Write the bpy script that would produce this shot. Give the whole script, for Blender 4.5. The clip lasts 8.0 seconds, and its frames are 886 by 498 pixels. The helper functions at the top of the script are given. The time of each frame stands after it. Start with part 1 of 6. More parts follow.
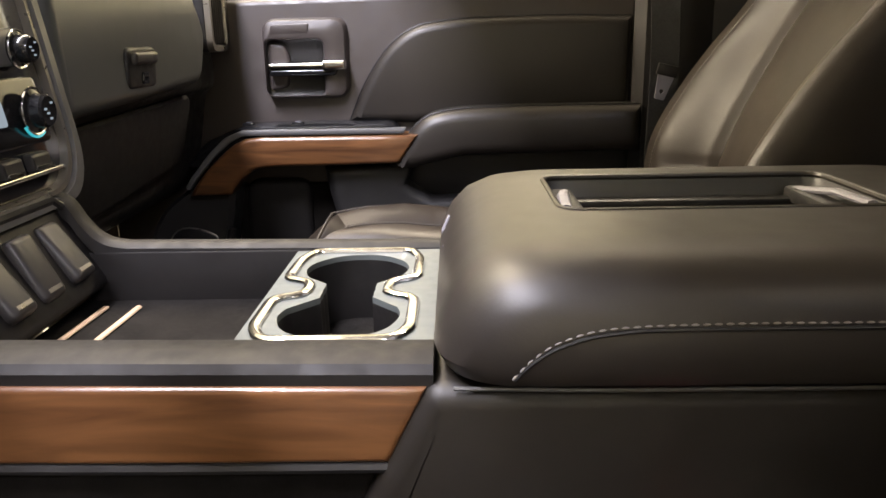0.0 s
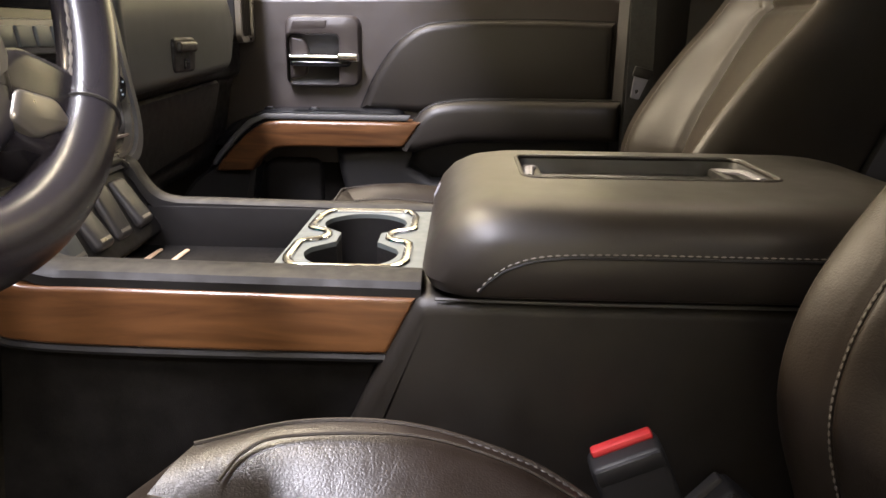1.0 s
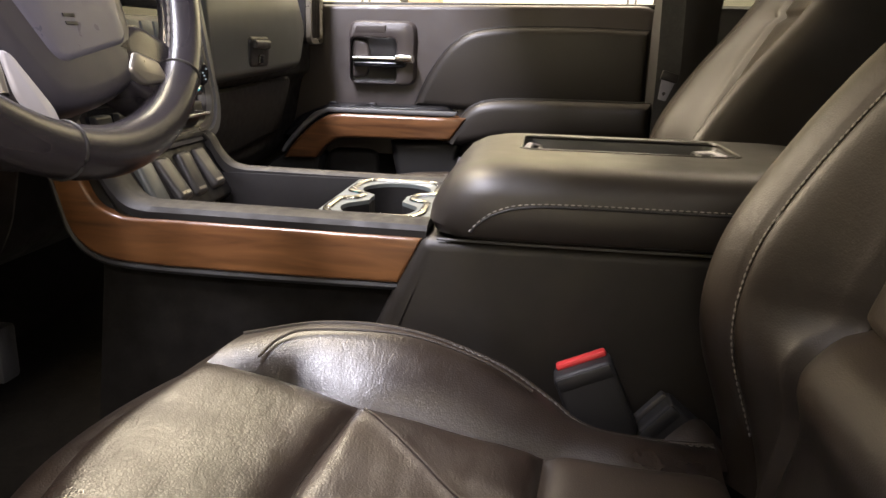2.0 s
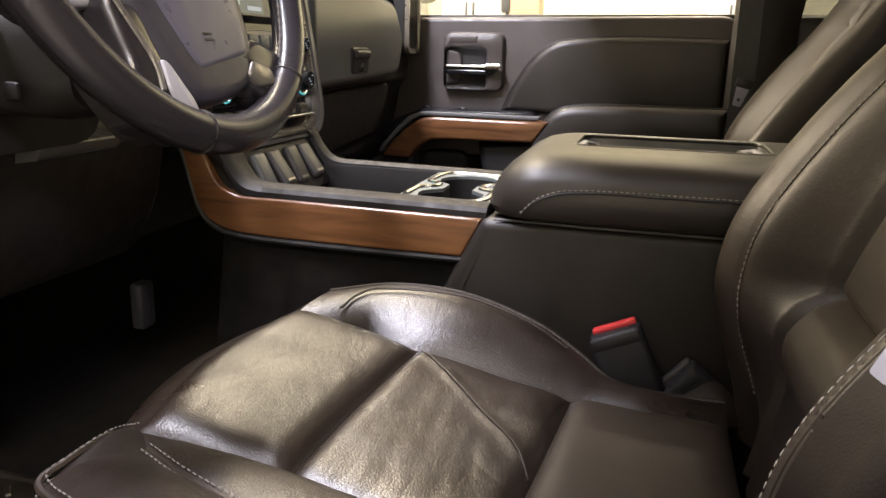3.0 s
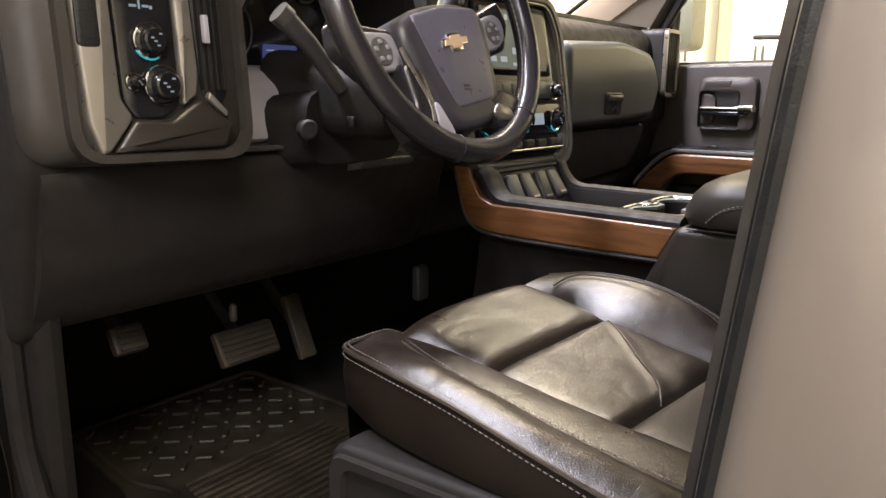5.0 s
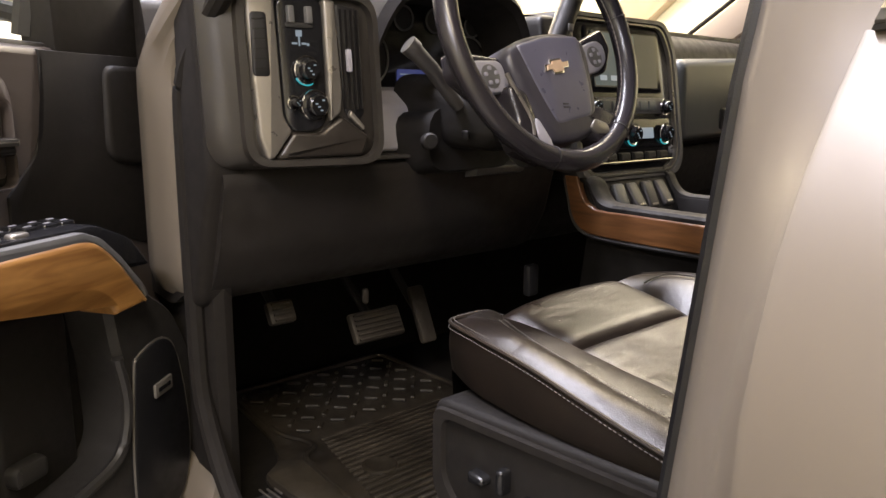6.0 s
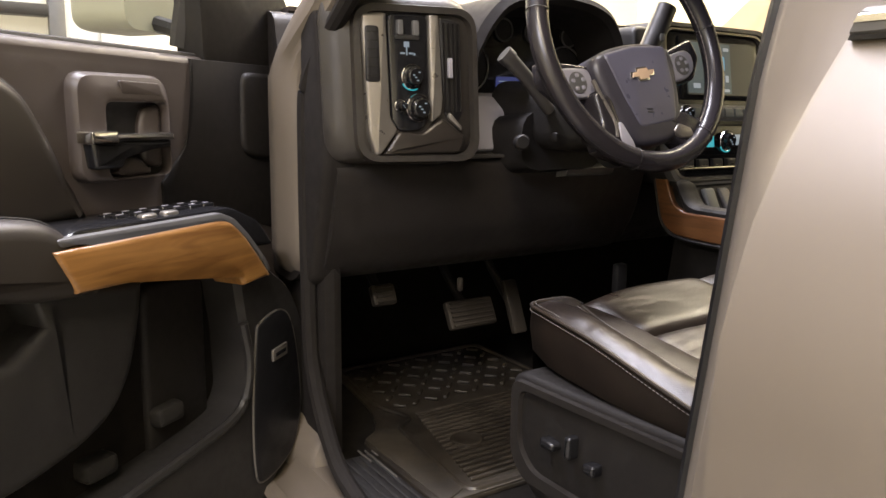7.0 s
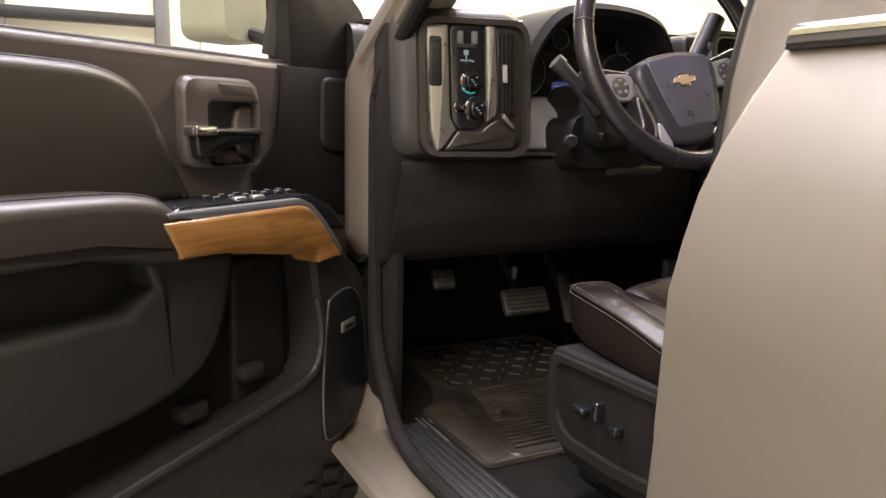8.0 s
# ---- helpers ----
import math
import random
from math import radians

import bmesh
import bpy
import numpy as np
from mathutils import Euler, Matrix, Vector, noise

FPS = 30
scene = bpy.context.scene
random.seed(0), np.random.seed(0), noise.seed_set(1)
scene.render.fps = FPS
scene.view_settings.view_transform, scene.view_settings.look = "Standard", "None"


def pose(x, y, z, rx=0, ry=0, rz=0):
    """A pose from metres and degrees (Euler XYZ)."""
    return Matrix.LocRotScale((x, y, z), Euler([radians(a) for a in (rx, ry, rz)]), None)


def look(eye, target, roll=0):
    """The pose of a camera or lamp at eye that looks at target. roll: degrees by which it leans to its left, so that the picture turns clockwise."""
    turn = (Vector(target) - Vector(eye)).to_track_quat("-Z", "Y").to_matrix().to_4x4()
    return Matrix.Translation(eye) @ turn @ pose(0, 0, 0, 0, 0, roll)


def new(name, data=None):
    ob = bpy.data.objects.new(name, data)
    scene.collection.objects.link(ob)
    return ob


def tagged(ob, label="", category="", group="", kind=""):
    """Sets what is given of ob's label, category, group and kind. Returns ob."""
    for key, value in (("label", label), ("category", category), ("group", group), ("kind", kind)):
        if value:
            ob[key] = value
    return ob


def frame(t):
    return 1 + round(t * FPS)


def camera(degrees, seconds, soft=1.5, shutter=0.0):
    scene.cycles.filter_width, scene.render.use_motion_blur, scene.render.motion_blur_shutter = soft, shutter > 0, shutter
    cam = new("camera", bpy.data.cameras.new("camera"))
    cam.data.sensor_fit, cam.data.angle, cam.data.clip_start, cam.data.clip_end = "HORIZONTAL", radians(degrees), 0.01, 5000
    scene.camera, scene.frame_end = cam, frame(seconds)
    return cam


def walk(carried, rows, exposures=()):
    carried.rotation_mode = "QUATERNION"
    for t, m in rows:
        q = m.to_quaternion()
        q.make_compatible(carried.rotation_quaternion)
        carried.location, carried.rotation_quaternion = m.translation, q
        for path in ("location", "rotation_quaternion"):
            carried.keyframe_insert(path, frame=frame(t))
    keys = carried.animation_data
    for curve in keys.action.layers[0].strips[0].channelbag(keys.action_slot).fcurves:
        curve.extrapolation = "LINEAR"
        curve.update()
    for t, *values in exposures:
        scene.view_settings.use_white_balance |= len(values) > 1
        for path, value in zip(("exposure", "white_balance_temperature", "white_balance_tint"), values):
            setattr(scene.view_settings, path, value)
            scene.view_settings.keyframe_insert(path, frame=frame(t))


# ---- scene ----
cam = camera(61.1, 8.0)
PATH = [
    (0, (0.015, 0.008, 1.183), (-0.022, 1.933, 0.64), -1.1),
    (0.5, (0.02, -0.079, 1.191), (-0.015, 1.844, 0.64), -0.2),
    (1, (0.03, -0.159, 1.192), (-0.012, 1.762, 0.636), 0.9),
    (2.3, (0.129, -0.360, 1.173), (-0.166, 1.548, 0.649), 1.7),
    (2.5, (0.143, -0.387, 1.175), (-0.193, 1.512, 0.645), 1.6),
    (3, (0.177, -0.442, 1.178), (-0.323, 1.425, 0.664), 1.5),
    (3.5, (0.212, -0.488, 1.166), (-0.446, 1.334, 0.667), 1.3),
    (4, (0.262, -0.538, 1.165), (-0.55, 1.227, 0.69), 1.1),
    (4.5, (0.315, -0.608, 1.178), (-0.674, 1.072, 0.73), 0.9),
    (4.7, (0.340, -0.629, 1.179), (-0.738, 0.999, 0.745), 0.7),
    (5.8, (0.496, -0.723, 1.185), (-0.908, 0.648, 0.8), 0.4),
    (6, (0.525, -0.743, 1.187), (-0.937, 0.567, 0.803), 0.3),
    (6.5, (0.584, -0.774, 1.18), (-0.983, 0.413, 0.809), 0.5),
    (7, (0.633, -0.79, 1.178), (-1.01, 0.293, 0.816), 0.8),
    (7.5, (0.704, -0.805, 1.174), (-0.997, 0.186, 0.821), 1.0),
    (8, (0.773, -0.823, 1.168), (-0.979, 0.078, 0.821), 1.3),
]
walk(cam, [(t, look(eye, target, roll)) for t, eye, target, roll in PATH],
     [(0.0, 0.45), (1.0, 0.45), (2.5, 0.42), (3.5, 0.32), (6.0, 0.14), (8.0, 0.12)])

# ---- world, lamps and exposure ----
world = bpy.data.worlds.new("garage_air")
world.use_nodes = True
world.node_tree.nodes["Background"].inputs[0].default_value = (1.0, 0.93, 0.82, 1)
world.node_tree.nodes["Background"].inputs[1].default_value = 0.02
scene.world = world


def tube_lamp(x, y, z, sx, sy, power, colour):
    d = bpy.data.lights.new("tube_light", "AREA")
    d.shape, d.size, d.size_y, d.energy, d.color = "RECTANGLE", sx, sy, power, colour
    ob = new("tube_light", d)
    ob.matrix_world = Matrix.Translation((x, y, z))
    return ob


COOL, AMBER = (0.89, 0.86, 1.0), (1.0, 0.82, 0.60)
LAMPS = [(1.7, -1.35, 3.3, 1.6, 0.35, 82, AMBER), (2.0, -2.9, 3.3, 1.6, 0.4, 165, COOL), (-0.86, -0.30, 3.3, 0.34, 2.2, 240, COOL), (-0.92, 1.9, 3.3, 0.34, 1.6, 95, AMBER),
         (0.6, 2.9, 3.3, 1.6, 0.4, 120, AMBER), (-3.72, 1.6, 3.3, 0.3, 2.2, 400, AMBER)]
for row in LAMPS:
    tube_lamp(*row)

# ---- materials ----
def principled(name):
    m = bpy.data.materials.new(name)
    m.use_nodes = True
    return m, m.node_tree.nodes, m.node_tree.links, m.node_tree.nodes["Principled BSDF"]


def surface(name, colour, rough=0.5, metal=0.0, vary=0.15, scale=9.0, grain=0.0, grain_scale=900.0, coat=0.0, spec=0.5, rough_vary=0.1):
    """Colour with soft blotches, uneven gloss and a fine relief."""
    m, n, l, b = principled(name)
    tc = n.new("ShaderNodeTexCoord")
    big = n.new("ShaderNodeTexNoise")
    big.inputs["Scale"].default_value, big.inputs["Detail"].default_value = scale, 6
    l.new(tc.outputs["Object"], big.inputs["Vector"])
    ramp = n.new("ShaderNodeMapRange")
    ramp.inputs["From Min"].default_value, ramp.inputs["From Max"].default_value = 0.25, 0.75
    ramp.inputs["To Min"].default_value, ramp.inputs["To Max"].default_value = 1 - vary, 1 + vary
    l.new(big.outputs["Fac"], ramp.inputs["Value"])
    mul = n.new("ShaderNodeVectorMath")
    mul.operation = "SCALE"
    mul.inputs[0].default_value = colour
    l.new(ramp.outputs["Result"], mul.inputs["Scale"])
    l.new(mul.outputs["Vector"], b.inputs["Base Color"])
    r = n.new("ShaderNodeMapRange")
    r.inputs["From Min"].default_value, r.inputs["From Max"].default_value = 0.3, 0.7
    r.inputs["To Min"].default_value, r.inputs["To Max"].default_value = max(0.02, rough - rough_vary), min(1, rough + rough_vary)
    mid = n.new("ShaderNodeTexNoise")
    mid.inputs["Scale"].default_value, mid.inputs["Detail"].default_value = scale * 6, 5
    l.new(tc.outputs["Object"], mid.inputs["Vector"])
    l.new(mid.outputs["Fac"], r.inputs["Value"])
    l.new(r.outputs["Result"], b.inputs["Roughness"])
    b.inputs["Metallic"].default_value = metal
    b.inputs["Coat Weight"].default_value = coat
    b.inputs["Coat Roughness"].default_value = 0.22
    b.inputs["Specular IOR Level"].default_value = spec
    if grain:
        v = n.new("ShaderNodeTexNoise")
        v.inputs["Scale"].default_value, v.inputs["Detail"].default_value = grain_scale, 2
        l.new(tc.outputs["Object"], v.inputs["Vector"])
        bump = n.new("ShaderNodeBump")
        bump.inputs["Strength"].default_value, bump.inputs["Distance"].default_value = grain, 0.0005
        l.new(v.outputs["Fac"], bump.inputs["Height"])
        l.new(bump.outputs["Normal"], b.inputs["Normal"])
    return m


def wood(name, dark, light, rough=0.3, turn=0.0):
    """Lacquered veneer with long, wavy figure along x, or along a line turned from it."""
    m, n, l, b = principled(name)
    tc = n.new("ShaderNodeTexCoord")
    mp = n.new("ShaderNodeMapping")
    mp.inputs["Scale"].default_value = (5, 40, 40)
    spin = n.new("ShaderNodeMapping")
    spin.inputs["Rotation"].default_value = (0, 0, turn)
    l.new(tc.outputs["Object"], spin.inputs["Vector"])
    l.new(spin.outputs["Vector"], mp.inputs["Vector"])
    a = n.new("ShaderNodeTexNoise")
    a.inputs["Scale"].default_value, a.inputs["Detail"].default_value, a.inputs["Distortion"].default_value = 1.6, 9, 1.2
    l.new(mp.outputs["Vector"], a.inputs["Vector"])
    c = n.new("ShaderNodeTexNoise")
    c.inputs["Scale"].default_value, c.inputs["Detail"].default_value = 0.55, 3
    l.new(mp.outputs["Vector"], c.inputs["Vector"])
    add = n.new("ShaderNodeMath")
    add.operation = "MULTIPLY_ADD"
    add.inputs[1].default_value, add.inputs[2].default_value = 0.5, 0.0
    l.new(c.outputs["Fac"], add.inputs[0])
    s = n.new("ShaderNodeMath")
    s.operation = "MULTIPLY_ADD"
    s.inputs[1].default_value = 0.55
    l.new(a.outputs["Fac"], s.inputs[0])
    l.new(add.outputs["Value"], s.inputs[2])
    ramp = n.new("ShaderNodeValToRGB")
    ramp.color_ramp.elements[0].position, ramp.color_ramp.elements[0].color = 0.36, (*dark, 1)
    ramp.color_ramp.elements[1].position, ramp.color_ramp.elements[1].color = 0.66, (*light, 1)
    l.new(s.outputs["Value"], ramp.inputs["Fac"])
    l.new(ramp.outputs["Color"], b.inputs["Base Color"])
    b.inputs["Roughness"].default_value = rough
    b.inputs["Coat Weight"].default_value = 0.15
    b.inputs["Coat Roughness"].default_value = 0.12
    return m


def glow(name, colour, strength):
    m, n, l, b = principled(name)
    b.inputs["Base Color"].default_value = (0.01, 0.01, 0.01, 1)
    b.inputs["Emission Color"].default_value = (*colour, 1)
    b.inputs["Emission Strength"].default_value = strength
    b.inputs["Roughness"].default_value = 0.2
    return m


def pane(name, colour=(1, 1, 1)):
    m, n, l, b = principled(name)
    n.remove(b)
    tr, gl, mix = n.new("ShaderNodeBsdfTransparent"), n.new("ShaderNodeBsdfGlossy"), n.new("ShaderNodeMixShader")
    tr.inputs["Color"].default_value = (*colour, 1)
    gl.inputs["Roughness"].default_value = 0.02
    lw, power, scale = n.new("ShaderNodeLayerWeight"), n.new("ShaderNodeMath"), n.new("ShaderNodeMath")
    power.operation, scale.operation = "POWER", "MULTIPLY_ADD"
    power.inputs[1].default_value, scale.inputs[1].default_value, scale.inputs[2].default_value = 4.0, 0.7, 0.04
    l.new(lw.outputs["Facing"], power.inputs[0])
    l.new(power.outputs["Value"], scale.inputs[0])
    l.new(scale.outputs["Value"], mix.inputs["Fac"])
    l.new(tr.outputs["BSDF"], mix.inputs[1])
    l.new(gl.outputs["BSDF"], mix.inputs[2])
    l.new(mix.outputs["Shader"], n["Material Output"].inputs["Surface"])
    return m


def hide(name, colour, rough, crease, pebble, patch=0.07, spec=0.55):
    """Leather: pebble grain, shallow creases that run in all directions, and gloss worn in patches."""
    m, n, l, b = principled(name)
    tc = n.new("ShaderNodeTexCoord")

    def noise(scale, detail=4, distort=0.0, stretch=(1, 1, 1)):
        mp = n.new("ShaderNodeMapping")
        mp.inputs["Scale"].default_value = stretch
        l.new(tc.outputs["Object"], mp.inputs["Vector"])
        t = n.new("ShaderNodeTexNoise")
        t.inputs["Scale"].default_value, t.inputs["Detail"].default_value, t.inputs["Distortion"].default_value = scale, detail, distort
        l.new(mp.outputs["Vector"], t.inputs["Vector"])
        return t.outputs["Fac"]

    def rerange(src, a, c, lo, hi):
        r = n.new("ShaderNodeMapRange")
        r.inputs["From Min"].default_value, r.inputs["From Max"].default_value = a, c
        r.inputs["To Min"].default_value, r.inputs["To Max"].default_value = lo, hi
        l.new(src, r.inputs["Value"])
        return r.outputs["Result"]

    def math_node(op, x, y):
        k = n.new("ShaderNodeMath")
        k.operation = op
        for i, v in enumerate((x, y)):
            if isinstance(v, (int, float)):
                k.inputs[i].default_value = v
            else:
                l.new(v, k.inputs[i])
        return k.outputs["Value"]

    tone = n.new("ShaderNodeVectorMath")
    tone.operation = "SCALE"
    tone.inputs[0].default_value = colour
    l.new(rerange(noise(11, 6), 0.3, 0.7, 0.75, 1.3), tone.inputs["Scale"])
    l.new(tone.outputs["Vector"], b.inputs["Base Color"])
    wear = math_node("ADD", rerange(noise(9, 5), 0.3, 0.7, -patch, patch), rerange(noise(40, 3), 0.3, 0.7, -patch * 0.5, patch * 0.5))
    l.new(math_node("ADD", wear, rough), b.inputs["Roughness"])
    b.inputs["Specular IOR Level"].default_value = spec
    # creases: narrow valleys where two soft noises cross their middle
    fold = math_node("ABSOLUTE", math_node("SUBTRACT", noise(15, 3, 0.6, (1.0, 0.55, 1.0)), 0.5), 0)
    fine = math_node("ABSOLUTE", math_node("SUBTRACT", noise(55, 2, 0.4, (1.0, 0.45, 1.0)), 0.5), 0)
    valleys = math_node("ADD", rerange(fold, 0.0, 0.11, 0.0, 1.0), math_node("MULTIPLY", rerange(fine, 0.0, 0.10, 0.0, 1.0), 0.4))
    vor = n.new("ShaderNodeTexVoronoi")
    vor.feature = "DISTANCE_TO_EDGE"
    vor.inputs["Scale"].default_value = 380
    l.new(tc.outputs["Object"], vor.inputs["Vector"])
    b1, b2 = n.new("ShaderNodeBump"), n.new("ShaderNodeBump")
    b1.inputs["Strength"].default_value, b1.inputs["Distance"].default_value = crease, 0.0012
    b2.inputs["Strength"].default_value, b2.inputs["Distance"].default_value = pebble, 0.0004
    l.new(valleys, b1.inputs["Height"])
    l.new(rerange(vor.outputs["Distance"], 0.0, 0.25, 0.0, 1.0), b2.inputs["Height"])
    l.new(b1.outputs["Normal"], b2.inputs["Normal"])
    l.new(b2.outputs["Normal"], b.inputs["Normal"])
    return m


LEATHER = hide("black_leather", (0.0190, 0.0138, 0.0098), 0.46, 0.07, 0.16, 0.04, 0.42)
LEATHER_WORN = hide("worn_shiny_leather", (0.0120, 0.0082, 0.0060), 0.35, 0.15, 0.25, 0.08, 0.55)
# darker leather copy that paints shade onto the door-side flanks
LEATHER_SHADE = hide("shaded_brown_leather", (0.0075, 0.0050, 0.0034), 0.62, 0.05, 0.12, 0.03, 0.16)
BOX_VINYL = surface("brown_black_vinyl", (0.0118, 0.0096, 0.0072), 0.52, spec=0.35, vary=0.10, scale=6, grain=0.08, grain_scale=500)
LEATHER_LID = surface("soft_vinyl", (0.0225, 0.0190, 0.0158), 0.42, vary=0.12, scale=7, grain=0.08, grain_scale=500, rough_vary=0.02)
PLASTIC = surface("black_plastic", (0.017, 0.0162, 0.016), 0.48, spec=0.35, vary=0.15, scale=12, grain=0.04, grain_scale=600)
PLASTIC_SOFT = surface("charcoal_plastic", (0.034, 0.0315, 0.0305), 0.42, vary=0.12, scale=8, grain=0.04, grain_scale=600)
PLASTIC_GREY = surface("grey_plastic", (0.085, 0.084, 0.084), 0.38, vary=0.1, scale=10, grain=0.08, grain_scale=600)
PLASTIC_HUB = surface("slate_plastic", (0.080, 0.078, 0.108), 0.36, vary=0.08, scale=9, grain=0.06, grain_scale=600)
PLASTIC_SLATE = surface("dark_slate_plastic", (0.034, 0.032, 0.042), 0.40, vary=0.08, scale=9, grain=0.06, grain_scale=600)
LEATHER_RIM = surface("polished_rim_leather", (0.019, 0.017, 0.020), 0.26, vary=0.1, scale=9, rough_vary=0.0)
PLASTIC_DARK = surface("deep_black_plastic", (0.0085, 0.0075, 0.0070), 0.58, spec=0.25, vary=0.15, scale=12, grain=0.06, grain_scale=600)
DASH = surface("dash_plastic", (0.0165, 0.0145, 0.0135), 0.50, spec=0.4, vary=0.12, scale=8, grain=0.10, grain_scale=500)
POD = surface("pod_plastic", (0.0170, 0.0145, 0.0125), 0.46, vary=0.10, scale=8, grain=0.10, grain_scale=500)
HOOD = surface("matte_hood", (0.012, 0.0105, 0.0095), 0.82, spec=0.15, vary=0.12, scale=8, grain=0.15, grain_scale=500)
GRILLE = surface("speaker_mesh", (0.006, 0.006, 0.007), 0.42, spec=0.35, vary=0.1, grain=0.6, grain_scale=700)
BEIGE = surface("beige_trim", (0.34, 0.275, 0.205), 0.8, vary=0.06, scale=5)
PLASTIC_LIGHT = surface("light_grey_plastic", (0.25, 0.245, 0.28), 0.4, vary=0.06, scale=10)
GLOVE = surface("grey_green_plastic", (0.072, 0.076, 0.073), 0.36, vary=0.05, scale=5, rough_vary=0.02)
COCOA = surface("cocoa_plastic", (0.046, 0.038, 0.035), 0.42, vary=0.1, scale=6, grain=0.08, grain_scale=600)
GLOSS = surface("gloss_black", (0.01, 0.01, 0.011), 0.14, vary=0.1, rough_vary=0.04)
DARK_TRIM = surface("smoked_trim", (0.026, 0.022, 0.019), 0.34, metal=0.3, vary=0.05, rough_vary=0.02)
SATIN = surface("satin_silver_trim", (0.22, 0.205, 0.185), 0.36, metal=0.7, vary=0.06)
MIRROR_CASE = surface("pale_mirror_case", (0.30, 0.30, 0.23), 0.45, vary=0.06)
CHROME = surface("chrome", (0.80, 0.79, 0.77), 0.16, metal=1.0, vary=0.04, rough_vary=0.04)
PEARL = surface("pearl_grey_plate", (0.085, 0.096, 0.093), 0.45, metal=0.0, vary=0.08)
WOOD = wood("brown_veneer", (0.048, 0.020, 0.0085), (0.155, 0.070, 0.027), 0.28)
# same veneer, coloured lighter for the light on the open driver door
WOOD_LIT = wood("lit_veneer", (0.135, 0.058, 0.016), (0.30, 0.155, 0.048), 0.3, radians(58.1))
THREAD_DULL = surface("dull_thread", (0.085, 0.078, 0.070), 0.85, vary=0.2, scale=60)
THREAD = surface("grey_thread", (0.17, 0.155, 0.14), 0.8, vary=0.2, scale=60)
RED = surface("red_button", (0.48, 0.03, 0.03), 0.45, vary=0.08)
PAINT = surface("champagne_paint", (0.128, 0.109, 0.087), 0.52, metal=0.15, vary=0.03, scale=3, coat=0.07, rough_vary=0.03, grain=0.02, grain_scale=1500)
RUBBER = surface("black_rubber", (0.016, 0.015, 0.014), 0.6, vary=0.3, scale=10, grain=0.2)
MAT = surface("worn_rubber_mat", (0.020, 0.0165, 0.012), 0.46, vary=0.85, scale=6, rough_vary=0.14, grain=0.25, grain_scale=400)
MAT_WORN = surface("rubbed_rubber", (0.030, 0.025, 0.019), 0.40, vary=0.6, scale=14, rough_vary=0.12, grain=0.2, grain_scale=400)
MAT_DIRT = surface("dusty_rubber", (0.024, 0.0195, 0.013), 0.6, vary=0.6, scale=9, grain=0.3, grain_scale=300)
CARPET = surface("black_carpet", (0.008, 0.0070, 0.0060), 0.95, spec=0.1, vary=0.4, scale=40, grain=0.8, grain_scale=1200)
STEEL = surface("brushed_pedal", (0.055, 0.047, 0.037), 0.5, metal=0.5, vary=0.25, scale=30)
TONGUE = surface("zinc_plated_steel", (0.22, 0.22, 0.26), 0.50, metal=0.35, vary=0.1, scale=60, rough_vary=0.1)
BELT = surface("belt_webbing", (0.03, 0.03, 0.03), 0.7, vary=0.2, scale=40, grain=0.4, grain_scale=700)
BUFF = surface("tan_plastic", (0.42, 0.30, 0.20), 0.5, vary=0.2)
HEADLINER = surface("grey_headliner", (0.20, 0.185, 0.165), 0.95, vary=0.1)
WALL = surface("cream_wall", (0.68, 0.64, 0.48), 0.7, vary=0.1, scale=1.5)
WHITE = surface("white_paint", (0.72, 0.72, 0.68), 0.5, vary=0.06, scale=2)
CONCRETE = surface("concrete", (0.22, 0.21, 0.19), 0.7, vary=0.3, scale=2, grain=0.3, grain_scale=120)
SCREEN = glow("dark_screen", (0.02, 0.03, 0.04), 0.25)
SCREEN_VIEW = glow("lit_screen", (0.09, 0.15, 0.19), 0.32)
SCREEN_ICON = glow("blue_figure", (0.08, 0.35, 0.60), 0.6)
SCREEN_BLUE = glow("cluster_screen", (0.11, 0.13, 0.40), 0.3)
TEAL = glow("teal_light", (0.05, 0.55, 0.65), 0.6)
MARK = glow("white_marking", (0.55, 0.65, 0.75), 0.4)
TUBE = glow("tube_glow", (1.0, 0.95, 0.85), 9.0)
# unseen tint, added to keep the lamps' light off the rear cushion
SHADE_GLASS = pane("shade_glass", (0.16, 0.17, 0.165))
GLASS = pane("window_glass", (0.93, 0.96, 0.94))

# ---- building helpers ----
def thing(name, at, label, category, group="", kind=""):
    e = new(name)
    e.location = at
    e.empty_display_size = 0.05
    return tagged(e, label, category, group, kind)


def part(name, bm, mat, parent=None, label="", angle=35, warp=None):
    """Links a bmesh, given in world places, as one mesh under a thing."""
    if warp:
        for v in bm.verts:
            v.co = Vector(warp(*v.co))
    bmesh.ops.remove_doubles(bm, verts=bm.verts, dist=1e-6)
    bmesh.ops.recalc_face_normals(bm, faces=bm.faces)
    me = bpy.data.meshes.new(name)
    for f in bm.faces:
        f.smooth = True
    bm.to_mesh(me)
    bm.free()
    me.set_sharp_from_angle(angle=radians(angle))
    me.materials.append(mat)
    ob = new(name, me)
    if parent:
        ob.parent = parent
        up = Matrix.Identity(4)
        chain = parent
        while chain:
            up = chain.matrix_basis @ up if not chain.parent else up
            chain = chain.parent
        ob.matrix_parent_inverse = up.inverted() if not parent.parent else Matrix.Identity(4)
    if label:
        ob["label"] = label
    return ob


def structure(name, bm, mat, label, category, angle=35):
    return tagged(part(name, bm, mat, None, "", angle), label, category, "", "structure")


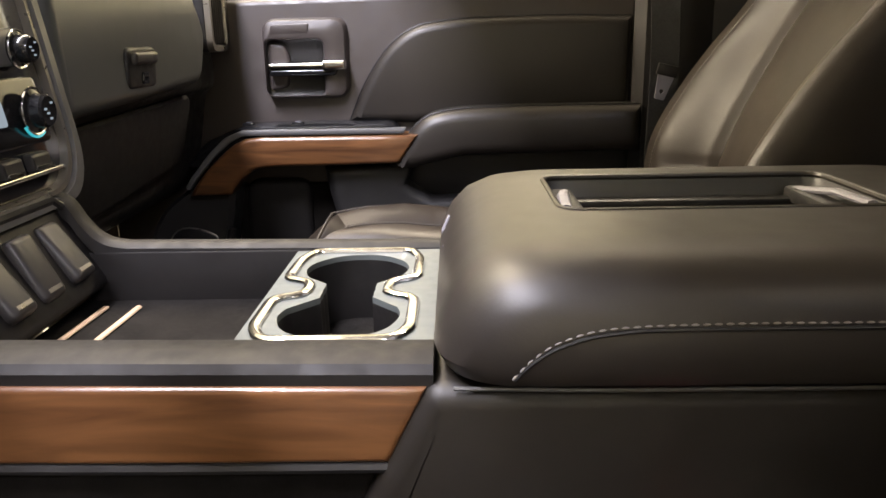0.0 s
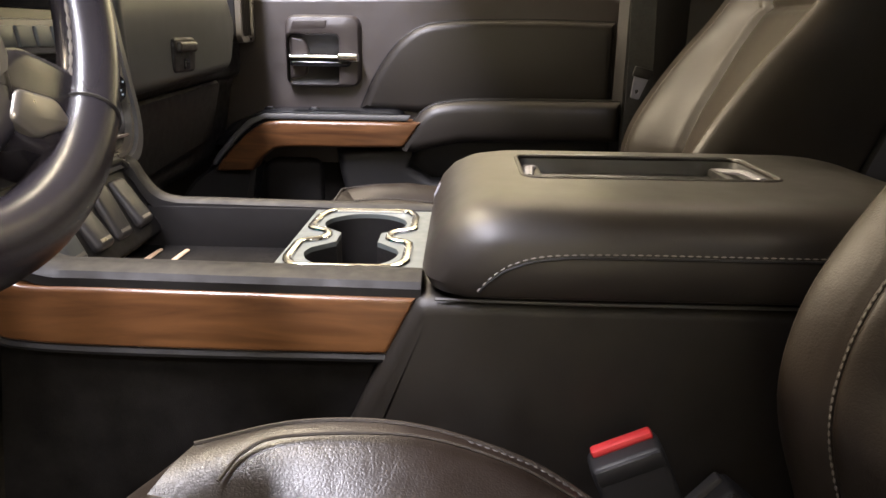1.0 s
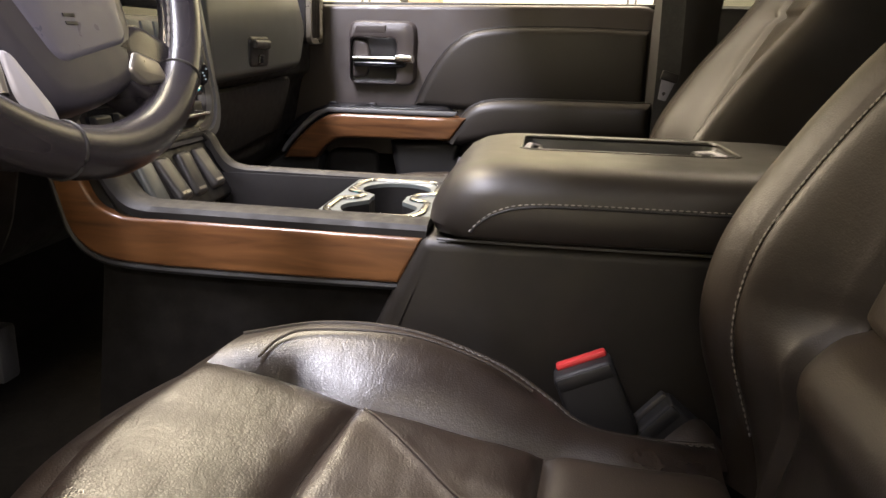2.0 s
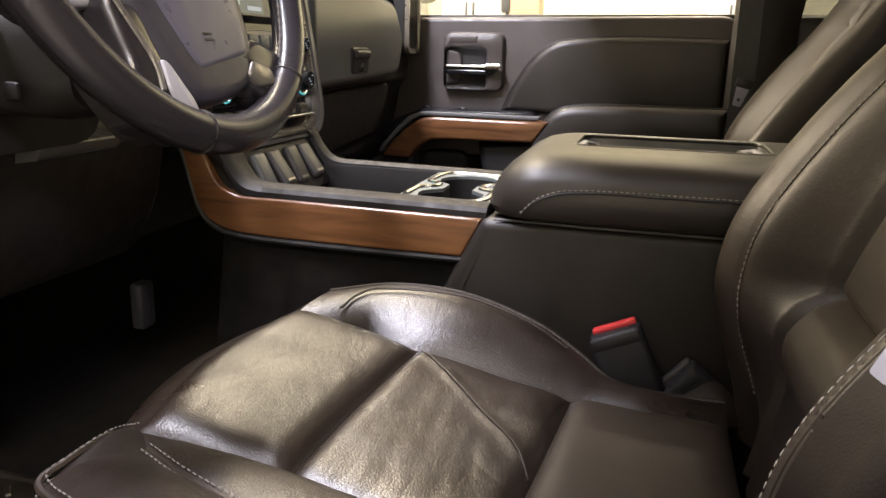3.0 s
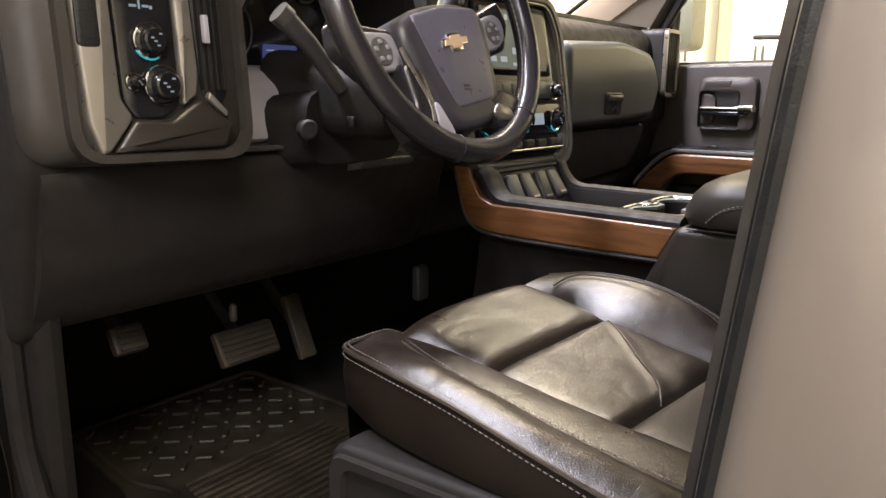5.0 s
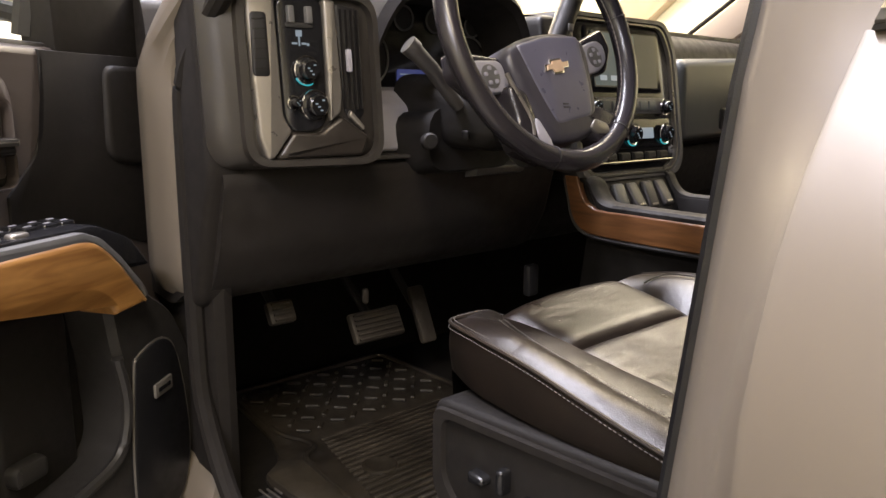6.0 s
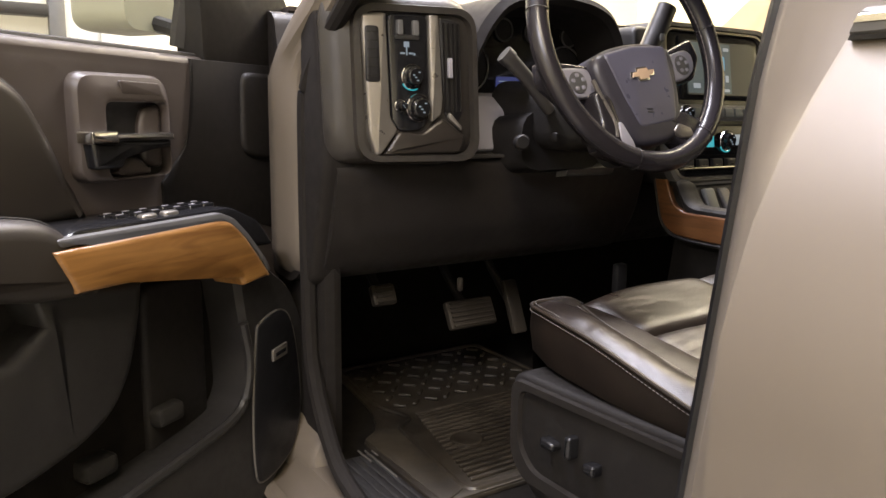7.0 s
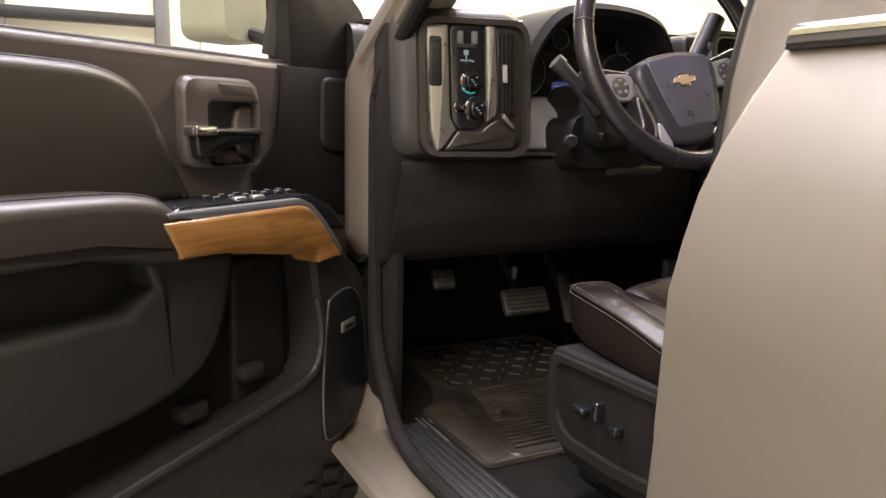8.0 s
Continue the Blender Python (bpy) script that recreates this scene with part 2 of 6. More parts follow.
def rbox(bm, x0, x1, y0, y1, z0, z1, r=0.004, seg=2, m=None):
    """A box with rounded edges."""
    mat = Matrix.Translation(((x0 + x1) / 2, (y0 + y1) / 2, (z0 + z1) / 2)) @ Matrix.Diagonal((x1 - x0, y1 - y0, z1 - z0, 1))
    made = bmesh.ops.create_cube(bm, size=1, matrix=mat)["verts"]
    edges = list({e for v in made for e in v.link_edges})
    out = made
    if r > 0:
        res = bmesh.ops.bevel(bm, geom=edges, offset=min(r, 0.49 * min(x1 - x0, y1 - y0, z1 - z0)), segments=seg, profile=0.5, affect="EDGES")
        out = list({v for f in res["faces"] for v in f.verts} | {v for v in made if v.is_valid})
    if m is not None:
        bmesh.ops.transform(bm, matrix=m, verts=out)
    return out


def boxes(*rows, r=0.004, seg=2, m=None):
    bm = bmesh.new()
    for row in rows:
        rbox(bm, *row, r=r, seg=seg, m=m)
    return bm


def prism(bm, pts, place, a, b, r=0.0, seg=2, r_back=False):
    """A polygon pts of (p, q), swept from depth a to b; place(p, q, depth) gives the world point; the far rim (b) is rounded by r."""
    n = len(pts)
    lo = [bm.verts.new(place(p, q, a)) for p, q in pts]
    if r <= 0:
        hi = [bm.verts.new(place(p, q, b)) for p, q in pts]
        rings = [lo, hi]
    else:
        rings = [lo]
        sgn = 1 if b > a else -1
        cx, cy = [sum(k) / n for k in zip(*pts)]
        area = sum(pts[i][0] * pts[(i + 1) % n][1] - pts[(i + 1) % n][0] * pts[i][1] for i in range(n))
        turn = 1 if area > 0 else -1
        nor = []
        for i in range(n):
            p0, p1, p2 = pts[i - 1], pts[i], pts[(i + 1) % n]
            e1 = Vector((p1[0] - p0[0], p1[1] - p0[1])).normalized()
            e2 = Vector((p2[0] - p1[0], p2[1] - p1[1])).normalized()
            t = (e1 + e2)
            t = t.normalized() if t.length > 1e-6 else e1
            k = max(0.5, t.dot(e1))
            nor.append(Vector((-t.y, t.x)) * turn / k)
        for s in range(seg + 1):
            g = s / seg * math.pi / 2
            inset, back = r * (1 - math.cos(g)), r * (1 - math.sin(g))
            rings.append([bm.verts.new(place(p + q2.x * inset, q + q2.y * inset, b - sgn * back)) for (p, q), q2 in zip(pts, nor)])
    for r0, r1 in zip(rings, rings[1:]):
        for i in range(n):
            bm.faces.new((r0[i], r0[(i + 1) % n], r1[(i + 1) % n], r1[i]))
    bm.faces.new(rings[0])
    top = bm.faces.new(rings[-1])
    bmesh.ops.triangulate(bm, faces=[top])
    return bm


def XY(p, q, d):
    return (p, q, d)


def XZ(p, q, d):
    return (p, d, q)


def YZ(p, q, d):
    return (d, p, q)


def smooth(pts, n=8, closed=False):
    """Points along a Catmull-Rom curve through pts."""
    P = [Vector(p) for p in pts]
    out = []
    m = len(P)
    for i in range(m if closed else m - 1):
        p0 = P[i - 1] if (closed or i > 0) else P[0] * 2 - P[1]
        p1, p2 = P[i], P[(i + 1) % m]
        p3 = P[(i + 2) % m] if (closed or i + 2 < m) else P[-1] * 2 - P[-2]
        for k in range(n):
            t = k / n
            out.append(0.5 * ((2 * p1) + (p2 - p0) * t + (2 * p0 - 5 * p1 + 4 * p2 - p3) * t * t + (3 * p1 - p0 - 3 * p2 + p3) * t ** 3))
    if not closed:
        out.append(P[-1])
    return out


def round2(pts, r, seg=4):
    """A closed polygon with every corner rounded by about r."""
    out = []
    n = len(pts)
    for i in range(n):
        a, b, c = Vector(pts[i - 1]), Vector(pts[i]), Vector(pts[(i + 1) % n])
        k1, k2 = min(r, 0.45 * (a - b).length), min(r, 0.45 * (c - b).length)
        s, e = b + (a - b).normalized() * k1, b + (c - b).normalized() * k2
        for j in range(seg + 1):
            t = j / seg
            out.append(tuple((1 - t) ** 2 * s + 2 * t * (1 - t) * b + t * t * e))
    return out


def rrect(x0, x1, y0, y1, r, seg=4):
    return round2([(x0, y0), (x1, y0), (x1, y1), (x0, y1)], r, seg)


def tube(bm, pts, r, seg=8, closed=False, flat=1.0, up=None):
    """A round or flattened rod along pts."""
    P = [Vector(p) for p in pts]
    rings = []
    n = len(P)
    for i, p in enumerate(P):
        a = P[i - 1] if (closed or i > 0) else P[0]
        b = P[(i + 1) % n] if (closed or i + 1 < n) else P[-1]
        t = (b - a).normalized()
        ref = Vector(up) if up else (Vector((0, 0, 1)) if abs(t.z) < 0.9 else Vector((1, 0, 0)))
        s = t.cross(ref).normalized()
        w = s.cross(t).normalized()
        rr = r(i / max(1, n - 1)) if callable(r) else r
        rings.append([bm.verts.new(p + s * math.cos(k * math.tau / seg) * rr + w * math.sin(k * math.tau / seg) * rr * flat) for k in range(seg)])
    for i in range(n if closed else n - 1):
        r0, r1 = rings[i], rings[(i + 1) % n]
        for k in range(seg):
            bm.faces.new((r0[k], r0[(k + 1) % seg], r1[(k + 1) % seg], r1[k]))
    if not closed:
        bm.faces.new(rings[0])
        bm.faces.new(rings[-1])
    return bm


def rod(pts, r, seg=8, closed=False, flat=1.0, up=None):
    return tube(bmesh.new(), pts, r, seg, closed, flat, up)


def stitches(bm, pts, step=0.0075, length=0.0052, r=0.0009):
    """Short thread loops along a line."""
    P = [Vector(p) for p in pts]
    left, i = 0.0, 0
    pos = 0.0
    marks = []
    for a, b in zip(P, P[1:]):
        d = (b - a).length
        while left <= d and d > 1e-9:
            q = a + (b - a) * (left / d)
            marks.append((q, (b - a).normalized()))
            left += step
        left -= d
    for q, t in marks:
        up = Vector((0, 0, 1)) if abs(t.z) < 0.9 else Vector((1, 0, 0))
        s = t.cross(up).normalized()
        w = s.cross(t)
        ring = []
        for k, (along, thick) in enumerate(((-0.5, 0.35), (-0.2, 1), (0.2, 1), (0.5, 0.35))):
            ring.append([bm.verts.new(q + t * length * along + (s * math.cos(j * math.tau / 4) + w * math.sin(j * math.tau / 4)) * r * thick) for j in range(4)])
        for r0, r1 in zip(ring, ring[1:]):
            for j in range(4):
                bm.faces.new((r0[j], r0[(j + 1) % 4], r1[(j + 1) % 4], r1[j]))
        bm.faces.new(ring[0])
        bm.faces.new(ring[-1])
    return bm


def sheet(bm, f, nu, nv):
    """A grid surface f(u, v), u and v from 0 to 1."""
    g = [[bm.verts.new(f(i / nu, j / nv)) for j in range(nv + 1)] for i in range(nu + 1)]
    for i in range(nu):
        for j in range(nv):
            bm.faces.new((g[i][j], g[i + 1][j], g[i + 1][j + 1], g[i][j + 1]))
    return g


def at(curve, t):
    """The point at the share t of a polyline's points."""
    k = t * (len(curve) - 1)
    i = min(int(k), len(curve) - 2)
    return curve[i].lerp(curve[i + 1], k - i)


def pillow(bm, west, east, south, north, bulge, nu=20, nv=20, sharp=4.0, out=Vector((0, 0, 1)), wrinkle=0.0):
    """A padded panel between four border curves: west and east run south to north, south and north west to east."""
    W, E, S, N = [smooth(c, 10) for c in (west, east, south, north)]

    def f(u, v):
        p = at(S, u) * (1 - v) + at(N, u) * v + at(W, v) * (1 - u) + at(E, v) * u
        p -= S[0] * (1 - u) * (1 - v) + S[-1] * u * (1 - v) + N[0] * (1 - u) * v + N[-1] * u * v
        k = (1 - abs(2 * u - 1) ** sharp) * (1 - abs(2 * v - 1) ** sharp)
        h = bulge * k
        if wrinkle:
            h += wrinkle * k * (noise.noise(p * 22) + 0.6 * noise.noise(Vector((p.x * 70, p.y * 25, p.z * 25))))
        return p + out * h
    return sheet(bm, f, nu, nv)


def lathe(bm, profile, centre, axis=Vector((0, 0, 1)), seg=24):
    """A turned body: profile rows of (radius, height along the axis)."""
    q = Vector((0, 0, 1)).rotation_difference(Vector(axis).normalized())
    rings = [[bm.verts.new(Vector(centre) + q @ Vector((r * math.cos(k * math.tau / seg), r * math.sin(k * math.tau / seg), h))) for k in range(seg)] for r, h in profile]
    for r0, r1 in zip(rings, rings[1:]):
        for k in range(seg):
            bm.faces.new((r0[k], r0[(k + 1) % seg], r1[(k + 1) % seg], r1[k]))
    bm.faces.new(rings[0])
    bm.faces.new(rings[-1])
    return bm


def loft(rings, closed=True, caps=True):
    """Rings of equally many points joined into a skin."""
    bm = bmesh.new()
    R = [[bm.verts.new(p) for p in ring] for ring in rings]
    n = len(R[0])
    for r0, r1 in zip(R, R[1:]):
        for k in range(n if closed else n - 1):
            bm.faces.new((r0[k], r0[(k + 1) % n], r1[(k + 1) % n], r1[k]))
    if caps:
        bm.faces.new(R[0])
        bm.faces.new(R[-1])
    return bm

# ---- garage ----
FLOOR_Z, MID = 0.585, 0.56
structure("ground", boxes((-6, 6, -5, 6, -0.1, 0.0), r=0), CONCRETE, "grey concrete garage floor", "floor")
structure("ceiling", boxes((-6, 6, -5, 6, 3.4, 3.5), r=0), WHITE, "white garage ceiling", "ceiling")
structure("wall_front", boxes((-4.2, -4.0, -5, 6, 0, 3.4), r=0), WHITE, "white garage wall ahead of the truck", "wall")
structure("wall_back", boxes((4.5, 4.7, -5, 6, 0, 3.4), r=0), WALL, "cream garage wall behind the truck", "wall")
structure("wall_passenger", boxes((-4.0, 4.5, 4.2, 4.4, 0, 3.4), r=0), WALL, "cream garage wall beside the passenger side", "wall")
structure("wall_driver", boxes((-4.0, 4.5, -4.2, -4.0, 0, 3.4), r=0), WALL, "cream garage wall beside the driver side", "wall")
for x, y, z, sx, sy, power, colour in LAMPS:
    fx = thing("ceiling_light", (x, y, z), "white fluorescent fitting on the garage ceiling", "lamp", "ceiling lights")
    part("housing", boxes((x - sx / 2 - 0.05, x + sx / 2 + 0.05, y - sy / 2 - 0.05, y + sy / 2 + 0.05, z + 0.04, z + 0.1), r=0.01), WHITE, fx)
    part("diffuser", boxes((x - sx / 2, x + sx / 2, y - sy / 2, y + sy / 2, z + 0.012, z + 0.04), r=0.005), TUBE, fx)

# things along the walls, seen through the windows
# bars added in place of a parked truck's window frames
truck_bars = thing("truck_window_bars", (-3.9, -0.6, 0), "grey posts and black rails in place of a parked truck's window frames", "shelf")
for y in (-1.9, -1.06, -0.25):
    part("post", boxes((-3.92, -3.86, y - 0.04, y + 0.04, 0, 2.4), r=0.006), PLASTIC_GREY, truck_bars)
for z in (1.0, 1.66, 2.3):
    part("shelf", boxes((-3.94, -3.84, -1.86, -0.29, z - 0.03, z + 0.03), r=0.006), PLASTIC, truck_bars)
for y in (0.15, 1.1, 2.0):
    board = thing("wall_board", (-3.95, y, 0), "white upright board on the garage wall", "board", "wall boards")
    part("board", boxes((-3.99, -3.94, y - 0.18, y + 0.18, 0.2, 2.6), r=0.01), WHITE, board)
for x, w in ((-0.86, 0.17), (-1.30, 0.10), (0.55, 0.12)):
    cab = thing("steel_locker", (x, 4.0, 0), "pale grey steel locker against the cream wall", "locker", "lockers")
    part("body", boxes((x - w, x + w, 3.9, 4.18, 0, 2.2), r=0.01), WHITE, cab)
    for k in (-1, 1):
        part("door", boxes((x + (k - 1) * w / 2 + 0.006, x + (k + 1) * w / 2 - 0.006, 3.885, 3.9, 0.05, 2.15), r=0.004), WHITE, cab)
        part("handle", boxes((x + k * 0.02 - 0.006, x + k * 0.02 + 0.006, 3.87, 3.886, 1.36, 1.44), r=0.003), PLASTIC_GREY, cab)
brace = thing("wall_brace", (-3.6, 4.1, 1.3), "beige diagonal brace on the garage wall", "brace")
part("beam", prism(bmesh.new(), [(-4.0, 1.12), (-3.55, 1.12), (-1.60, 2.60), (-2.05, 2.60)], XZ, 4.19, 4.10, 0.01), BEIGE, brace)
# stand-in for another vehicle's mirror, carried on an added post
arm = thing("car_mirror_arm", (-0.6, 3.6, 1.2), "tan mirror box of another vehicle on a black arm", "swing arm")
part("arm", rod([(-0.79, 3.5, 1.46), (-0.58, 3.5, 1.455)], 0.012, 8), PLASTIC, arm)
part("box", boxes((-0.56, -0.40, 3.45, 3.60, 1.30, 1.53), r=0.02), BUFF, arm)
part("hood", boxes((-0.60, -0.55, 3.44, 3.60, 1.36, 1.52), r=0.02), PLASTIC_GREY, arm)
part("post", boxes((-0.585, -0.555, 3.5, 3.53, 0.0, 1.36), r=0.004), PLASTIC, arm)

# ---- truck body ----
structure("cab_floor", boxes((-0.95, 1.6, -0.30, 1.42, 0.53, FLOOR_Z), r=0), CARPET, "black carpeted cab floor", "floor")
structure("firewall", boxes((-1.02, -0.90, -0.34, 1.46, 0.40, 1.25), r=0), CARPET, "dark carpeted bulkhead behind the pedals", "wall")
structure("cab_rear_wall", boxes((1.55, 1.62, -0.34, 1.46, 0.5, 2.0), r=0), PLASTIC, "dark rear wall of the cab", "wall")


def roof_ring(z, s):
    return [(x, y, z) for x, y in rrect(0.0 - 0.28 + s, 1.62 - s, -0.20 + s, 1.32 - s, 0.12, 5)]


structure("cab_roof", loft([roof_ring(1.86, 0.0), roof_ring(1.90, 0.02), roof_ring(1.93, 0.12)]), PAINT, "champagne painted cab roof", "roof")
structure("headliner", boxes((-0.24, 1.55, -0.17, 1.29, 1.835, 1.856), r=0.008), HEADLINER, "grey fabric headliner", "ceiling")

# body side section: height against sideways place of the outer skin (driver's side)
SECTION = [(0.50, -0.385), (0.56, -0.405), (0.70, -0.430), (0.85, -0.441), (0.95, -0.446), (1.05, -0.442), (1.11, -0.425), (1.16, -0.397), (1.20, -0.365), (1.222, -0.345)]


def side_y(z):
    return float(np.interp(z, [a for a, b in SECTION], [b for a, b in SECTION]))


def skin(name, x0, x1, z0, z1, thick, parent, mat=PAINT, label="", front=None, mirror=False, r=0.006):
    """A body panel that follows the side section, with a folded edge."""
    zs = np.linspace(z0, z1, 22)
    rings = []
    for z in zs:
        xf = x0 if front is None else front(z)
        y = side_y(z)
        rings.append([(xf, y + thick, z), (xf, y + r, z), (xf + r * 0.3, y + r * 0.3, z), (xf + r, y, z), ((xf + x1) / 2, y, z), (x1 - r, y, z), (x1, y + r, z), (x1, y + thick, z)])
    if mirror:
        rings = [[(x, 2 * MID - y, z) for x, y, z in ring] for ring in rings]
    return part(name, loft(rings), mat, parent, label)

# ---- front doors ----
HINGE = (-0.615, -0.265)
OPEN = radians(58.1)


def passenger_side(u, z, d):
    return (u, 1.43 - d, z)


def driver_side(u, z, d):
    a, w = u - HINGE[0], 2 * MID - 1.43 + d - HINGE[1] - 0.004
    return (HINGE[0] + a * math.cos(OPEN) + w * math.sin(OPEN), HINGE[1] - a * math.sin(OPEN) + w * math.cos(OPEN), z)


def offset_ring(bm, outer, inner, place, d0, d1):
    """A raised frame between two outlines of equally many points."""
    n = len(outer)
    A = [bm.verts.new(place(p, q, d0)) for p, q in outer]
    B = [bm.verts.new(place(p * 0.85 + a * 0.15, q * 0.85 + b * 0.15, d1)) for (p, q), (a, b) in zip(outer, inner)]
    C = [bm.verts.new(place(p * 0.15 + a * 0.85, q * 0.15 + b * 0.85, d1)) for (p, q), (a, b) in zip(outer, inner)]
    D = [bm.verts.new(place(a, b, d0)) for a, b in inner]
    for r0, r1 in ((A, B), (B, C), (C, D)):
        for i in range(n):
            bm.faces.new((r0[i], r0[(i + 1) % n], r1[(i + 1) % n], r1[i]))
    return bm


def front_door(place, name, label, wood_mat, near):
    base = place(-0.1, 0.5, -0.05)
    door = thing(name, base, label, "car door")
    # shell with window opening: lower box, belt and frame
    low = round2([(-0.655, 0.76), (-0.585, 0.63), (-0.47, 0.548), (-0.36, 0.488), (-0.28, 0.458), (0.33, 0.455), (0.36, 0.60), (0.36, 1.268), (-0.40, 1.254), (-0.652, 1.258), (-0.652, 0.90)], 0.05, 5)
    part("panel", prism(bmesh.new(), low, place, -0.035, 0.0, 0.012, 3), COCOA, door, "dark brown upper door panel")
    out = round2([(-0.640, 0.74), (-0.575, 0.62), (-0.465, 0.540), (-0.35, 0.478), (-0.26, 0.445), (0.34, 0.44), (0.37, 0.60), (0.37, 1.245), (-0.625, 1.235)], 0.05, 5)
    part("outer_skin", prism(bmesh.new(), out, place, -0.035, -0.115, 0.03, 3), PAINT, door, "champagne painted outer skin")
    # belt moulding along the glass
    part("belt_trim", prism(bmesh.new(), round2([(-0.44, 1.246), (0.355, 1.258), (0.355, 1.272), (-0.44, 1.260)], 0.005, 3), place, -0.05, -0.012, 0.006), RUBBER, door)
    # window frame
    frame_pts = [(-0.435, 1.27), (-0.430, 1.40), (-0.34, 1.50), (-0.10, 1.68), (0.10, 1.80), (0.34, 1.82), (0.36, 1.27)]
    bm = bmesh.new()
    pts = smooth([place(u, z, -0.05 + max(0.0, z - 1.3) * 0.25) for u, z in frame_pts], 5)
    tube(bm, pts, 0.018, 8)
    part("window_frame", bm, PLASTIC, door)
    pg = [place(u, z, -0.055 + max(0.0, z - 1.3) * 0.25) for u, z in ((-0.43, 1.26), (0.355, 1.27), (0.34, 1.80), (0.10, 1.79), (-0.10, 1.67), (-0.34, 1.49), (-0.425, 1.39))]
    bm = bmesh.new()
    bm.faces.new([bm.verts.new(p) for p in pg])
    g = part("window_pane", bm, GLASS, door, "clear side window")
    g.visible_shadow = False
    # mirror patch ahead of the glass
    patch = [(-0.652, 1.225), (-0.428, 1.232), (-0.424, 1.34), (-0.422, 1.40), (-0.45, 1.42), (-0.56, 1.42), (-0.645, 1.36)]
    part("mirror_patch", prism(bmesh.new(), round2(patch, 0.02, 3), place, -0.05, 0.002, 0.004, 2), PLASTIC_DARK, door)
    # outside mirror on two arms
    part("mirror_head", prism(bmesh.new(), rrect(-0.57, -0.43, 1.302, 1.56, 0.03, 4), place, -0.16, -0.30, 0.03, 4), MIRROR_CASE, door, "grey outside mirror head")
    part("mirror_arm", rod([place(-0.50, 1.30, -0.10), place(-0.50, 1.33, -0.22)], 0.014, 8), PLASTIC, door)
    # dark sheet for the shadow on the door's front, curved along its rear edge
    rear_edge = [(p.x, p.y) for p in smooth([(-0.398, 1.250), (-0.394, 1.168), (-0.378, 1.121), (-0.352, 1.092), (-0.330, 1.070)], 4)]
    if near:
        part("front_shadow", prism(bmesh.new(), rear_edge + [(-0.330, 1.036), (-0.42, 1.02), (-0.648, 0.95), (-0.648, 1.250)], place, -0.003, 0.004, 0.003, 2), PLASTIC_DARK, door)
        relief = round2([(-0.506, 1.236), (-0.502, 1.115), (-0.520, 1.098), (-0.625, 1.085), (-0.635, 1.236)], 0.02, 4)
        part("front_relief", prism(bmesh.new(), relief, place, 0.002, 0.012, 0.009, 4), PLASTIC_DARK, door)
    # soft pad above the armrest
    pad = smooth([(-0.192, 1.036), (-0.165, 1.090), (-0.138, 1.150), (-0.105, 1.198), (-0.050, 1.222), (0.03, 1.229), (0.2, 1.231), (0.335, 1.228)] if near else [(-0.182, 1.035), (-0.150, 1.105), (-0.108, 1.165), (-0.060, 1.200), (-0.005, 1.212), (0.06, 1.216), (0.2, 1.218), (0.335, 1.215)], 5)
    pad = [(p.x, p.y) for p in [Vector((*k, 0)) if not isinstance(k, Vector) else k for k in pad]]
    padpoly = pad + [(0.335, 1.04), (0.03, 1.045), (-0.06, 1.03)]
    bm = bmesh.new()
    prism(bm, padpoly, place, -0.01, 0.020, 0.018, 4)
    part("soft_pad", bm, LEATHER_LID, door)
    bm = rod([place(p, q, 0.004) for p, q in pad], 0.0022, 6)
    part("pad_groove", bm, PLASTIC, door)
    # handle bezel, recess and lever
    o = rrect(-0.332, -0.178, 1.080, 1.222, 0.024, 5)
    i = rrect(-0.328, -0.222, 1.084, 1.184, 0.014, 5)
    rings = []
    for f, d in ((0.0, -0.002), (0.04, 0.010), (0.14, 0.0165), (0.45, 0.021), (0.86, 0.024), (0.96, 0.0225), (1.0, 0.018), (1.0, 0.003)):
        rings.append([place(p + (a - p) * f, q + (b - q) * f, d) for (p, q), (a, b) in zip(o, i)])
    part("handle_bezel", loft(rings, caps=False), COCOA, door)
    bm = bmesh.new()
    n = len(i)
    A = [bm.verts.new(place(p, q, 0.006)) for p, q in i]
    B = [bm.verts.new(place(-0.275 + (p + 0.275) * 0.9, 1.135 + (q - 1.135) * 0.9, 0.003)) for p, q in i]
    for k in range(n):
        bm.faces.new((A[k], A[(k + 1) % n], B[(k + 1) % n], B[k]))
    bm.faces.new(B)
    part("handle_cup", bm, PLASTIC_DARK if near else PLASTIC, door)
    part("cup_cheek", prism(bmesh.new(), round2([(-0.326, 1.182), (-0.292, 1.176), (-0.284, 1.150), (-0.290, 1.100), (-0.326, 1.092)], 0.010, 4), place, 0.003, 0.013, 0.008, 4), COCOA, door)
    if near:
        part("cup_tongue", prism(bmesh.new(), round2([(-0.300, 1.088), (-0.262, 1.084), (-0.232, 1.090), (-0.262, 1.112), (-0.280, 1.108)], 0.006, 3), place, 0.003, 0.020, 0.008, 3), COCOA, door)
    lever = prism(bmesh.new(), round2([(-0.320, 1.122), (-0.245, 1.120), (-0.233, 1.098), (-0.190, 1.098), (-0.186, 1.134), (-0.320, 1.134)] if near else [(-0.320, 1.120), (-0.200, 1.120), (-0.194, 1.134), (-0.320, 1.134)], 0.005, 3), place, 0.006, 0.036, 0.006, 3)
    lv = part("release_lever", lever, GLOSS, door)
    part("lever_face", prism(bmesh.new(), round2([(-0.322, 1.1325), (-0.184, 1.1325), (-0.184, 1.1435), (-0.322, 1.1435)], 0.004, 4), place, 0.010, 0.040, 0.005, 2), CHROME, lv, "chrome top of the release lever")
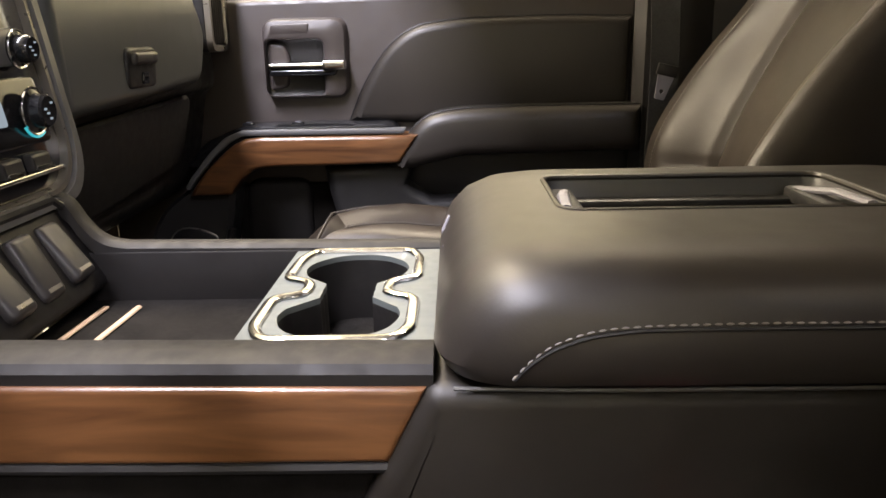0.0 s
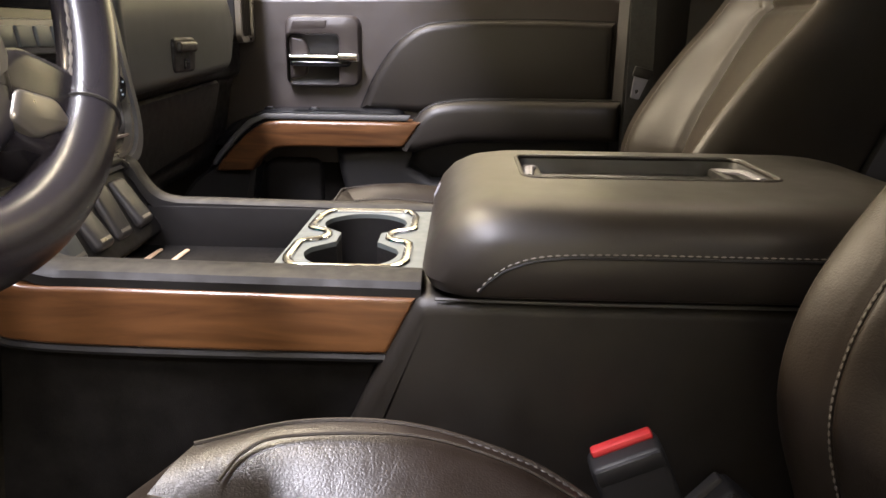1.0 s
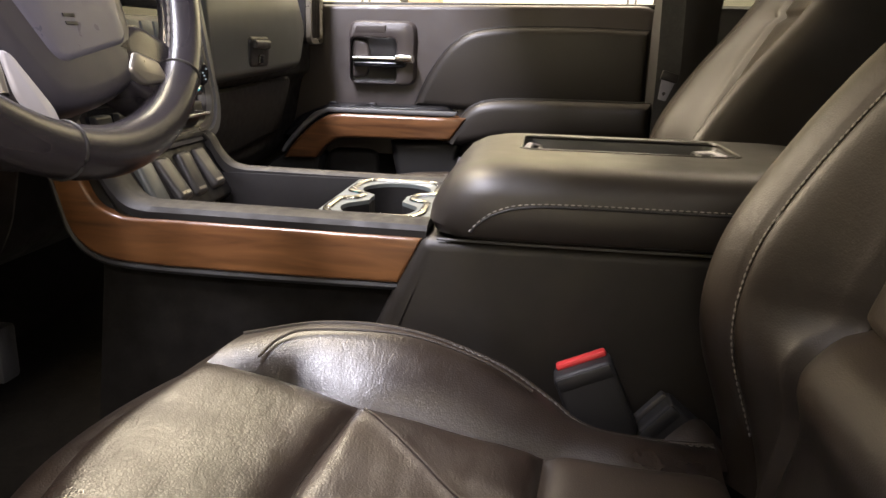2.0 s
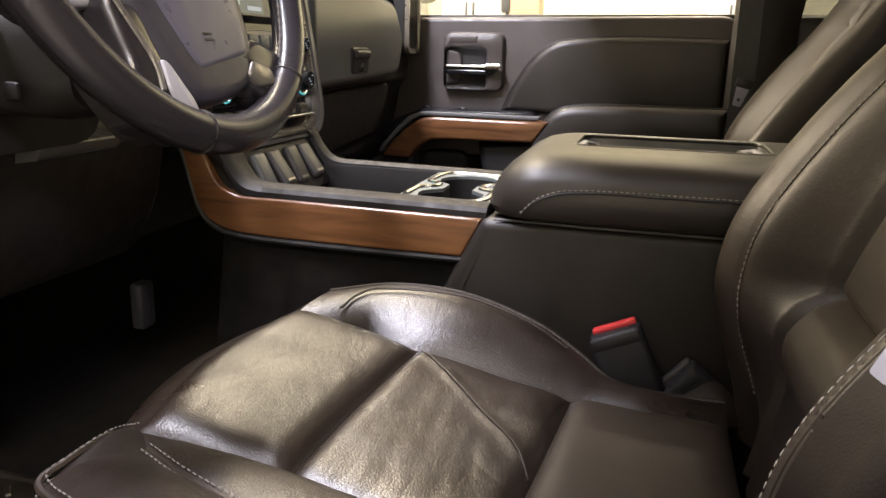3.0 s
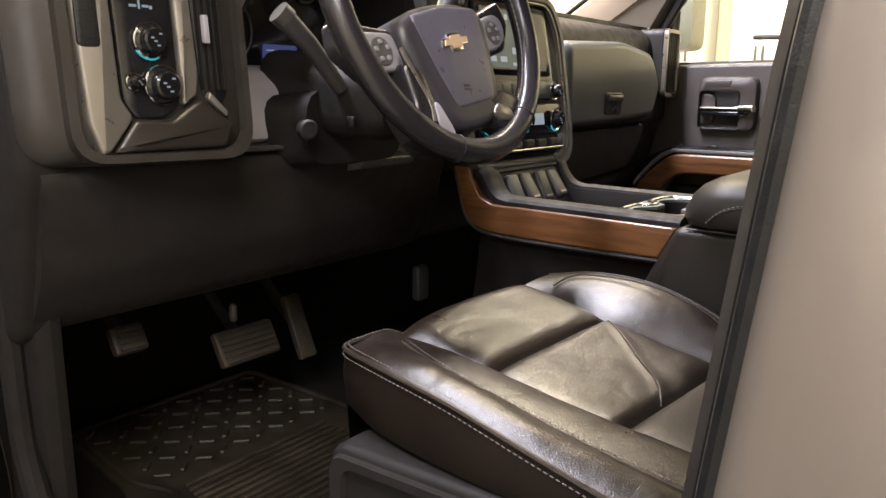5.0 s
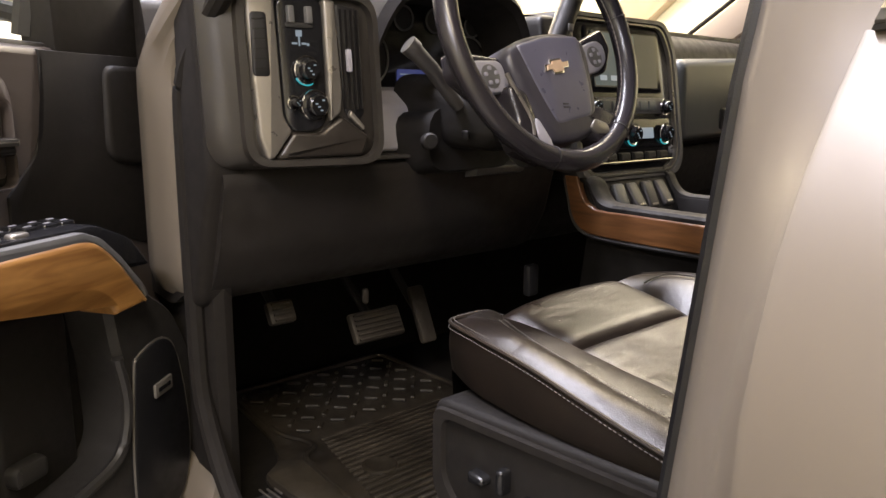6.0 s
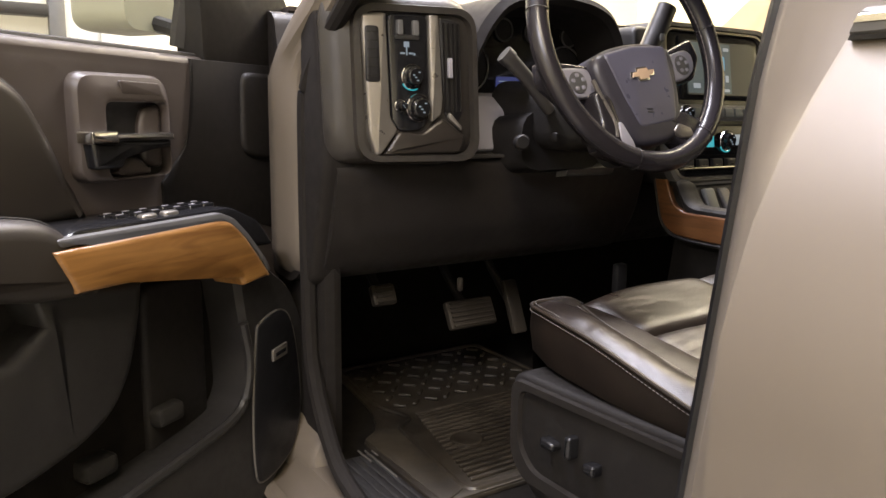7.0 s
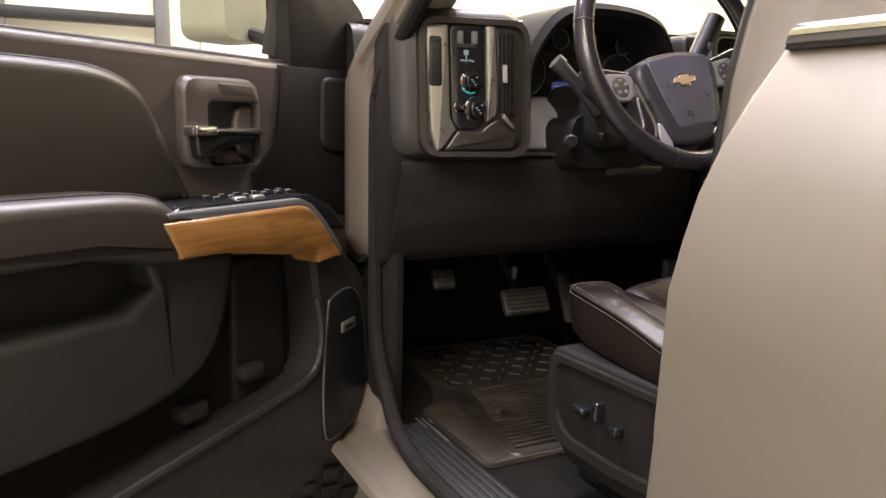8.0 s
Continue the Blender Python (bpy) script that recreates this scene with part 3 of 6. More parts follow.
    part("lever_end", prism(bmesh.new(), round2([(-0.222, 1.1305), (-0.181, 1.1305), (-0.181, 1.147), (-0.222, 1.147)], 0.003, 3), place, 0.014, 0.0425, 0.003, 2), CHROME, lv, "bright end cap")
    part("lock_plate", prism(bmesh.new(), round2([(-0.318, 1.192), (-0.248, 1.194), (-0.245, 1.212), (-0.314, 1.210)], 0.004, 3), place, 0.015, 0.0235, 0.002, 2), COCOA, door)
    # armrest, shelf with switches, veneer strip
    back = 0.0 if near else 0.038
    arm = [(p.x, p.y) for p in smooth([(-0.142 + back, 0.962), (-0.116 + back, 1.004), (-0.085 + back, 1.040), (-0.043 + back, 1.057), (0.05 + back, 1.063), (0.34, 1.064)], 4)]
    armpoly = arm + [(0.34, 0.985), (0.03, 0.980), (-0.05, 0.962), (-0.10 + back, 0.958)]
    part("armrest", prism(bmesh.new(), armpoly, place, -0.005, 0.105, 0.022, 4), LEATHER_LID, door)
    top = [place(p, q + 0.001, 0.082) for p, q in arm]
    part("armrest_seam", rod(top, 0.0016, 6), PLASTIC, door)
    shelf = round2([(-0.47, 0.965), (-0.43, 1.01), (-0.37, 1.036), (-0.10, 1.038), (-0.075, 1.012), (-0.10, 0.985)], 0.012, 3)
    part("switch_shelf", prism(bmesh.new(), shelf, place, -0.005, 0.094, 0.006, 2), GLOSS, door)
    front = 0.026 if near else 0.0
    strip = round2([(-0.470 + front, 0.930), (-0.458 + front, 0.950), (-0.420 + front, 0.993), (-0.390 + front, 1.020), (-0.36 + front, 1.032), (-0.07, 1.032), (-0.075, 1.022), (-0.36 + front, 1.022), (-0.384 + front, 1.010), (-0.412 + front, 0.986), (-0.450 + front, 0.945), (-0.462 + front, 0.926)], 0.004, 2)
    part("edge_strip", prism(bmesh.new(), strip, place, 0.088, 0.106, 0.003, 2), PLASTIC_GREY, door, "grey satin edge strip")
    w = smooth([(-0.440, 0.922), (-0.424, 0.943), (-0.388, 0.986), (-0.360, 1.011), (-0.335, 1.021), (-0.28, 1.022), (-0.062, 1.020)] if near else [(-0.462, 0.916), (-0.450, 0.936), (-0.412, 0.977), (-0.372, 1.009), (-0.336, 1.019), (-0.28, 1.020), (-0.05, 1.020)], 4)
    w2 = smooth([(-0.092, 0.966), (-0.20, 0.963), (-0.316, 0.957), (-0.345, 0.949), (-0.364, 0.935), (-0.378, 0.918)] if near else [(-0.085, 0.970), (-0.20, 0.968), (-0.325, 0.966), (-0.358, 0.952), (-0.376, 0.936), (-0.388, 0.918)], 4)
    wp = [(p.x, p.y) for p in w] + [(p.x, p.y) for p in w2]
    part("veneer_strip", prism(bmesh.new(), wp, place, 0.05, 0.110, 0.008, 3), wood_mat, door, "lacquered brown wood veneer")
    # bracket below the veneer and lower panel with its pocket;
    # their darker plastic paints the light's fall-off down the door
    inn = smooth([(-0.388, 0.922), (-0.398, 0.86), (-0.412, 0.80), (-0.407, 0.745), (-0.380, 0.708), (-0.29, 0.689), (-0.1, 0.664), (0.33, 0.61)], 5)
    outr = smooth([(-0.476, 0.922), (-0.535, 0.87), (-0.576, 0.76), (-0.562, 0.665), (-0.500, 0.580), (-0.375, 0.505), (-0.1, 0.462), (0.33, 0.462)], 5)
    rings = []
    for a, b in zip(inn, outr):
        t = (b - a).normalized() * 0.010
        rings.append([place(*p, d) for p, d in ((a, 0.0), (a, 0.074), (a + t, 0.082), (b - t, 0.082), (b, 0.072), (b, 0.0))])
    part("pocket_wall", loft(rings), PLASTIC, door)
    lip = [place(p.x, p.y, 0.082) for p in smooth([(-0.400, 0.85), (-0.412, 0.79), (-0.405, 0.742), (-0.378, 0.708), (-0.29, 0.690), (-0.1, 0.665), (0.33, 0.611)], 6)]
    part("pocket_lip", rod(lip, 0.008, 8), PLASTIC, door)
    low2 = smooth([(-0.225, 0.958), (-0.215, 0.90), (-0.19, 0.825), (-0.14, 0.775), (-0.03, 0.745), (0.15, 0.735), (0.34, 0.735)], 5)
    lp = [(p.x, p.y) for p in low2] + [(0.34, 0.90), (-0.03, 0.895), (-0.075, 0.925), (-0.06, 0.965)]
    part("lower_panel", prism(bmesh.new(), lp, place, -0.003, 0.072, 0.016, 3), PLASTIC, door)
    cup = round2([(-0.06, 0.975), (-0.085, 0.93), (-0.04, 0.885), (0.34, 0.885), (0.34, 0.99), (-0.02, 0.985)], 0.02, 4)
    part("pull_cup", prism(bmesh.new(), cup, place, -0.003, 0.014, 0.004, 2), PLASTIC, door)
    part("pocket_back", prism(bmesh.new(), round2([(-0.40, 0.92), (0.33, 0.92), (0.33, 0.48), (-0.42, 0.50)], 0.03, 3), place, -0.002, 0.012, 0.004, 2), CARPET, door)
    bm = bmesh.new()
    prism(bm, rrect(-0.385, -0.26, 0.64, 0.93, 0.03, 4), place, 0.0, 0.022, 0.010, 3)
    part("bottle_wall", bm, PLASTIC_DARK, door)
    for u, z in ((-0.165, 0.705), (-0.29, 0.735)):
        part("pocket_clip", prism(bmesh.new(), rrect(u - 0.026, u + 0.026, z - 0.016, z + 0.014, 0.01, 3), place, 0.012, 0.040, 0.008, 2), PLASTIC, door)
    # speaker grille with trim ring and badge
    so = smooth([(-0.424, 0.815), (-0.436, 0.842), (-0.490, 0.852), (-0.520, 0.815), (-0.538, 0.70), (-0.526, 0.62), (-0.490, 0.585), (-0.430, 0.572), (-0.414, 0.60), (-0.412, 0.69)], 4, True)
    sp = [(p.x, p.y) for p in so]
    sg = part("speaker_grille", prism(bmesh.new(), sp, place, 0.07, 0.090, 0.006, 2), GRILLE, door)
    part("speaker_ring", rod([place(p, q, 0.086) for p, q in sp], 0.0016, 6, True), SATIN, sg, "thin bright ring")
    part("speaker_badge", prism(bmesh.new(), round2([(-0.496, 0.776), (-0.458, 0.771), (-0.458, 0.791), (-0.496, 0.796)], 0.002, 2), place, 0.088, 0.094, 0.001, 2), SATIN, sg, "small silver badge with dark bars")
    part("badge_bar", prism(bmesh.new(), [(-0.490, 0.782), (-0.464, 0.779), (-0.464, 0.785), (-0.490, 0.788)], place, 0.093, 0.0952), GLOSS, sg)
    # window and lock switches on the shelf
    cols = [(u, d) for d in (0.030, 0.052) for u in (-0.205, -0.235, -0.265, -0.305, -0.335, -0.362)] if near else [(-0.36, 0.05), (-0.27, 0.05)]

    def on_shelf(p, q, h):
        return place(p, h, q)

    for u, d in cols:
        ws = part("window_switch", prism(bmesh.new(), rrect(u - 0.011, u + 0.011, d - 0.008, d + 0.008, 0.004, 3), on_shelf, 1.034, 1.0405, 0.003, 2), GLOSS, door)
        part("switch_mark", prism(bmesh.new(), rrect(u - 0.005, u + 0.005, d - 0.0022, d + 0.0022, 0.001, 2), on_shelf, 1.040, 1.0412), PLASTIC_LIGHT, ws)
    for u in (-0.226, -0.264) if near else ():
        part("rear_window_switch", prism(bmesh.new(), rrect(u - 0.013, u + 0.013, 0.070, 0.086, 0.007, 4), on_shelf, 1.034, 1.0415, 0.0035, 3), SATIN, door, "satin silver window switch")
    return door


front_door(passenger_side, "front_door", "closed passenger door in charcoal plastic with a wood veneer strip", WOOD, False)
front_door(driver_side, "front_door", "open driver door in charcoal plastic with a wood veneer strip", WOOD_LIT, True)

# ---- rear side door, pillars and outer body ----
REAR_X = 0.380
rear = thing("rear_door", (0.8, -0.42, 0.5), "closed champagne rear door with a chrome belt moulding", "car door")
skin("door_skin", REAR_X, 1.42, 0.50, 1.222, 0.035, rear)
# the grey lower band paints the floor's dark reflection in the chrome
for pname, mat, lab, sect in (("belt_moulding", CHROME, "polished chrome belt moulding", ((-0.300, 1.2305), (-0.3550, 1.2305), (-0.3545, 1.2345), (-0.3500, 1.2385), (-0.3440, 1.2400), (-0.300, 1.2400))),
                              ("moulding_reflection", PLASTIC_GREY, "grey band painting the chrome's dark reflection", ((-0.300, 1.2240), (-0.3510, 1.2240), (-0.3535, 1.2255), (-0.3540, 1.2302), (-0.300, 1.2302))),
                              ("moulding_lip", RUBBER, "black rubber lip", ((-0.300, 1.2212), (-0.3505, 1.2212), (-0.3515, 1.2238), (-0.300, 1.2238)))):
    part(pname, loft([[(x + (z - 1.224) * 0.5, y, z) for y, z in sect] for x in (0.388, 0.392, 0.9, 1.42)]), mat, rear, lab)
upper = [(0.400, 1.2405), (0.52, 1.2405), (0.565, 1.79), (0.452, 1.79)]
part("frame_post", prism(bmesh.new(), upper, lambda p, q, d: (p, d + (q - 1.24) * 0.22, q), -0.342, -0.30, 0.004), PAINT, rear)
part("frame_rail", boxes((0.39, 1.42, -0.225, -0.19, 1.78, 1.83), r=0.008), PAINT, rear)
bm = bmesh.new()
bm.faces.new([bm.verts.new(p) for p in ((0.50, -0.318, 1.24), (1.42, -0.318, 1.24), (1.42, -0.20, 1.79), (0.55, -0.20, 1.79))])
part("window_pane", bm, SHADE_GLASS, rear, "window with a dark tint added to block light")


def pillar_ring(z):
    """Plan of the body pillar between the doors, flange outwards, at a height."""
    y = side_y(min(z, 1.222)) + 0.03
    k = max(0.0, z - 1.222)
    sx, sy = (z - 1.14) * 0.11, k * 0.22
    face = [(0.376 + (0.312 - 0.376) * k, y + (min(-0.322, y + 0.012) - y) * (k ** 0.8 if y > -0.36 else k)) for k in (0, 0.25, 0.5, 0.75, 1)] if y > -0.36 else [(0.376 + (0.312 - 0.376) * k, y + (-0.322 - y) * k) for k in (0, 0.25, 0.5, 0.75, 1)]
    return [(x + sx, yy + sy, z) for x, yy in face + [(0.302, -0.316), (0.302, -0.300), (0.44, -0.290), (0.44, y)]]


pl = thing("door_pillar", (0.36, -0.32, 0.5), "champagne body pillar with black trim and seals", "car pillar")
part("pillar_body", loft([pillar_ring(z) for z in np.linspace(0.50, 1.85, 28)]), PAINT, pl, "", 75)
rings = []
for z in np.linspace(0.60, 1.85, 20):
    k = max(0.0, z - 1.222)
    sx, sy = (z - 1.14) * 0.11, k * 0.22
    rings.append([(x + sx, y + sy, z) for x, y in ((0.303, -0.299), (0.288, -0.298), (0.280, -0.286), (0.279, -0.262), (0.290, -0.232), (0.33, -0.215), (0.46, -0.21), (0.46, -0.292))])
part("pillar_trim", loft(rings), HOOD, pl, "black plastic inner trim")
part("pillar_seal", rod([(0.298 + (z - 1.14) * 0.11, -0.312 + max(0, z - 1.222) * 0.22, z) for z in np.linspace(0.60, 1.85, 24)], 0.0055, 8), GRILLE, pl, "black rubber door seal")
part("pillar_trim_rear", boxes((0.33, 1.6, -0.29, -0.24, 0.60, 1.24), r=0.02), PLASTIC, pl)

# hinge pillar and jamb at the front of the door opening
hp = thing("hinge_pillar", (-0.52, -0.32, 0.5), "champagne hinge pillar with a black door seal", "car pillar")
rings = []
for z in np.linspace(0.50, 1.42, 30):
    bend = 0.0 if z > 0.80 else (0.80 - z) ** 1.6 * 0.55
    rake = max(0.0, z - 1.225)
    dip = 0.06 * min(1.0, max(0.0, (0.92 - z) / 0.05)) * min(1.0, max(0.0, (z - 0.60) / 0.08))
    rings.append([(x + bend * (1.0 if i in (0, 1, 2) else 0.4) + rake * min(1.15, rake * 14), (y if dip < 0.005 else (-0.268 if i in (0, 7) else min(y + dip, -0.276))) + rake * 0.16, z) for i, (x, y) in enumerate(((-0.505, -0.296), (-0.510, -0.318), (-0.520, -0.326), (-0.545, -0.328), (-0.560, -0.336), (-0.588, -0.337), (-0.606, -0.326), (-0.612, -0.29)))])
part("pillar_body", loft(rings), PAINT, hp)
seal = smooth([(-0.28, -0.280, 1.42), (-0.37, -0.293, 1.335), (-0.44, -0.303, 1.272), (-0.482, -0.310, 1.215), (-0.492, -0.312, 1.15), (-0.490, -0.312, 0.85), (-0.474, -0.312, 0.74), (-0.40, -0.314, 0.635), (-0.32, -0.316, 0.60), (-0.2, -0.318, 0.592), (0.29, -0.318, 0.592)], 6)
part("door_seal", rod(seal, 0.014, 10), HOOD, hp, "black rubber door seal")
part("kick_panel", boxes((-0.93, -0.458, -0.302, -0.262, 0.585, 1.27), r=0.02), HOOD, hp, "black plastic kick panel")

# windscreen pillars, outside and inside
for side, name in ((1, "driver"), (-1, "passenger")):
    def sy(y):
        return y if side == 1 else 2 * MID - y
    ap = thing("windscreen_pillar", (-0.6, sy(-0.30), 1.2), "champagne windscreen pillar with grey inner trim", "car pillar", "windscreen pillars")
    line = smooth([(-0.570, -0.312, 1.15), (-0.568, -0.312, 1.215), (-0.562, -0.310, 1.262), (-0.515, -0.302, 1.316), (-0.45, -0.290, 1.372), (-0.34, -0.272, 1.465), (-0.18, -0.242, 1.60), (-0.03, -0.212, 1.73), (0.10, -0.195, 1.82), (0.3, -0.185, 1.872)], 5) if side == 1 else smooth([(-0.60, sy(-0.312), 1.10), (-0.565, sy(-0.310), 1.28), (-0.50, sy(-0.298), 1.40), (-0.38, sy(-0.275), 1.56), (-0.22, sy(-0.235), 1.72), (-0.06, sy(-0.20), 1.83), (0.3, sy(-0.185), 1.875)], 6)
    rings = []
    for k, p in enumerate(line):
        w = (0.62 if side == 1 else 1.0) - 0.30 * k / len(line)
        rings.append([(p.x + a * w, p.y + b * side * w, p.z) for a, b in ((0.088, 0.012), (0.082, -0.006), (0.062, -0.016), (0.02, -0.020), (-0.04, -0.022), (-0.085, -0.012), (-0.085, 0.05), (0.07, 0.05))])
    part("outer_pillar", loft(rings), PAINT, ap)
    part("pillar_seal", rod([p + Vector(((0.064 if side == 1 else 0.100) - 0.035 * k / len(line), 0.012 * side, -0.004)) for k, p in enumerate(line)], 0.013, 8), RUBBER, ap, "black rubber door seal")
    if side == 1:
        inner = [p + Vector((0.03, 0.055, -0.006)) for p in line[8:]]
        part("inner_trim", rod(inner, 0.038, 10, flat=0.7), HEADLINER, ap, "grey inner trim")
    else:
        edge_line = smooth([(-0.80, 1.385, 1.335), (-0.74, 1.382, 1.385), (-0.66, 1.375, 1.435), (-0.57, 1.362, 1.490), (-0.40, 1.335, 1.60), (-0.12, 1.28, 1.80)], 5)
        part("inner_trim", loft([[(p.x + a, p.y + b, p.z + c) for a, b, c in ((0, 0.02, 0), (0.02, -0.012, -0.004), (0.07, -0.022, -0.02), (0.13, -0.012, -0.03), (0.15, 0.02, -0.03), (0.15, 0.06, -0.03), (0, 0.06, 0))] for p in edge_line]), BEIGE, ap, "beige inner trim")
        part("glass_seal", rod([p + Vector((-0.006, 0.01, 0.004)) for p in edge_line], 0.007, 8), PLASTIC_DARK, ap)
bm = bmesh.new()
sheet(bm, lambda u, v: Vector((-0.99 + 0.70 * u - 0.10 * (1 - (2 * v - 1) ** 2) * (1 - u * 0.6), -0.26 + 1.64 * v, 1.27 + 0.58 * u + 0.04 * math.sin(u * math.pi))), 10, 14)
wsg = tagged(part("windscreen", bm, GLASS), "clear windscreen glass", "windscreen", "", "structure")
wsg.visible_shadow = False

# sill with scuff plate, running board
sill = thing("door_sill", (-0.1, -0.33, 0.5), "champagne door sill with a scratched black scuff plate", "car sill")
part("sill_body", loft([[(x, y, z) for y, z in ((-0.28, 0.52), (-0.36, 0.532), (-0.388, 0.536), (-0.398, 0.546), (-0.392, 0.556), (-0.378, 0.560), (-0.374, 0.553), (-0.350, 0.556), (-0.334, 0.566), (-0.325, 0.584), (-0.28, 0.586))] for x in (-0.60, -0.3, 0.1, 0.5)]), PAINT, sill)
part("scuff_plate", boxes((-0.44, 0.30, -0.305, -0.225, 0.586, 0.600), r=0.006), PLASTIC, sill, "black plastic scuff plate")
for k, length in ((0, 0.05), (1, 0.12), (2, 0.035)):
    part("scuff_rib", boxes((-0.452 + 0.006 * k, -0.452 + length, -0.246 + 0.010 * k, -0.2425 + 0.010 * k, 0.600, 0.603), r=0.0015), SATIN, sill, "worn bright rib")
for k in range(5):
    part("scuff_groove", boxes((-0.43, 0.29, -0.296 + 0.014 * k, -0.290 + 0.014 * k, 0.600, 0.602), r=0.001), RUBBER, sill)

# bonnet, wing and front wheel
hood = thing("bonnet", (-1.6, MID, 1.1), "smooth champagne painted truck bonnet", "car bonnet")
part("bonnet_skin", loft([[(x, y, z) for x, y in rrect(-2.45 + s, -1.0, -0.30 + s, 1.42 - s, 0.15, 5)] for z, s in ((1.0, 0), (1.14, 0.0), (1.19, 0.03), (1.21, 0.10))]), PAINT, hood)
for side in (1, -1):
    wing = thing("front_wing", (-1.5, MID - side * 0.9, 0.6), "champagne painted front wing", "car wing", "front wings")
    y0, y1 = (-0.42, -0.33) if side == 1 else (2 * MID + 0.33, 2 * MID + 0.42)
    arch = [(-2.5, 0.5), (-1.72, 0.5)] + [(-1.27 + 0.47 * math.cos(a), 0.45 + 0.47 * math.sin(a)) for a in np.linspace(math.pi * 0.97, 0.03, 14)] + [(-0.80, 0.5), (-0.66, 0.5), (-0.66, 1.22), (-1.0, 1.20), (-2.5, 1.10)]
    part("wing_skin", prism(bmesh.new(), arch, XZ, y1 if side == 1 else y0, y0 if side == 1 else y1, 0.03, 3), PAINT, wing)
    wheel = thing("road_wheel", (-1.27, MID - side * 0.86, 0.0), "black off-road tyre on a steel rim", "wheel", "front wheels")
    yc = -0.30 if side == 1 else 2 * MID + 0.30
    bm = bmesh.new()
    prof = [(0.24, -0.11), (0.33, -0.128), (0.39, -0.12), (0.405, -0.105), (0.405, 0.105), (0.39, 0.12), (0.33, 0.128), (0.24, 0.11)]
    lathe(bm, prof, (-1.27, yc, 0.405), Vector((0, 1, 0)), 40)
    tyre = part("tyre", bm, RUBBER, wheel)
    bm = bmesh.new()
    for k in range(44):
        a = k * math.tau / 44
        for j, off in enumerate((-0.085, -0.03, 0.03, 0.085)):
            rbox(bm, -0.017, 0.017, off - 0.021, off + 0.021, 0.402, 0.418, 0.003, 1, Matrix.Translation((-1.27, yc, 0.405)) @ Matrix.Rotation(a + j * 0.05, 4, "Y"))
    part("tread_block", bm, RUBBER, wheel)["kind"] = "stuff"
    bm = bmesh.new()
    lathe(bm, [(0.02, -0.06), (0.2, -0.04), (0.235, -0.1), (0.245, -0.1), (0.245, 0.1), (0.2, 0.06), (0.02, 0.05)], (-1.27, yc, 0.405), Vector((0, 1, 0)), 32)
    part("rim", bm, STEEL, wheel)

# passenger side shell and rear doors seen from inside
ps = thing("passenger_pillar", (0.36, 1.4, 0.6), "grey inner trim of the passenger pillar", "car pillar")
part("pillar_trim", loft([[(x + 0.10 * max(0, z - 1.25), y - 0.18 * max(0, z - 1.25), z) for x, y in ((0.345, 1.45), (0.335, 1.40), (0.35, 1.375), (0.42, 1.365), (0.47, 1.39), (0.47, 1.45))] for z in (0.55, 0.9, 1.25, 1.5, 1.85)]), PLASTIC_SOFT, ps)
rp = thing("rear_door", (0.9, 1.5, 0.5), "closed passenger rear door in charcoal plastic", "car door")
part("panel", boxes((0.46, 1.5, 1.40, 1.45, 0.5, 1.27), r=0.02), PLASTIC_SOFT, rp)
part("outer_skin", boxes((0.40, 1.5, 1.45, 1.53, 0.5, 1.25), r=0.02), PAINT, rp)
part("frame_rail", boxes((0.40, 1.5, 1.32, 1.36, 1.78, 1.83), r=0.01), PAINT, rp)
bm = bmesh.new()
bm.faces.new([bm.verts.new(p) for p in ((0.45, 1.47, 1.26), (1.5, 1.47, 1.26), (1.5, 1.34, 1.79), (0.5, 1.34, 1.79))])
part("window_pane", bm, SHADE_GLASS, rp, "window with a dark tint added to block light")

# ---- dashboard ----
dash = thing("dashboard", (-0.6, MID, 0.9), "black dashboard with soft upper pad", "dashboard")
prof = round2([(-0.99, 0.95), (-0.99, 1.24), (-0.93, 1.285), (-0.62, 1.350), (-0.47, 1.345), (-0.435, 1.31), (-0.425, 1.105), (-0.445, 1.095), (-0.475, 0.935), (-0.56, 0.885), (-0.75, 0.90)], 0.03, 4)
part("dash_body", prism(bmesh.new(), prof, XZ, 0.33, 1.435, 0.02, 3), DASH, dash)
prof2 = round2([(-0.99, 0.95), (-0.99, 1.24), (-0.93, 1.285), (-0.66, 1.345), (-0.61, 1.335), (-0.575, 1.18), (-0.46, 1.13), (-0.44, 1.095), (-0.475, 0.935), (-0.56, 0.885), (-0.75, 0.90)], 0.02, 4)
part("driver_side_body", prism(bmesh.new(), prof2, XZ, -0.315, 0.332, 0.01, 3), DASH, dash)
for y0, y1, xr in ((0.335, 1.43, -0.475), (-0.28, 0.334, -0.63)):
    top_pad = [(-0.985, 1.243), (-0.928, 1.290), (-0.66 if xr < -0.5 else -0.62, 1.352 if xr > -0.5 else 1.3490), (xr, 1.351), (xr, 1.343), (-0.66, 1.338), (-0.93, 1.278), (-0.98, 1.236)]
    part("top_pad", prism(bmesh.new(), top_pad, XZ, y0, y1, 0.003, 2), COCOA, dash, "dark brown dash top pad")
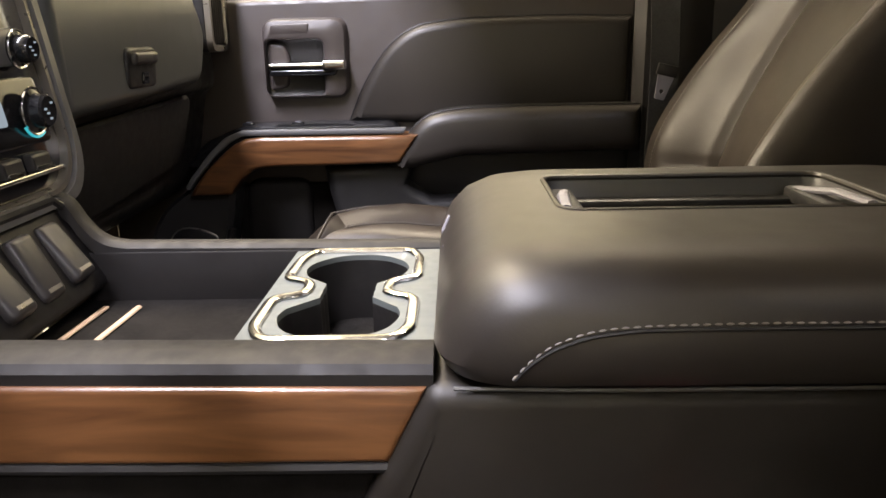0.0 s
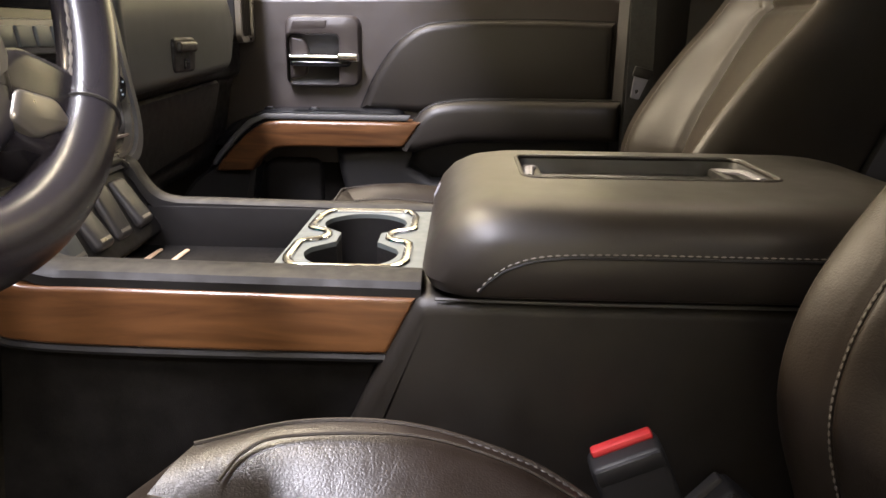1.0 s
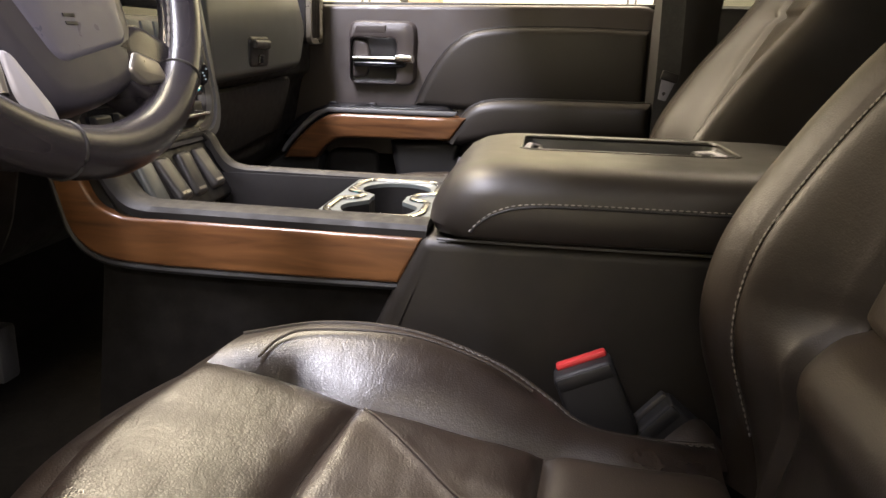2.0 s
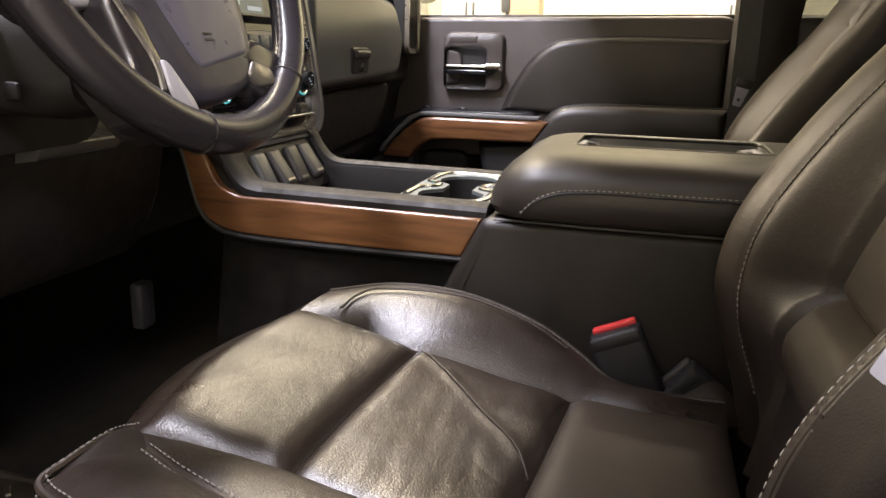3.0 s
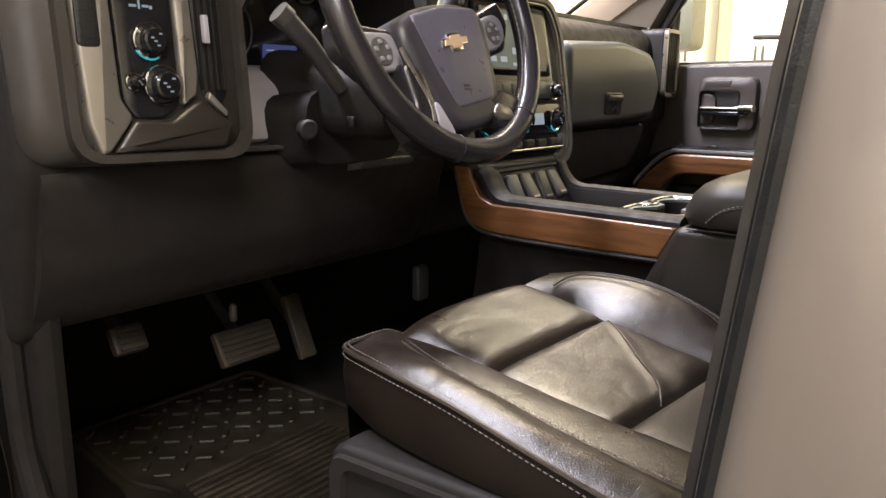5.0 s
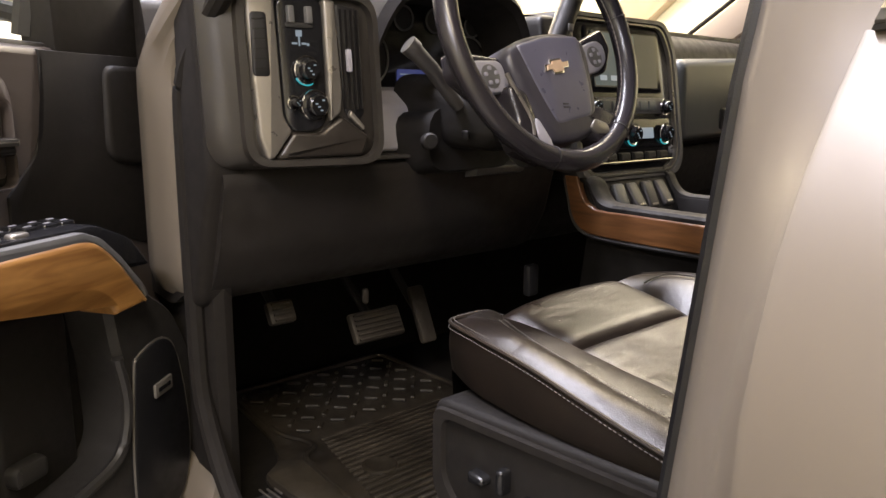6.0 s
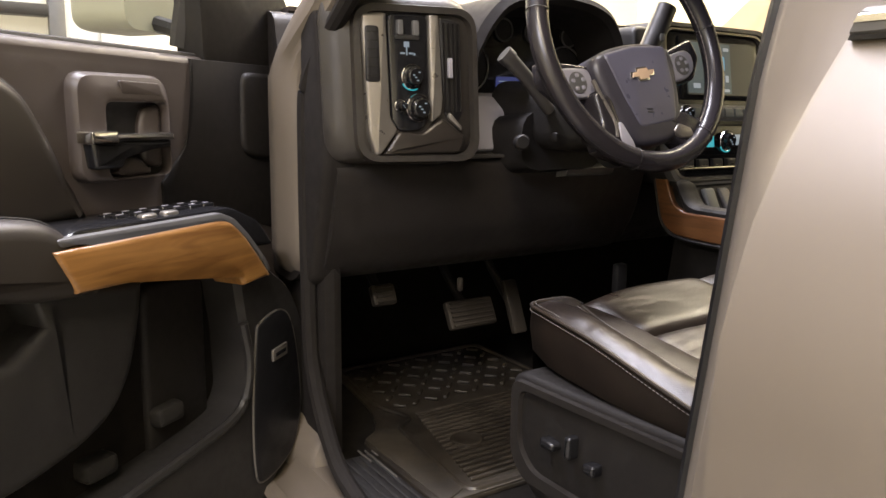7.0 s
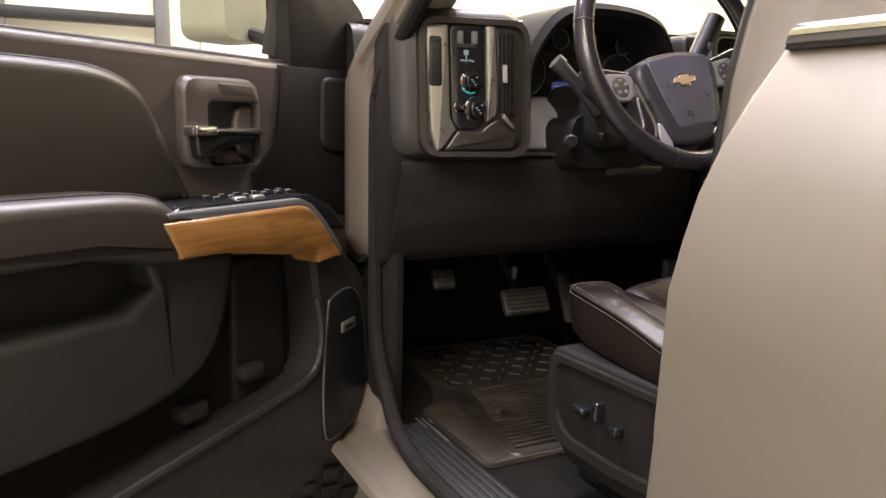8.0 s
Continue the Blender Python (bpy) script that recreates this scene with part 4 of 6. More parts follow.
# driver knee panel, below the cluster
knee = round2([(-0.418, 1.108), (-0.400, 1.085), (-0.425, 0.98), (-0.462, 0.915), (-0.52, 0.89), (-0.56, 1.0), (-0.5, 1.12)], 0.02, 4)
part("knee_panel", prism(bmesh.new(), knee, XZ, -0.30, 0.385, 0.015, 3), DASH, dash)
part("knee_seam", boxes((-0.412, -0.398, -0.29, 0.38, 1.100, 1.106), r=0.002), PLASTIC_SOFT, dash)
part("column_shroud_base", loft([[(-0.46, y, z) for y, z in rrect(0.0, 0.23, 1.06, 1.17, 0.04)], [(-0.36, y, z) for y, z in rrect(0.02, 0.21, 1.08, 1.18, 0.04)]]), PLASTIC_DARK, dash)
part("lower_ledge", prism(bmesh.new(), round2([(-0.43, 1.058), (-0.378, 1.066), (-0.372, 1.080), (-0.43, 1.088)], 0.005, 3), XZ, 0.14, 0.26, 0.006), PLASTIC_GREY, dash)

part("end_cap", prism(bmesh.new(), round2([(-0.50, 1.33), (-0.43, 1.33), (-0.408, 1.15), (-0.404, 1.09), (-0.466, 0.90), (-0.50, 0.89)], 0.02, 4), XZ, -0.270, -0.319, 0.014, 3), HOOD, dash, "black plastic dash end cap")

# pod at the driver's end: outer cheek, silver bezel, vents, switch plate
pod = thing("vent_pod", (-0.40, -0.19, 1.1), "dash end pod with silver bezel, air vents and switch plate", "dash panel")


def pod_at(y, z, d):
    """Face of the pod: turned a little to the driver; d is out of the face, towards the seat."""
    return (-0.366 + (y + 0.19) * 0.22 + d - (z - 1.235) * 0.08, -0.188 + (y + 0.19) * 0.88, z - 0.018)


rings = []
for d, s in ((-0.22, 0.0), (-0.05, 0.0), (-0.018, 0.004), (-0.004, 0.014), (0.002, 0.028)):
    cheek = 0.045 if d < -0.2 else 0.016 if d < -0.04 else 0.0
    rings.append([pod_at(y, z, d) for y, z in rrect(-0.342 + s + cheek, -0.074 - s, 1.112 + s, 1.372 - s, 0.045, 6)])
part("pod_body", loft(rings), POD, pod)
o, i = rrect(-0.298, -0.080, 1.118, 1.352, 0.04, 6), rrect(-0.282, -0.092, 1.13, 1.338, 0.03, 6)
part("outer_rim", offset_ring(bmesh.new(), o, i, pod_at, 0.0, 0.010), POD, pod)
# silver L-shaped bezel: left upright, foot and right upright
lft = round2([(-0.282, 1.335), (-0.240, 1.338), (-0.238, 1.185), (-0.226, 1.166), (-0.256, 1.130), (-0.266, 1.128), (-0.276, 1.16)], 0.006, 3)
foot = round2([(-0.224, 1.165), (-0.182, 1.163), (-0.166, 1.174), (-0.146, 1.186), (-0.104, 1.158), (-0.116, 1.132), (-0.252, 1.129)], 0.006, 3)
part("bezel_foot", prism(bmesh.new(), foot, pod_at, 0.0, 0.009, 0.006, 4), DARK_TRIM, pod, "dark smoked trim")
part("bezel", prism(bmesh.new(), lft, pod_at, 0.0, 0.012, 0.005, 3), SATIN, pod, "satin silver bezel")
rgt = round2([(-0.168, 1.338), (-0.150, 1.338), (-0.146, 1.215), (-0.150, 1.190), (-0.168, 1.178)], 0.004, 3)
part("bezel_side", prism(bmesh.new(), rgt, pod_at, 0.0, 0.012, 0.004, 3), SATIN, pod, "satin silver bezel")
part("switch_plate", prism(bmesh.new(), round2([(-0.237, 1.338), (-0.168, 1.338), (-0.169, 1.18), (-0.186, 1.165), (-0.222, 1.164), (-0.235, 1.18)], 0.012, 4), pod_at, 0.0, 0.008, 0.004, 3), GLOSS, pod)
# near-black back and slats paint the shade of a deeper vent
part("side_vent_back", prism(bmesh.new(), rrect(-0.278, -0.254, 1.236, 1.318, 0.006, 3), pod_at, 0.005, 0.013, 0.002), GRILLE, pod)
for k in range(6):
    z = 1.245 + k * 0.0125
    part("vent_slat", prism(bmesh.new(), [(-0.276, z), (-0.256, z + 0.001), (-0.256, z + 0.0028), (-0.276, z + 0.0018)], pod_at, 0.006, 0.0135), PLASTIC_DARK, pod)
vent = round2([(-0.146, 1.335), (-0.112, 1.330), (-0.108, 1.190), (-0.122, 1.172), (-0.140, 1.19)], 0.006, 3)
# here too the cavity's shade is put into the dark colours
part("air_vent_back", prism(bmesh.new(), vent, pod_at, -0.002, 0.004, 0.002), GRILLE, pod)
for k in range(4):
    y = -0.140 + k * 0.0085
    part("vent_vane", prism(bmesh.new(), [(y, 1.195), (y + 0.002, 1.195), (y + 0.002, 1.325), (y, 1.327)], pod_at, 0.002, 0.010), PLASTIC_DARK, pod)
part("vane_tab", prism(bmesh.new(), rrect(-0.137, -0.130, 1.245, 1.275, 0.002, 2), pod_at, 0.010, 0.015, 0.001), PLASTIC_LIGHT, pod, "bright vent tab")
part("vent_wheel", prism(bmesh.new(), round2([(-0.137, 1.186), (-0.114, 1.166), (-0.112, 1.172), (-0.133, 1.194)], 0.002, 2), pod_at, 0.004, 0.010, 0.002), SATIN, pod)


def knob(y, z, r, parent, place, lit):
    c = Vector(place(y, z, 0.008))
    ax = (Vector(place(y, z, 1.0)) - Vector(place(y, z, 0.0))).normalized()
    k = part("knob", lathe(bmesh.new(), [(r, 0), (r, 0.003), (r * 0.80, 0.005), (r * 0.76, 0.014), (r * 0.66, 0.016)], c, ax, 28), GLOSS, parent)
    part("knob_ring", rod([c + ax * 0.003 + Vector((0, math.cos(a), math.sin(a))) * r * 1.06 for a in np.linspace(0, math.tau, 28, False)], 0.0012, 5, True), CHROME, k)
    for a, b in ((-0.3, 0.1), (0.25, 0.35), (0.1, -0.35), (-0.1, -0.1)):
        part("knob_mark", boxes((0.0155, 0.0166, a * r - r * 0.10, a * r + r * 0.10, b * r - r * 0.05, b * r + r * 0.05), r=0, m=Matrix.Translation(c)), MARK, k)
    if lit:
        pts = [c + ax * 0.0025 + Vector((0, math.cos(a), math.sin(a))) * r * 1.16 for a in np.linspace(math.radians(215), math.radians(300), 12)]
        part("knob_glow", rod(pts, 0.0013, 5), TEAL, k, "teal backlight")


knob(-0.199, 1.246, 0.017, pod, pod_at, True)
knob(-0.190, 1.200, 0.019, pod, pod_at, False)
knob(-0.222, 1.203, 0.008, pod, pod_at, False)
for y in (-0.218, -0.191):
    part("toggle", prism(bmesh.new(), rrect(y - 0.005, y + 0.005, 1.306, 1.328, 0.002, 2), pod_at, 0.006, 0.014, 0.002), PLASTIC_GREY, pod)
part("toggle_bar", prism(bmesh.new(), rrect(-0.226, -0.184, 1.300, 1.307, 0.002, 2), pod_at, 0.006, 0.010, 0.001), PLASTIC, pod)
for y, z, w, h in ((-0.206, 1.293, 0.009, 0.008), (-0.213, 1.280, 0.008, 0.0025), (-0.206, 1.283, 0.002, 0.012), (-0.199, 1.280, 0.007, 0.0025), (-0.193, 1.279, 0.003, 0.0035)):
    part("plate_mark", prism(bmesh.new(), [(y - w / 2, z - h / 2), (y + w / 2, z - h / 2), (y + w / 2, z + h / 2), (y - w / 2, z + h / 2)], pod_at, 0.007, 0.0088), MARK, pod)
part("pod_pin", lathe(bmesh.new(), [(0.004, 0), (0.004, 0.004), (0.002, 0.006)], (-0.386, -0.262, 1.106), Vector((1, 0, 0)), 12), PLASTIC_SOFT, pod)

# instrument cluster under its hood
cl = thing("instrument_cluster", (-0.48, 0.12, 1.2), "instrument cluster with dark gauges and a blue screen", "gauge cluster")
hood_line = smooth([(-0.055, 1.20), (-0.05, 1.30), (0.0, 1.372), (0.06, 1.398), (0.13, 1.404), (0.22, 1.396), (0.275, 1.37), (0.305, 1.31), (0.315, 1.22)], 5)
rings = []
for x, s, dz in ((-0.72, 0.0, -0.02), (-0.50, 0.0, -0.016), (-0.412, 0.0, -0.017), (-0.400, 0.008, -0.024), (-0.410, 0.016, -0.030), (-0.50, 0.030, -0.036)):
    rings.append([(x, 0.13 + (p.x - 0.13) * (1 - s / 0.185), p.y + dz - (s * 0.6 if p.y > 1.3 else 0)) for p in hood_line])
part("cluster_hood", loft(rings, closed=False, caps=False), HOOD, cl)
part("cluster_face", prism(bmesh.new(), rrect(-0.045, 0.305, 1.17, 1.355, 0.04, 4), YZ, -0.56, -0.505, 0.004), GLOSS, cl)
part("cluster_sill", prism(bmesh.new(), round2([(-0.52, 1.214), (-0.47, 1.206), (-0.435, 1.18), (-0.42, 1.11), (-0.54, 1.10)], 0.01, 3), XZ, -0.07, 0.33, 0.004), PLASTIC_LIGHT, cl, "grey lower cluster trim")
for y, z, r in ((0.005, 1.258, 0.046), (0.235, 1.258, 0.046), (0.0, 1.322, 0.018), (0.085, 1.326, 0.020), (0.155, 1.326, 0.020), (0.245, 1.322, 0.018)):
    gr = part("gauge_ring", rod([(-0.501, y + r * math.cos(a), z + r * math.sin(a)) for a in np.linspace(0, math.tau, 30, False)], 0.0018, 6, True), PLASTIC_GREY, cl)
    part("gauge_face", lathe(bmesh.new(), [(r * 0.95, 0), (r * 0.95, 0.002), (r * 0.3, 0.003)], (-0.506, y, z), Vector((1, 0, 0)), 24), PLASTIC, gr)
scr = part("info_screen", prism(bmesh.new(), rrect(0.072, 0.134, 1.203, 1.242, 0.004, 2), YZ, -0.506, -0.501), SCREEN_BLUE, cl, "lit blue information screen")
for z in (1.213, 1.233):
    part("screen_line", boxes((-0.501, -0.500, 0.076, 0.129, z, z + 0.0012), r=0), MARK, scr)

# steering column with stalks
col = thing("steering_column", (-0.4, 0.108, 1.1), "black steering column with two stalks", "steering column")
part("shroud", loft([[(x, 0.108 + (y - 0.108) * s, 1.165 + (z - 1.2) * s * 0.85 + (x + 0.3) * -0.1) for y, z in rrect(0.043, 0.173, 1.135, 1.255, 0.04, 5)] for x, s in ((-0.47, 1.1), (-0.36, 1.0), (-0.285, 0.9), (-0.265, 0.7))]), PLASTIC_DARK, col)
part("turn_stalk", rod([(-0.32, 0.045, 1.180), (-0.325, -0.005, 1.234), (-0.332, -0.036, 1.262)], lambda t: 0.010 + 0.003 * t, 12), PLASTIC_SOFT, col)
part("stalk_tip", rod([(-0.331, -0.032, 1.259), (-0.334, -0.043, 1.268)], 0.0145, 14), PLASTIC_SOFT, col, "dark stalk tip")
part("shift_lever", rod([(-0.34, 0.17, 1.215), (-0.348, 0.245, 1.255), (-0.350, 0.300, 1.292)], 0.010, 12), PLASTIC_SOFT, col)
part("shift_knob", rod([(-0.350, 0.298, 1.288), (-0.351, 0.322, 1.325), (-0.350, 0.345, 1.372)], lambda t: 0.016 + 0.004 * math.sin(t * 2.2), 14), PLASTIC, col)
part("shift_button", boxes((-0.337, -0.330, 0.312, 0.326, 1.308, 1.322), r=0.003), PLASTIC_GREY, col)
part("column_badge", boxes((-0.30, -0.285, 0.03, 0.036, 1.132, 1.146), r=0.003), PLASTIC_DARK, col)
part("ignition_lock", lathe(bmesh.new(), [(0.013, 0), (0.013, 0.012), (0.010, 0.015), (0.004, 0.015)], (-0.345, 0.005, 1.128), Vector((0.9, -0.35, 0.1)), 20), PLASTIC_DARK, col, "dark ignition lock")

# ---- steering wheel ----
W_C, W_T, W_R = Vector((-0.223, 0.126, 1.284)), radians(19.8), 0.1905
W_N, W_U, W_S = Vector((math.cos(W_T), 0, math.sin(W_T))), Vector((-math.sin(W_T), 0, math.cos(W_T))), Vector((0, 1, 0))


def on_wheel(a, b, d):
    """a to the driver's right, b up in the plane of the wheel, d towards the driver."""
    return tuple(W_C + W_S * a + W_U * b + W_N * d)


sw = thing("steering_wheel", W_C, "black leather steering wheel with silver spokes and gold badge", "steering wheel")


def rim_arc(a0, a1, r, n=40):
    return [on_wheel(W_R * math.cos(a), W_R * math.sin(a), 0) for a in np.linspace(radians(a0), radians(a1), n)]


part("rim", rod([on_wheel(W_R * math.cos(a), W_R * math.sin(a), 0) for a in np.linspace(0, math.tau, 96, False)], 0.0165, 16, True, up=tuple(W_N)), LEATHER_RIM, sw)
for a in (255, 309, 12, 168):
    p = radians(a)
    c = Vector(on_wheel(W_R * math.cos(p), W_R * math.sin(p), 0))
    t = (W_S * -math.sin(p) + W_U * math.cos(p))
    rad = (W_S * math.cos(p) + W_U * math.sin(p))
    part("rim_joint", rod([c + (rad * math.cos(k) + W_N * math.sin(k)) * 0.0167 for k in np.linspace(0, math.tau, 20, False)], 0.0010, 5, True), PLASTIC, sw)
for first in (-60, 120):
    bm = bmesh.new()
    stitches(bm, [on_wheel((W_R - 0.0166) * math.cos(a), (W_R - 0.0166) * math.sin(a), 0.001) for a in np.linspace(radians(first), radians(first + 120), 80)], 0.009, 0.009, 0.0011)
    part("seam_thread", bm, THREAD, sw)


def on_hub(a, b, d):
    """The hub sits below the rim's middle, set back from it, turned a little with the wheel."""
    c, s = math.cos(radians(9)), math.sin(radians(9))
    return on_wheel(a * c - b * s + 0.004, a * s + b * c - 0.062, d - 0.028)


# airbag cover
hub = smooth([(-0.092, 0.038), (-0.06, 0.060), (0.0, 0.066), (0.06, 0.060), (0.092, 0.038), (0.080, -0.03), (0.060, -0.082), (0.03, -0.098), (-0.03, -0.098), (-0.060, -0.082), (-0.080, -0.03)], 4, True)
hub = [(p.x, p.y) for p in hub]
part("airbag_cover", prism(bmesh.new(), hub, on_hub, -0.03, 0.030, 0.014, 4), PLASTIC_SLATE, sw)
plate = round2([(-0.070, 0.054), (0.0, 0.061), (0.078, 0.053), (0.068, -0.02), (0.050, -0.070), (-0.038, -0.070), (-0.054, -0.02)], 0.012, 4)
part("cover_plate", prism(bmesh.new(), plate, on_hub, 0.020, 0.0318, 0.006, 4), PLASTIC_HUB, sw, "slate grey centre plate")
part("hub_back", prism(bmesh.new(), [(a * 0.9, b * 1.0 - 0.012) for a, b in hub], on_hub, -0.06, -0.02, 0.01, 2), PLASTIC, sw)
# badge: two crossed bars with a bright rim
bar = [(-0.030, -0.004), (-0.014, -0.004), (-0.012, -0.011), (0.012, -0.011), (0.014, -0.004), (0.026, -0.004), (0.030, 0.006), (0.014, 0.006), (0.012, 0.012), (-0.012, 0.012), (-0.014, 0.006), (-0.026, 0.006)]
bdg = part("badge", prism(bmesh.new(), [(a, b + 0.012) for a, b in bar], on_hub, 0.030, 0.0345, 0.0015, 2), CHROME, sw, "bright metal badge")
part("badge_face", prism(bmesh.new(), [(a * 0.84, b * 0.72 + 0.012) for a, b in bar], on_hub, 0.034, 0.0362), BUFF, bdg, "gold badge face")
part("cover_mark", boxes((-0.0005, 0.0005, -0.006, 0.006, -0.045, -0.043), (-0.0005, 0.0005, -0.006, 0.006, -0.050, -0.048), r=0, m=Matrix.Translation(Vector(on_hub(0, 0, 0.0320))) @ Matrix.Rotation(-W_T, 4, "Y")), PLASTIC, sw)
# spokes
for s in (-1, 1):
    up = round2([(s * 0.080, 0.044), (s * 0.178, 0.066), (s * 0.186, 0.030), (s * 0.155, -0.006), (s * 0.078, -0.012)], 0.01, 4)
    part("upper_spoke", prism(bmesh.new(), up, on_hub, -0.010, 0.010, 0.006, 3), LEATHER_RIM, sw)
    pad = round2([(s * 0.092, 0.040), (s * 0.145, 0.047), (s * 0.160, 0.036), (s * 0.156, 0.010), (s * 0.130, -0.004), (s * 0.090, -0.006)], 0.012, 4)
    cpad = part("control_pad", prism(bmesh.new(), pad, on_hub, 0.006, 0.016, 0.005, 3), PLASTIC_LIGHT, sw, "silver control pad")
    part("pad_dial", prism(bmesh.new(), [(s * 0.124 + 0.0175 * math.cos(a), 0.020 + 0.0175 * math.sin(a)) for a in np.linspace(0, math.tau, 24, False)], on_hub, 0.014, 0.0178, 0.002, 2), PLASTIC_GREY, cpad)
    for k in range(5):
        a = k * math.tau / 5 + 0.3
        part("pad_button", prism(bmesh.new(), rrect(s * 0.124 + 0.011 * math.cos(a) - 0.0035, s * 0.124 + 0.011 * math.cos(a) + 0.0035, 0.020 + 0.011 * math.sin(a) - 0.003, 0.020 + 0.011 * math.sin(a) + 0.003, 0.002, 2), on_hub, 0.017, 0.0196, 0.001), PLASTIC_LIGHT, cpad)

for low, tr in (([(-0.106, -0.075), (-0.070, -0.085), (-0.062, -0.125), (-0.046, -0.160), (-0.047, -0.190), (-0.110, -0.168), (-0.112, -0.150), (-0.100, -0.130)], [(-0.070, -0.126), (-0.062, -0.128), (-0.045, -0.160), (-0.044, -0.182), (-0.058, -0.180), (-0.072, -0.152)]),
                ([(0.040, -0.120), (0.085, -0.105), (0.140, -0.125), (0.128, -0.158), (0.086, -0.172), (0.060, -0.155)], [(0.050, -0.141), (0.064, -0.128), (0.092, -0.136), (0.097, -0.152), (0.064, -0.153)])):
    lsp = part("lower_spoke", prism(bmesh.new(), round2(low, 0.012, 4), on_wheel, -0.030, 0.002, 0.008, 3), LEATHER_RIM, sw)
    part("spoke_trim", prism(bmesh.new(), round2(tr, 0.005, 4), on_wheel, -0.012, 0.0045, 0.003, 3), PLASTIC_LIGHT if tr[0][0] < 0 else SATIN, lsp, "pale spoke trim" if tr[0][0] < 0 else "satin spoke trim")

part("spoke_edge", rod(smooth([on_wheel(*p, 0.001) for p in ((-0.104, -0.062), (-0.092, -0.090), (-0.076, -0.128), (-0.078, -0.150))], 4), 0.0032, 8), SATIN, sw, "bright edge of the spoke")

# ---- centre stack and passenger dash ----
stack = thing("centre_stack", (-0.40, 0.58, 1.0), "centre stack with touch screen, knobs and a silver frame", "dash panel")


def st(y, z, d):
    """Face of the centre stack; d is out of the face."""
    return (-0.392 + d - (z - 1.2) * 0.16, y, z)


o = round2([(0.392, 1.36), (0.735, 1.36), (0.765, 1.30), (0.765, 1.07), (0.735, 1.035), (0.42, 1.035), (0.392, 1.07)], 0.03, 5)
i = [(0.58 + (p - 0.58) * 0.92, 1.2 + (q - 1.2) * 0.93) for p, q in o]
i2 = [(0.58 + (p - 0.58) * 0.88, 1.2 + (q - 1.2) * 0.895) for p, q in o]
part("stack_body", prism(bmesh.new(), o, st, -0.10, -0.006, 0.006, 2), PLASTIC, stack)
part("outer_frame", offset_ring(bmesh.new(), o, i, st, -0.006, 0.010), PLASTIC_GREY, stack)
part("silver_frame", offset_ring(bmesh.new(), i, i2, st, -0.004, 0.007), SATIN, stack, "thin satin silver frame")
part("face_plate", prism(bmesh.new(), i2, st, -0.008, 0.0, 0.002), GLOSS, stack)
part("screen_frame", prism(bmesh.new(), rrect(0.452, 0.706, 1.208, 1.335, 0.008, 3), st, -0.001, 0.004, 0.002), GLOSS, stack)
tsc = part("touch_screen", prism(bmesh.new(), rrect(0.470, 0.688, 1.218, 1.326, 0.004, 2), st, 0.003, 0.0055), SCREEN, stack, "lit touch screen in blue grey")
part("screen_view", prism(bmesh.new(), rrect(0.473, 0.612, 1.221, 1.323, 0.003, 2), st, 0.005, 0.0058), SCREEN_VIEW, tsc, "lit blue grey view")
for y, z, w, h in ((0.555, 1.312, 0.010, 0.010), (0.575, 1.312, 0.012, 0.010), (0.598, 1.312, 0.018, 0.007), (0.50, 1.236, 0.022, 0.010), (0.535, 1.236, 0.022, 0.010), (0.573, 1.252, 0.012, 0.012), (0.598, 1.252, 0.010, 0.014), (0.585, 1.228, 0.040, 0.006)):
    part("screen_icon", prism(bmesh.new(), rrect(y - w / 2, y + w / 2, z - h / 2, z + h / 2, 0.002, 2), st, 0.0058, 0.0064), MARK, tsc)
part("screen_tile", prism(bmesh.new(), rrect(0.578, 0.592, 1.268, 1.298, 0.006, 4), st, 0.0058, 0.0064), SCREEN_ICON, tsc, "blue figure on the screen")
part("radio_row", prism(bmesh.new(), rrect(0.43, 0.728, 1.165, 1.198, 0.006, 3), st, -0.001, 0.006, 0.003), PLASTIC_GREY, stack)
for k in range(6):
    y = 0.500 + k * 0.032
    part("radio_button", prism(bmesh.new(), rrect(y - 0.013, y + 0.013, 1.172, 1.192, 0.002, 2), st, 0.005, 0.009, 0.002), PEARL, stack)
for y in (0.455, 0.704):
    knob(y, 1.180, 0.016, stack, st, False)
part("climate_panel", prism(bmesh.new(), rrect(0.43, 0.728, 1.095, 1.155, 0.008, 3), st, -0.001, 0.004, 0.003), GLOSS, stack)
for y in (0.462, 0.58, 0.698):
    knob(y, 1.125, 0.020, stack, st, True)
part("climate_glow", prism(bmesh.new(), rrect(0.495, 0.545, 1.112, 1.140, 0.003, 2), st, 0.004, 0.0052), TEAL, stack, "teal backlit display")
part("climate_text", prism(bmesh.new(), rrect(0.615, 0.66, 1.115, 1.137, 0.003, 2), st, 0.004, 0.0052), MARK, stack)
part("toggle_rail", prism(bmesh.new(), rrect(0.435, 0.724, 1.068, 1.072, 0.001, 2), st, 0.0, 0.008, 0.001), CHROME, stack, "thin chrome line")
for k in range(6):
    y = 0.46 + k * 0.046
    tk = part("toggle_key", prism(bmesh.new(), rrect(y - 0.016, y + 0.016, 1.072, 1.088, 0.002, 2), st, 0.0, 0.008, 0.003), PLASTIC, stack)
    part("toggle_tip", prism(bmesh.new(), rrect(y - 0.012, y + 0.012, 1.0735, 1.077, 0.001, 2), st, 0.007, 0.0095), CHROME, tk)
part("stack_vent", prism(bmesh.new(), rrect(0.33, 0.388, 1.24, 1.345, 0.02, 4), st, -0.05, 0.0, 0.008, 3), PLASTIC, stack)

gb = thing("glovebox", (-0.42, 1.05, 1.0), "black glovebox door with an oblong latch", "glovebox")


